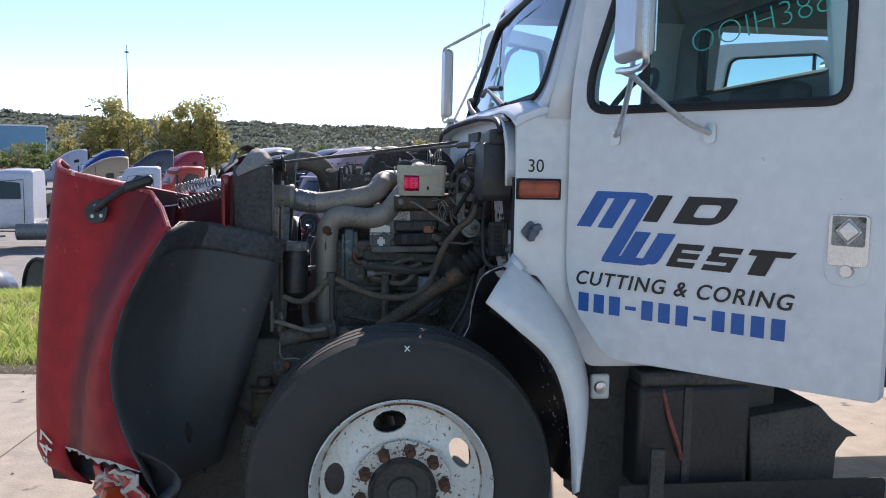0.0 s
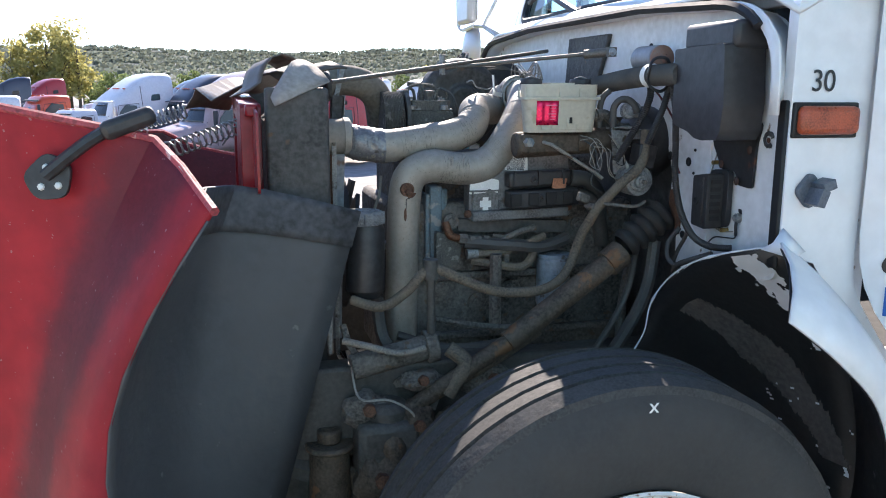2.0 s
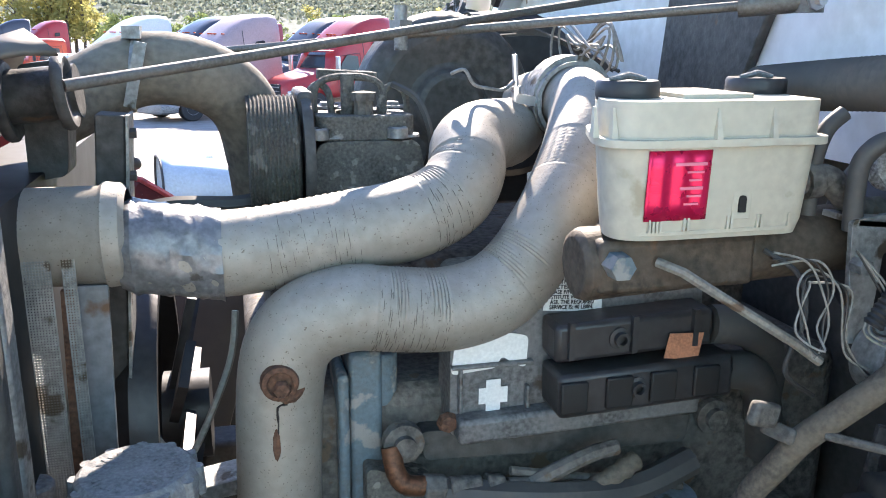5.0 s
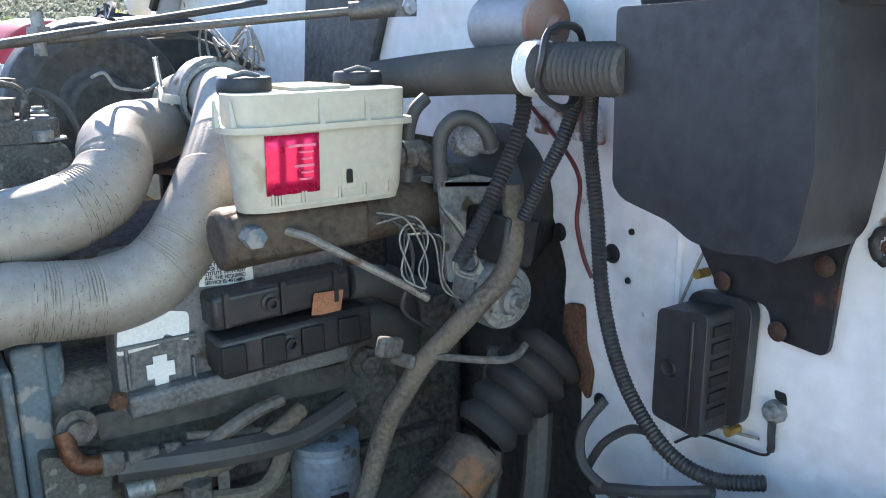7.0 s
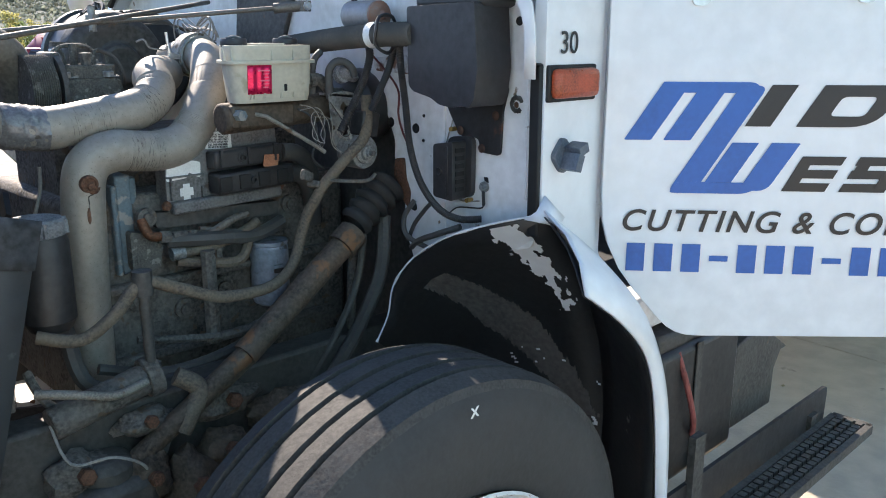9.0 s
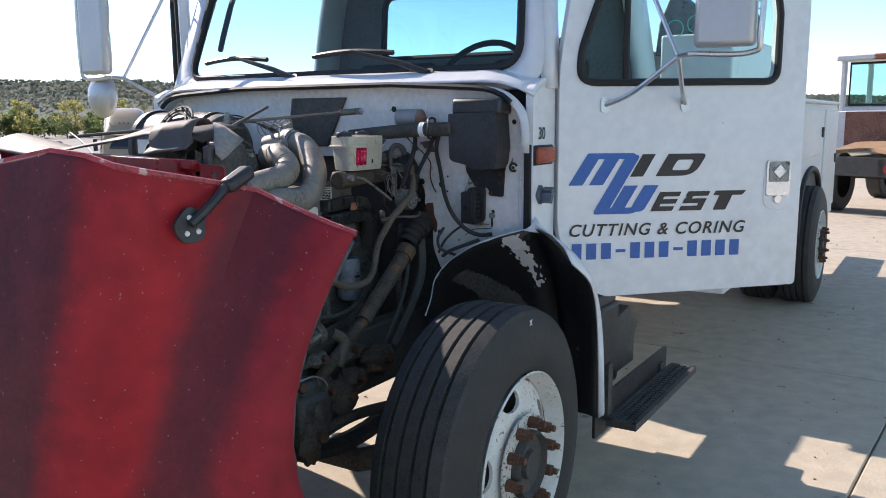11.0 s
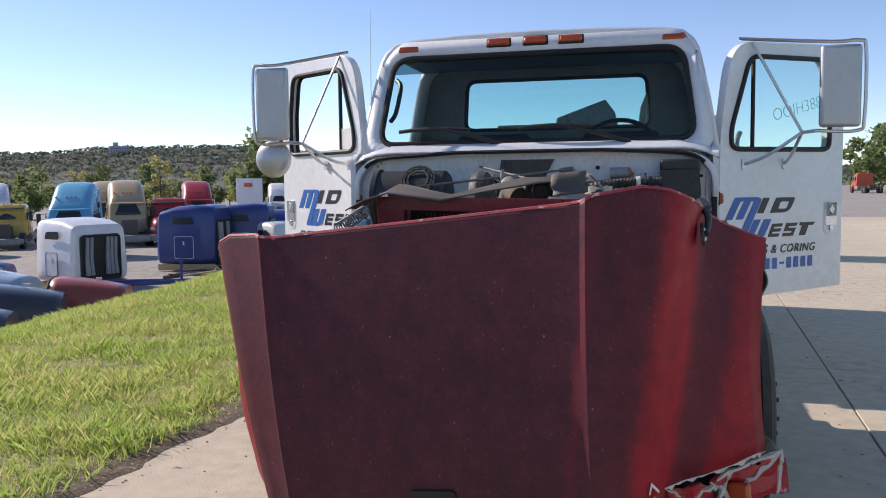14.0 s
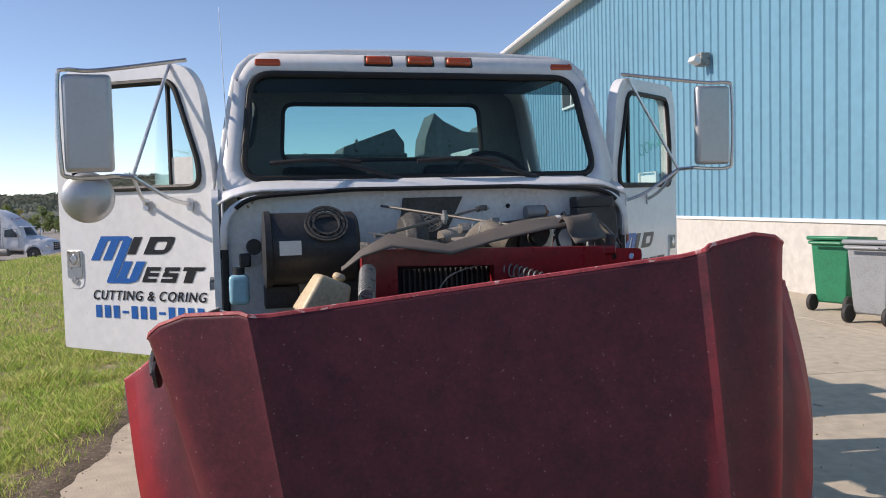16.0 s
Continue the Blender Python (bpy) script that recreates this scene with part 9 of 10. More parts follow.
part("rusty_rear_panel", MB().box((0.835, 0.25, 1.38), (0.02, 1.2, 0.6)), mat("rust_brown_panel", (0.22, 0.1, 0.07), 0.8, var=0.3, scale=4, spots=(0.5, 0.45, 0.4), spot_scale=3, spot_at=0.6), ytc)
pn = part("rear_window", MB().box((0.9, 0.25, 2.15), (0.01, 1.2, 0.75)), GLASS, ytc)
pn.visible_shadow = False
pn = part("side_window", MB().box((1.5, -0.47, 2.15), (1.05, 0.01, 0.75)), GLASS, ytc)
pn.visible_shadow = False
part("window_gasket", MB().tube([(0.88, -0.33, 1.8), (0.88, 0.83, 1.8), (0.88, 0.83, 2.52), (0.88, -0.33, 2.52)], 0.025, 6, close=True), SEAL, ytc)
bc = part("beacon", MB().lathe([(0.09, 0), (0.095, 0.16), (0.08, 0.18), (0, 0.18)], Matrix.Translation((1.0, -0.2, 2.68)), 20), mat("amber_beacon", (0.75, 0.25, 0.02), 0.25, var=0.1), yt, "amber warning beacon")
part("beacon_foot", MB().cyl((1.0, -0.2, 2.66), (1.0, -0.2, 2.69), 0.1), SEAL, bc)
part("hood", loft([(2.15, 0.95, 1.75, 0.62, 0.6, 8), (2.8, 0.95, 1.62, 0.62, 0.58, 8), (3.6, 0.95, 1.42, 0.6, 0.55, 7), (3.7, 1.0, 1.35, 0.55, 0.5, 7)]), OLDW, yt)
part("exhaust_stack", MB().tube(smooth_path([(2.3, -0.95, 0.8), (2.3, -0.95, 1.4), (2.3, -0.95, 2.2), (2.32, -0.95, 2.5), (2.5, -0.98, 2.66)]), [0.09] * 13 + [0.06] * 12, 14), GALV, yt, "grey exhaust stack")
part("fifth_wheel", MB().plate(rounded([(-0.6, -0.45), (0.35, -0.45), (0.5, 0.0), (0.35, 0.45), (-0.6, 0.45), (-0.3, 0.08), (-0.3, -0.08)], 0.1), (), 0.06, Matrix.Translation((0.0, 0, 1.12)) @ Matrix.Rotation(radians(-7), 4, "Y")), mat("dusty_tan_steel", (0.36, 0.22, 0.12), 0.8, var=0.25, scale=6), yt, "tan rusted fifth-wheel plate")
part("frame", MB().box((1.4, 0.4, 0.8), (4.4, 0.1, 0.25)).box((1.4, -0.4, 0.8), (4.4, 0.1, 0.25)).box((-0.75, 0, 0.8), (0.1, 1.6, 0.3)).box((0.5, 0, 0.7), (0.6, 0.8, 0.3)), FRAME, yt)
part("tail_lamp", MB().cyl((-0.82, -0.5, 0.78), (-0.80, -0.5, 0.78), 0.07), mat("red_tail_lens", (0.4, 0.02, 0.03), 0.3, var=0.1), yt)
part("air_hose", MB().tube(smooth_path([(0.85, -0.1, 2.6), (0.75, -0.15, 2.0), (0.7, -0.3, 1.2), (0.8, -0.5, 1.0), (0.95, -0.6, 1.3), (0.9, -0.45, 2.0), (0.9, -0.35, 2.6)]), 0.018, 6), SEAL, yt)
for x_, y_ in ((0, -0.95), (0, -0.6), (0, 0.6), (0, 0.95), (2.9, -0.9), (2.9, 0.9)):
    w_ = part("wheel", MB().lathe([(0.28, -0.13), (0.46, -0.14), (0.5, -0.11), (0.5, 0.11), (0.46, 0.14), (0.28, 0.13)], Matrix.Translation((x_, y_, 0.5)) @ Matrix.Rotation(radians(90), 4, "X"), 32), RUBBER, yt)
    for k_ in range(28):
        a_ = 2 * math.pi * k_ / 28
        for z_ in (-0.06, 0.06):
            if y_ in (-0.95, -0.6):
                part("tread_lug", MB().box((x_ + 0.5 * math.cos(a_), y_ + z_, 0.5 + 0.5 * math.sin(a_)), (0.03, 0.09, 0.06), (0, -math.degrees(a_), 0)), TREAD, w_, smooth=0)
    part("rim", MB().lathe([(0.28, 0.13), (0.25, 0.08), (0.12, 0.05), (0.11, 0.1), (0, 0.1)], Matrix.Translation((x_, y_, 0.5)) @ Matrix.Rotation(radians(90 if y_ < 0 else -90), 4, "X"), 24), RIM, w_)


def sleeper_box(x, y, yaw, paint, label, op=-1, s=1.1):
    """A sleeper compartment set on the ground; op: the end of local x that is open."""
    t = thing("sleeper_box", label, "sleeper box", pose(x, y, land(x, y), 0, 0, yaw) @ Matrix.Scale(s, 4), group="removed sleeper boxes")
    P = PAINTS[paint]
    part("shell", loft([(-1.05, 0.3, 1.95, 1.0, 0.9, 8), (-0.95, 0.22, 2.12, 1.1, 0.98, 8), (-0.4, 0.2, 2.28, 1.12, 1.0, 8), (0.5, 0.2, 2.34, 1.12, 1.0, 8), (0.95, 0.22, 2.3, 1.1, 0.98, 8), (1.05, 0.3, 2.2, 1.03, 0.92, 8)]), P, t, smooth=40)
    part("opening", MB().plate(rounded([(-0.72, 0.3), (0.72, 0.3), (0.72, 1.75), (-0.72, 1.75)], 0.15), (), 0.02, frame_m((op * 1.062, 0, 0), (0, op, 0), (0, 0, 1))), SEAL, t)
    part("opening_trim", MB().tube([(op * 1.07, p[0], p[1]) for p in rounded([(-0.74, 0.28), (0.74, 0.28), (0.74, 1.77), (-0.74, 1.77)], 0.15)], 0.03, 6, close=True), DARK_TRIM, t)
    for k_, y_ in enumerate((-0.55, -0.4, -0.25, 0.35, 0.5)):
        part("curtain", MB().tube([(op * 1.08, y_, 0.45), (op * 1.09, y_ + 0.03, 1.0), (op * 1.08, y_ - 0.02, 1.7)], [0.09, 0.07, 0.06], 8), BIN_GREY, t)
    for sg_ in (-1, 1):
        part("hatch", MB().plate(rounded([(-0.35, 0.45), (0.3, 0.45), (0.3, 1.2), (-0.35, 1.2)], 0.08), (), 0.015, frame_m((0, sg_ * 1.125, 0), (-sg_, 0, 0), (0, 0, 1))), P, t, bevel=0.008)
        part("hatch_seam", MB().tube([(p[0], sg_ * 1.125, p[1]) for p in rounded([(-0.37, 0.43), (0.32, 0.43), (0.32, 1.22), (-0.37, 1.22)], 0.08)], 0.009, 5, close=True), TRIM_W if paint == "blue" else DARK_TRIM, t)
        part("hatch_latch", MB().box((-0.03, sg_ * 1.135, 0.98), (0.05, 0.02, 0.14)), TRIM_W, t)
        part("window", MB().plate(rounded([(-0.42, 1.66), (0.35, 1.66), (0.25, 1.9), (-0.42, 1.92)], 0.06), (), 0.02, frame_m((0, sg_ * 1.10, 0), (1, 0, 0), (0, 0, 1)) @ Matrix.Translation((0, 0, 0.01))), DARKGLASS, t)
    part("skid", MB().box((0, -0.9, 0.11), (2.1, 0.12, 0.22)), PAINTS["tan"], t)
    part("skid", MB().box((0, 0.9, 0.11), (2.1, 0.12, 0.22)), PAINTS["tan"], t)
    return t


sleeper_box(26.3, 16.9, -80, "blue", "dark blue sleeper box open at one end", 1)
sleeper_box(28.9, 16.0, -72, "blue", "dark blue sleeper box behind another one", 1)
sleeper_box(20.0, 17.5, 70, "white", "white sleeper box with curtained opening", -1, 0.98)


def loose_cab(x, y, yaw, paint, label, s):
    t = thing("loose_cab", label, "truck cab", pose(x, y, land(x, y) - 0.65 * s, 0, 0, yaw) @ Matrix.Scale(s, 4), group="removed truck cabs")
    part("cab", loft(DAY), PAINTS[paint], t, smooth=50)
    part("windshield", MB().grid(lambda i, j: (-1.0 + 0.375 * j / 4 + 0.10 * (i / 4) ** 2 * (1 - 0.2 * j / 4), i / 4 * (0.93 - 0.03 * j / 4), 1.80 + 0.62 * j / 4), range(-4, 5), range(5)), DARKGLASS, t, solid=0.02)
    for sg_ in (-1, 1):
        part("side_window", MB().plate(rounded([(-0.5, 1.74), (0.1, 1.74), (0.1, 2.33), (-0.1, 2.33), (-0.42, 2.0)], 0.06), (), 0.03, frame_m((0, sg_ * 1.1, 0), (1, 0, 0), (0, 0, 1)) @ Matrix.Translation((0, 0, 0.015))), DARKGLASS, t)
        part("rear_side_window", MB().plate(rounded([(0.2, 1.74), (0.65, 1.74), (0.65, 2.33), (0.2, 2.33)], 0.06), (), 0.03, frame_m((0, sg_ * 1.1, 0), (1, 0, 0), (0, 0, 1)) @ Matrix.Translation((0, 0, 0.015))), DARKGLASS, t)
        part("door_handle", MB().box((0.45, sg_ * 1.13, 1.45), (0.14, 0.03, 0.2)), SEAL, t)
    part("open_door", MB().box((0.9, -1.7, 1.5), (0.08, 1.1, 1.4)), PAINTS[paint], t, bevel=0.04)
    return t


loose_cab(28.2, 13.9, 60, "white", "small white day cab with door open, set on the ground", 0.82)
loose_cab(34.6, 13.4, 75, "white", "white cab shell with its door hanging off", 0.85)
loose_cab(39.0, 12.9, 60, "dark", "black cab shell at the end of the row", 0.85)
loose_cab(32.5, 15.4, 15, "blue", "navy blue cab shell lying beyond the boxes", 1.05)


def scrap_hood(x, y, yaw, paint, label, s=1.25):
    t = thing("scrap_hood", label, "scrap hood", pose(x, y, land(x, y), 0, 0, yaw) @ Matrix.Scale(s, 4), group="scrap hoods")

    def pt(i, j):
        a = math.pi * i / 16
        c, q = math.cos(a), math.sin(a)
        r = 0.95 - 0.22 * (j / 8) ** 2
        return (-1.0 + 0.25 * j, r * math.copysign(abs(c) ** 0.6, c), 0.02 + abs(q) ** 0.7 * (1.05 - 0.32 * (j / 8) ** 1.6))
    part("shell", MB().grid(pt, range(17), range(9)), PAINTS[paint], t, solid=0.02)
    part("rim_edge", MB().tube([pt(i, 0) for i in range(17)], 0.03, 6), DARK_TRIM, t)
    part("nose_panel", MB().add([pt(i, 8) for i in range(17)] + [(1.02, 0, 0.3)], [(i, i + 1, 17) for i in range(16)]), PAINTS[paint], t)
    part("marker", MB().box((0.2, 0.0, 1.0), (0.16, 0.05, 0.06)), TRIM_W, t)
    return t


scrap_hood(12.3, 13.5, -58, "dark", "black scrap hood lying by the verge", 1.0)
scrap_hood(14.6, 13.2, -66, "rust", "dull red scrap hood lying by the verge", 0.9)
scrap_hood(9.2, 12.3, -60, "dark", "dark teal scrap hood at the verge edge", 1.0)
scrap_hood(12.6, 16.2, -70, "paleblue", "pale blue scrap hood in a row", 1.1)
scrap_hood(15.2, 16.8, -75, "paleblue", "pale blue scrap hood behind a dark one", 1.05)
scrap_hood(18.2, 20.2, -65, "blue", "navy blue scrap hood in the lot", 1.1)
scrap_hood(10.2, 16.0, -60, "red", "red scrap hood between pale ones", 1.2)
scrap_hood(-0.9, 15.6, 10, "paleblue", "blue and white scrap hood beyond the engine", 0.8)
scrap_hood(1.4, 15.6, 60, "paleblue", "pale scrap hood lying beyond the engine", 0.9)
scrap_hood(-4.4, 12.2, 40, "silver", "pale scrap fairing by the verge")
scrap_hood(-7.4, 11.4, 70, "dark", "dark scrap hood lying by the verge")
stand = thing("hitch_frame", "blue steel hitch frame beside the scrap", "steel frame", pose(17.0, 13.2, land(17.0, 13.2), 0, 0, -62))
part("drawbar", MB().tube([(-1.5, -0.6, 0.5), (1.3, 0.0, 0.5), (-1.5, 0.6, 0.5)], 0.07, 6), PAINTS["blue"], stand)
part("crossbar", MB().tube([(-1.5, -0.9, 0.5), (-1.5, 0.9, 0.5)], 0.06, 6).tube([(-1.5, -0.9, 0.5), (-1.5, -0.9, 0.0), (-1.5, 0.9, 0.0), (-1.5, 0.9, 0.5)], 0.04, 6), PAINTS["blue"], stand)
part("jack_post", MB().cyl((1.0, 0, 0), (1.0, 0, 1.0), 0.04).box((1.0, 0, 0.02), (0.4, 0.4, 0.03)).box((1.0, 0.0, 1.05), (0.08, 0.2, 0.25)), PAINTS["blue"], stand)
random.seed(9)
pile = thing("scrap_pile", "heap of broken timber and black axle parts", "scrap heap", pose(21.6, 13.4, land(21.6, 13.4), 0, 0, -70))
for i in range(9):
    part("board", MB().box((random.uniform(-1.2, 1.2), random.uniform(-0.5, 0.5), 0.06 + 0.045 * i), (random.uniform(0.9, 2.0), 0.14, 0.05), (random.uniform(-6, 6), random.uniform(-6, 6), random.uniform(-40, 40))), PAINTS["tan"] if i % 2 else BARK, pile)
for i in range(9):
    p_ = Vector((random.uniform(-1.5, 1.5), random.uniform(-0.6, 0.6), 0.2))
    part("axle_piece", MB().cyl(p_, p_ + Vector((random.uniform(-0.8, 0.8), random.uniform(-0.4, 0.4), random.uniform(-0.1, 0.3))), random.uniform(0.04, 0.09), n=10).lathe([(0.05, 0), (0.2, 0.02), (0.2, 0.08), (0.05, 0.1)], Matrix.Translation(p_), 14), FRAME, pile)
# far buildings
hb_ = thing("hill_building", "large grey apartment block on the far hill", "building", pose(690, 474, 30, 0, 0, 34))
part("block", MB().box((0, 0, 6), (10, 18, 14)).box((0, -11, 4), (10, 12, 11)).box((0, 3, 14), (5, 5, 5)), mat("far_grey_brick", (0.42, 0.4, 0.42), 0.9, var=0.1, scale=0.1), hb_)
for i in range(5):
    for k_ in range(10):
        part("window", MB().box((-5.05, -15 + k_ * 2.4, 1.5 + i * 2.3), (0.2, 1.1, 1.1)), DARKGLASS, hb_)
fs_ = thing("far_shed", "low pale blue industrial shed beyond the trees", "building", pose(-108, 278, 1.5, 0, 0, 18))
part("wall", MB().box((0, 0, 4.5), (24, 12, 9)), CLADDING, fs_)
part("roof", MB().box((0, 0, 9.2), (25, 13, 0.5)), TRIM_W, fs_)

# ---- trees, hills ----
def crown_mesh(seed, h, r, n, leaf, tall=False):
    rnd = random.Random(seed)
    mb = MB()
    clumps = []
    for i in range(26):
        z = h * (0.22 + 0.78 * rnd.random())
        k_ = 1 - abs((z / h - 0.55) / 0.55) ** 2 * 0.75
        a = rnd.random() * 6.283
        q = r * k_ * rnd.random() ** 0.5
        clumps.append((Vector((q * math.cos(a), q * math.sin(a), z)), r * (0.22 + 0.22 * rnd.random())))
    for i in range(n):
        c, cr = clumps[rnd.randrange(len(clumps))]
        d = Vector((rnd.gauss(0, 1), rnd.gauss(0, 1), rnd.gauss(0, 1))).normalized() * cr * (0.55 + 0.5 * rnd.random())
        p = c + d
        s = leaf * (0.6 + 0.8 * rnd.random())
        u = Vector((rnd.gauss(0, 1), rnd.gauss(0, 1), rnd.gauss(0, 1))).normalized()
        w = u.orthogonal().normalized()
        mb.add([p - u * s, p + w * s * 0.6, p + u * s, p - w * s * 0.6], [(0, 1, 2, 3)])
    return mb


def tree_proto(seed, h, r, n, leaf, material):
    t = thing("tree", "leafy roadside tree turning yellow" if material is LEAF else "full green leafy tree", "tree", pose(0, 0, 0), group="trees beyond the lot")
    rnd = random.Random(seed)
    tr = MB().tube([(0, 0, -0.1), (0.05, 0.03, h * 0.3), (0, 0.05, h * 0.6), (0.1, 0, h * 0.85)], [h * 0.022, h * 0.017, h * 0.01, h * 0.003], 8)
    for i in range(7):
        a = rnd.random() * 6.283
        z = h * (0.25 + 0.07 * i)
        tr.tube([(0, 0, z), (r * 0.4 * math.cos(a), r * 0.4 * math.sin(a), z + h * 0.1), (r * 0.75 * math.cos(a), r * 0.75 * math.sin(a), z + h * 0.16)], [h * 0.008, h * 0.005, h * 0.002], 5)
    part("trunk", tr, BARK, t)
    part("crown", crown_mesh(seed, h, r, n, leaf, True), material, t, smooth=0)
    return t


protos = [tree_proto(11, 9.0, 2.4, 1000, 0.24, LEAF), tree_proto(12, 7.0, 3.0, 1500, 0.27, LEAF_DARK), tree_proto(13, 11.0, 2.6, 1100, 0.26, LEAF), tree_proto(14, 6.0, 3.2, 1300, 0.28, LEAF_DARK)]
rnd = random.Random(5)
spots_t = []
for i in range(44):
    spots_t.append((-72 + i * 1.6 + rnd.uniform(-1, 1), 118 + rnd.uniform(-6, 6), rnd.choice((0, 2)) if 21 < i < 35 else rnd.choice((1, 3)), rnd.uniform(0.7, 0.95) if 22 < i < 35 else rnd.uniform(0.45, 0.7)))
for i in range(110):
    spots_t.append((-110 + i * 2.5 + rnd.uniform(-2, 2), 140 + rnd.uniform(-8, 8), rnd.choice((1, 3, 1, 0)), rnd.uniform(0.5, 0.75)))
for i in range(110):
    a = radians(4 + i * 0.65)
    q = 165 + rnd.uniform(-12, 12)
    spots_t.append((q * math.cos(a), q * math.sin(a), rnd.choice((1, 3, 3, 0)), rnd.uniform(0.45, 0.75)))
spots_t += [(91.0, 31.4, 1, 1.42), (94.5, 31.0, 3, 1.3), (96.5, 44.2, 1, 1.55), (99, 47, 3, 1.6), (101, 40, 1, 0.95), (108, 36, 3, 0.85), (85, 55, 0, 0.75), (88, 58, 1, 0.85), (92, 53, 1, 0.8), (80, 60, 1, 0.8), (76, 66, 3, 0.9), (-21.5, 116, 2, 0.98), (-19.2, 118, 2, 1.05), (-31.5, 117, 2, 1.0), (-34, 119, 2, 0.98), (-23.5, 118, 0, 1.08), (150, 56, 1, 1.6), (158, 58, 1, 1.5), (142, 54, 3, 1.4), (140, -40, 1, 1.4), (130, -34, 3, 1.4), (120, -38, 1, 1.3)]
used = set()
for x_, y_, k_, s_ in spots_t:
    m_ = pose(x_, y_, land(x_, y_) - 0.1, 0, 0, rnd.uniform(0, 360)) @ Matrix.Scale(s_, 4)
    if k_ not in used:
        used.add(k_)
        protos[k_].matrix_basis = m_
    else:
        c_ = copy_thing(protos[k_], m_.normalized())
        c_.scale = (s_, s_, s_)


def hill_ring(r, h, seed):
    """A ring of wooded slopes whose skin is broken up by tree tops."""
    rnd_ = random.Random(seed)
    k_, rows = 2200, 14
    ph = [rnd_.uniform(0, 6.28) for _ in range(5)]
    vs, fs = [], []
    for j in range(rows + 1):
        f = j / rows
        for i in range(k_):
            a = 2 * math.pi * i / k_
            z = h * (1 + 0.10 * math.sin(3 * a + ph[0]) + 0.07 * math.sin(7 * a + ph[1]) + 0.04 * math.sin(17 * a + ph[2]) + 0.02 * math.sin(41 * a + ph[3]))
            # the slopes fall away along the verge
            lo = max(0.0, min(1.0, (math.degrees(a) - 13.0) / 9.0)) if a < math.pi else 0.0
            z *= 0.42 + 0.58 * lo * lo * (3 - 2 * lo)
            rr = r * (0.4 + 0.6 * f) + 5 * noise.noise(Vector((i * 0.4, j * 1.3, 7.0)))
            zz = z * f ** 1.5 + (2.2 * noise.noise(Vector((i * 0.31, j * 0.8, 0.0))) if j else -3)
            vs.append((rr * math.cos(a), rr * math.sin(a), zz))
    for j in range(rows):
        for i in range(k_):
            fs.append((j * k_ + i, j * k_ + (i + 1) % k_, (j + 1) * k_ + (i + 1) % k_, (j + 1) * k_ + i))
    return MB().add(vs, fs)


def hill_woods(hills, n, seed):
    """Loose tree tops standing proud of the far slopes."""
    rnd_ = random.Random(seed)
    mb = MB()
    V, F = mb.v, mb.f
    rows = 14
    k_ = len(hills.v) // (rows + 1)
    for _ in range(n):
        j = min(rows, int(4 + (rows - 3) * rnd_.random() ** 0.6))
        x_, y_, z_ = hills.v[j * k_ + rnd_.randrange(int(k_ * 0.36)) - (k_ // 20)]
        p = Vector((x_ + rnd_.gauss(0, 2), y_ + rnd_.gauss(0, 2), z_ + rnd_.uniform(-0.5, 2.4)))
        q = rnd_.uniform(0.9, 2.4)
        u = Vector((rnd_.gauss(0, 1), rnd_.gauss(0, 1), rnd_.gauss(0, 1))).normalized() * q
        w = u.orthogonal().normalized() * q * 0.8
        o = len(V)
        V += [tuple(p - u), tuple(p + w), tuple(p + u), tuple(p - w)]
        F.append((o, o + 1, o + 2, o + 3))
    return mb


HILL_MESH = hill_ring(900, 40, 1)
tagged(part("far_woods", hill_woods(HILL_MESH, 60000, 8), WOODS, None, smooth=0), "tree tops covering the far slopes, haze mixed into their colour", "woods", kind="stuff")
tagged(part("far_hills", HILL_MESH, HILLS, None, smooth=60), "low wooded hills on the horizon, haze mixed into their colour", "hills", kind="structure")
tower = thing("radio_mast", "thin lattice radio mast above the trees", "mast", pose(-48, 190, 0))
part("mast", MB().cyl((0, 0, 0), (0, 0, 26), 0.25, 0.08, 6).box((0, 0, 24.5), (0.8, 0.8, 0.3)), GALV, tower)
for mx_, my_, hh in ((635, 312, 52), (640, 305, 46)):
    tw = thing("radio_mast", "thin radio mast on the far hill", "mast", pose(mx_, my_, 0), group="far radio masts")
    part("mast", MB().cyl((0, 0, 0), (0, 0, hh), 0.7, 0.25, 6), GALV, tw)

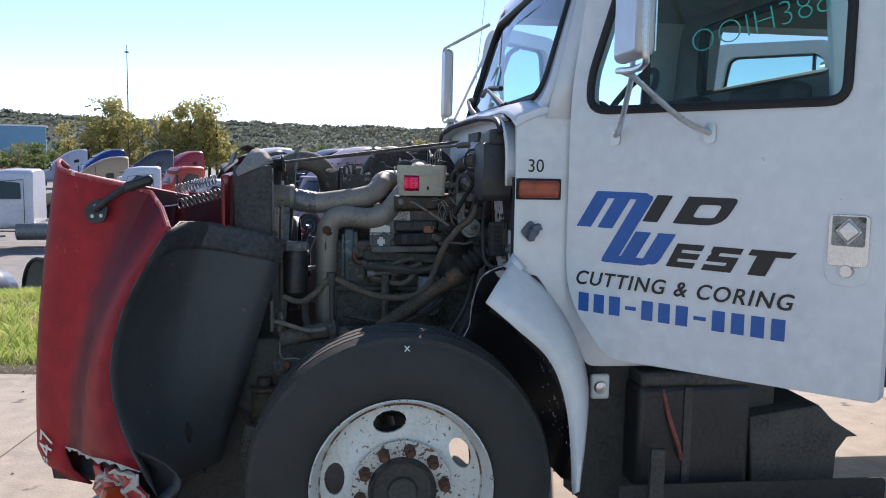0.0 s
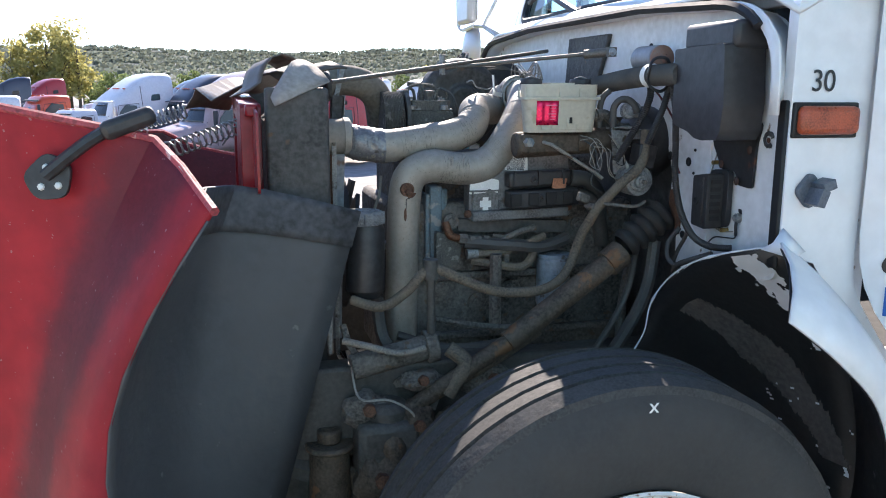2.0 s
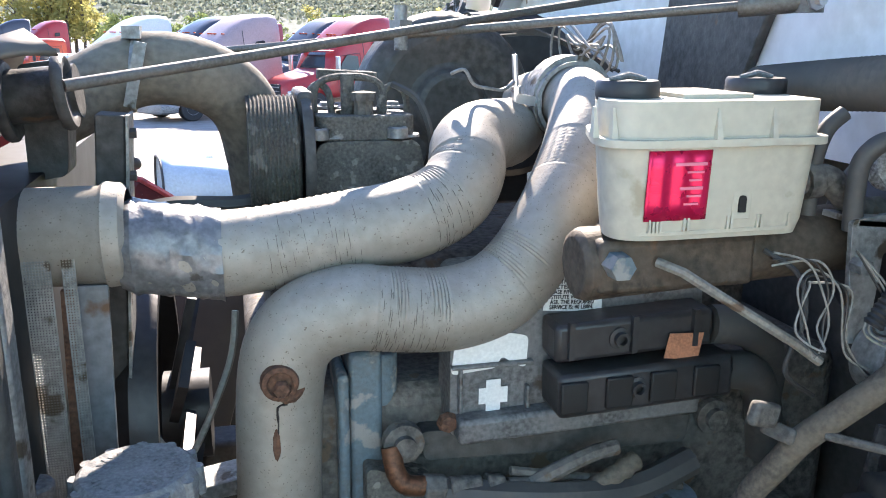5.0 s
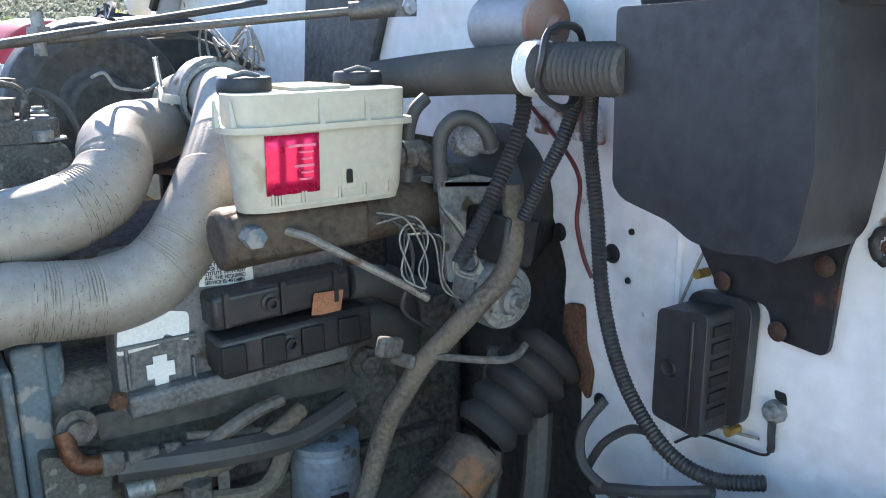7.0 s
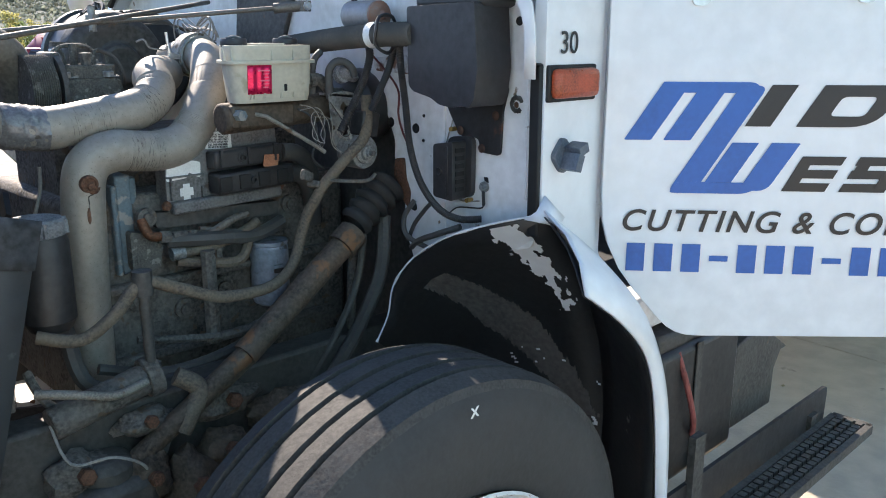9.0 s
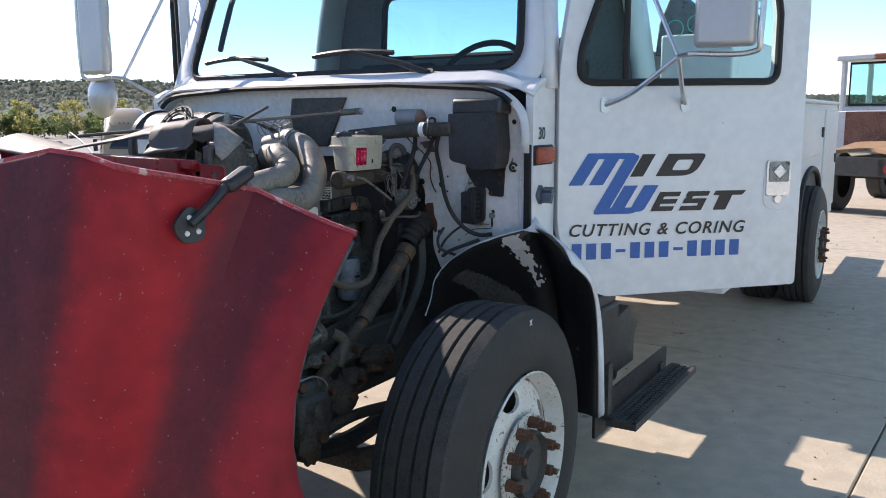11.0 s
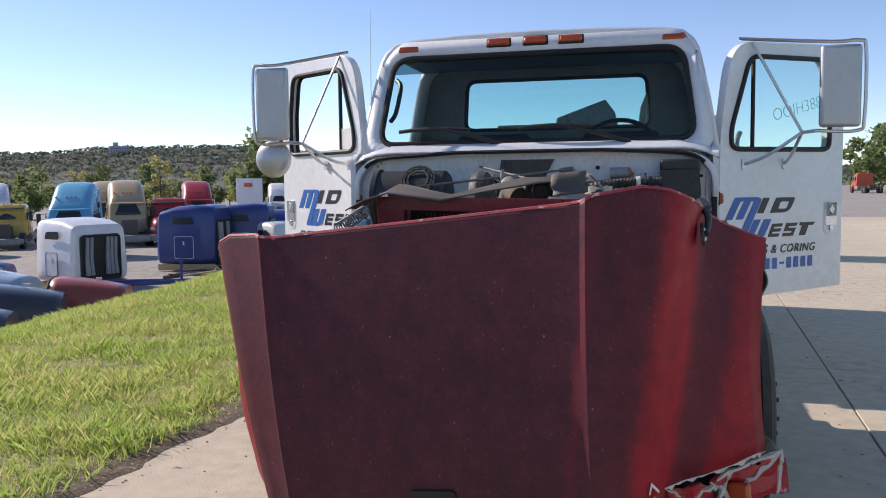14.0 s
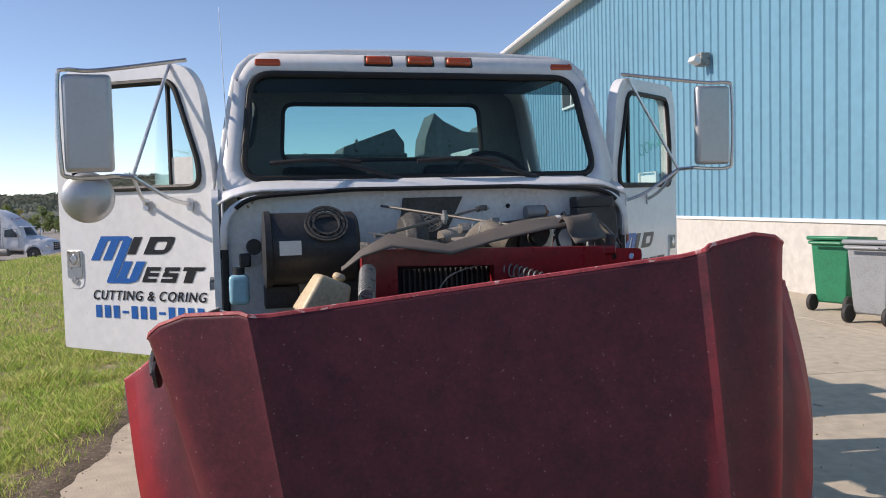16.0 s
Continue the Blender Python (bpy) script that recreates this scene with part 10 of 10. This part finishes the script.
# ---- grass ----
def grass_patch(name, n, seed, region, hmin, hmax, wide):
    rnd_ = random.Random(seed)
    mb = MB()
    V, F = mb.v, mb.f
    x0, x1 = region
    made = 0
    while made < n:
        x_ = rnd_.uniform(x0, x1)
        e = edge_y(x_)
        f = e + crest(x_) + 4.5
        y_ = e + (f - e) * rnd_.random() ** 1.3 + rnd_.gauss(0, 0.05)
        if rnd_.random() < 0.92 * max(0.0, 0.34 - (y_ - e)) / 0.34:
            continue
        tuft = noise.noise(Vector((x_ * 1.6, y_ * 1.6, 4.0))) + 0.6 * noise.noise(Vector((x_ * 5.0, y_ * 5.0, 9.0)))
        if rnd_.random() < 0.45 * max(0.0, -tuft):
            continue
        a = rnd_.random() * 6.283
        h = rnd_.uniform(hmin, hmax) * (1.0 + 0.75 * tuft)
        dx, dy = math.cos(a) * wide, math.sin(a) * wide
        bx, by = rnd_.gauss(0, 0.45) * h, rnd_.gauss(0, 0.45) * h
        o = len(V)
        g = land(x_, y_)
        V += [(x_ - dx, y_ - dy, g), (x_ + dx, y_ + dy, g), (x_ + dx * 0.6 + bx * 0.5, y_ + dy * 0.6 + by * 0.5, g + h * 0.65), (x_ + bx, y_ + by, g + h)]
        F += [(o, o + 1, o + 2), (o, o + 2, o + 3)]
        made += 1
    return tagged(part(name, mb, GRASS, None, smooth=0), "patchy green and straw grass blades on the verge", "grass", kind="stuff")


grass_patch("grass", 270000, 1, (-6, 9), 0.03, 0.1, 0.0036)
grass_patch("grass", 80000, 2, (9, 32), 0.045, 0.11, 0.012)
grass_patch("grass", 40000, 3, (-24, -6), 0.05, 0.12, 0.014)

# crumbling dark lip of soil where the verge meets the slabs
def lip_soil(i, j):
    x_ = -6 + 15 * i / 420
    f = j / 9
    wob = 0.09 * noise.noise(Vector((x_ * 1.7, 0.0, 3.0))) + 0.04 * noise.noise(Vector((x_ * 6.0, 1.0, 3.0)))
    y_ = edge_y(x_) - 0.10 + wob + 0.62 * f
    h = 0.034 * math.sin(math.pi * min(1.0, f * 1.12) ** 0.6) * (0.55 + 0.8 * abs(noise.noise(Vector((x_ * 5.0, f * 4.0, 1.0)))))
    h += 0.012 * noise.noise(Vector((x_ * 22.0, f * 13.0, 2.0))) * math.sin(math.pi * f)
    return (x_, y_, max(0.0, land(x_, y_)) * min(1.0, f * 3) + h - 0.004)


LIP = mat("crumbly_dark_soil", (0.13, 0.095, 0.065), 0.95, var=0.4, scale=7, col2=(0.05, 0.038, 0.026), spots=(0.3, 0.24, 0.15), spot_scale=38, spot_at=0.6, bump=0.8, bscale=30)
tagged(part("verge_soil", MB().grid(lip_soil, range(421), range(10)), LIP, None, smooth=60), "crumbling dark soil edge along the grass verge", "soil", kind="structure")

# loose grit and leaf scraps on the slabs
rnd = random.Random(77)
grit = MB()
for i in range(900):
    x_, y_ = rnd.uniform(-6, 12), rnd.uniform(-6, 2.0)
    if y_ > edge_y(x_) - 0.05:
        continue
    q_ = rnd.uniform(0.004, 0.016)
    grit.box((x_, y_, q_ * 0.3), (q_ * rnd.uniform(0.5, 1.5), q_ * rnd.uniform(0.5, 1.0), q_ * 0.45), (rnd.uniform(-20, 20), rnd.uniform(-20, 20), rnd.uniform(0, 360)), 0.6)
for i in range(700):
    x_ = rnd.uniform(-8, 8)
    y_ = edge_y(x_) + rnd.uniform(-0.22, 0.25)
    q_ = rnd.uniform(0.004, 0.014)
    grit.box((x_, y_, q_ * 0.3), (q_ * rnd.uniform(0.5, 1.3), q_ * rnd.uniform(0.5, 1.0), q_ * 0.45), (rnd.uniform(-20, 20), rnd.uniform(-20, 20), rnd.uniform(0, 360)), 0.6)
tagged(part("grit", grit, SOIL, None, smooth=0), "loose grit and soil crumbs scattered on concrete", "grit", kind="stuff")

# ---- concrete slabs ----
SA = radians(-4.3)
sm = Matrix.Rotation(SA, 4, "Z")
slab_me = None
for i in range(-6, 7):
    for j in range(-4, 2):
        c = Matrix.Translation((0, -1.87, 0)) @ sm @ Matrix.Translation((0.55 + 5.4 * i, 4.2 * (j + 0.5), 0))
        p = c.translation
        if p.y > edge_y(p.x) + 0.9 or p.y < -14.5:
            continue
        if slab_me is None:
            bm = bmesh.new()
            bmesh.ops.create_cube(bm, size=1)
            bmesh.ops.scale(bm, vec=(5.39, 4.19, 0.1), verts=bm.verts)
            bmesh.ops.bevel(bm, geom=bm.edges[:], offset=0.006, segments=1, affect="EDGES")
            bmesh.ops.translate(bm, vec=(0, 0, -0.05), verts=bm.verts)
            slab_me = bpy.data.meshes.new("concrete_slab")
            bm.to_mesh(slab_me)
            bm.free()
            slab_me.materials.append(CONCRETE)
        ob = new("concrete_slab", slab_me)
        ob.parent = pavement
        ob.matrix_basis = c
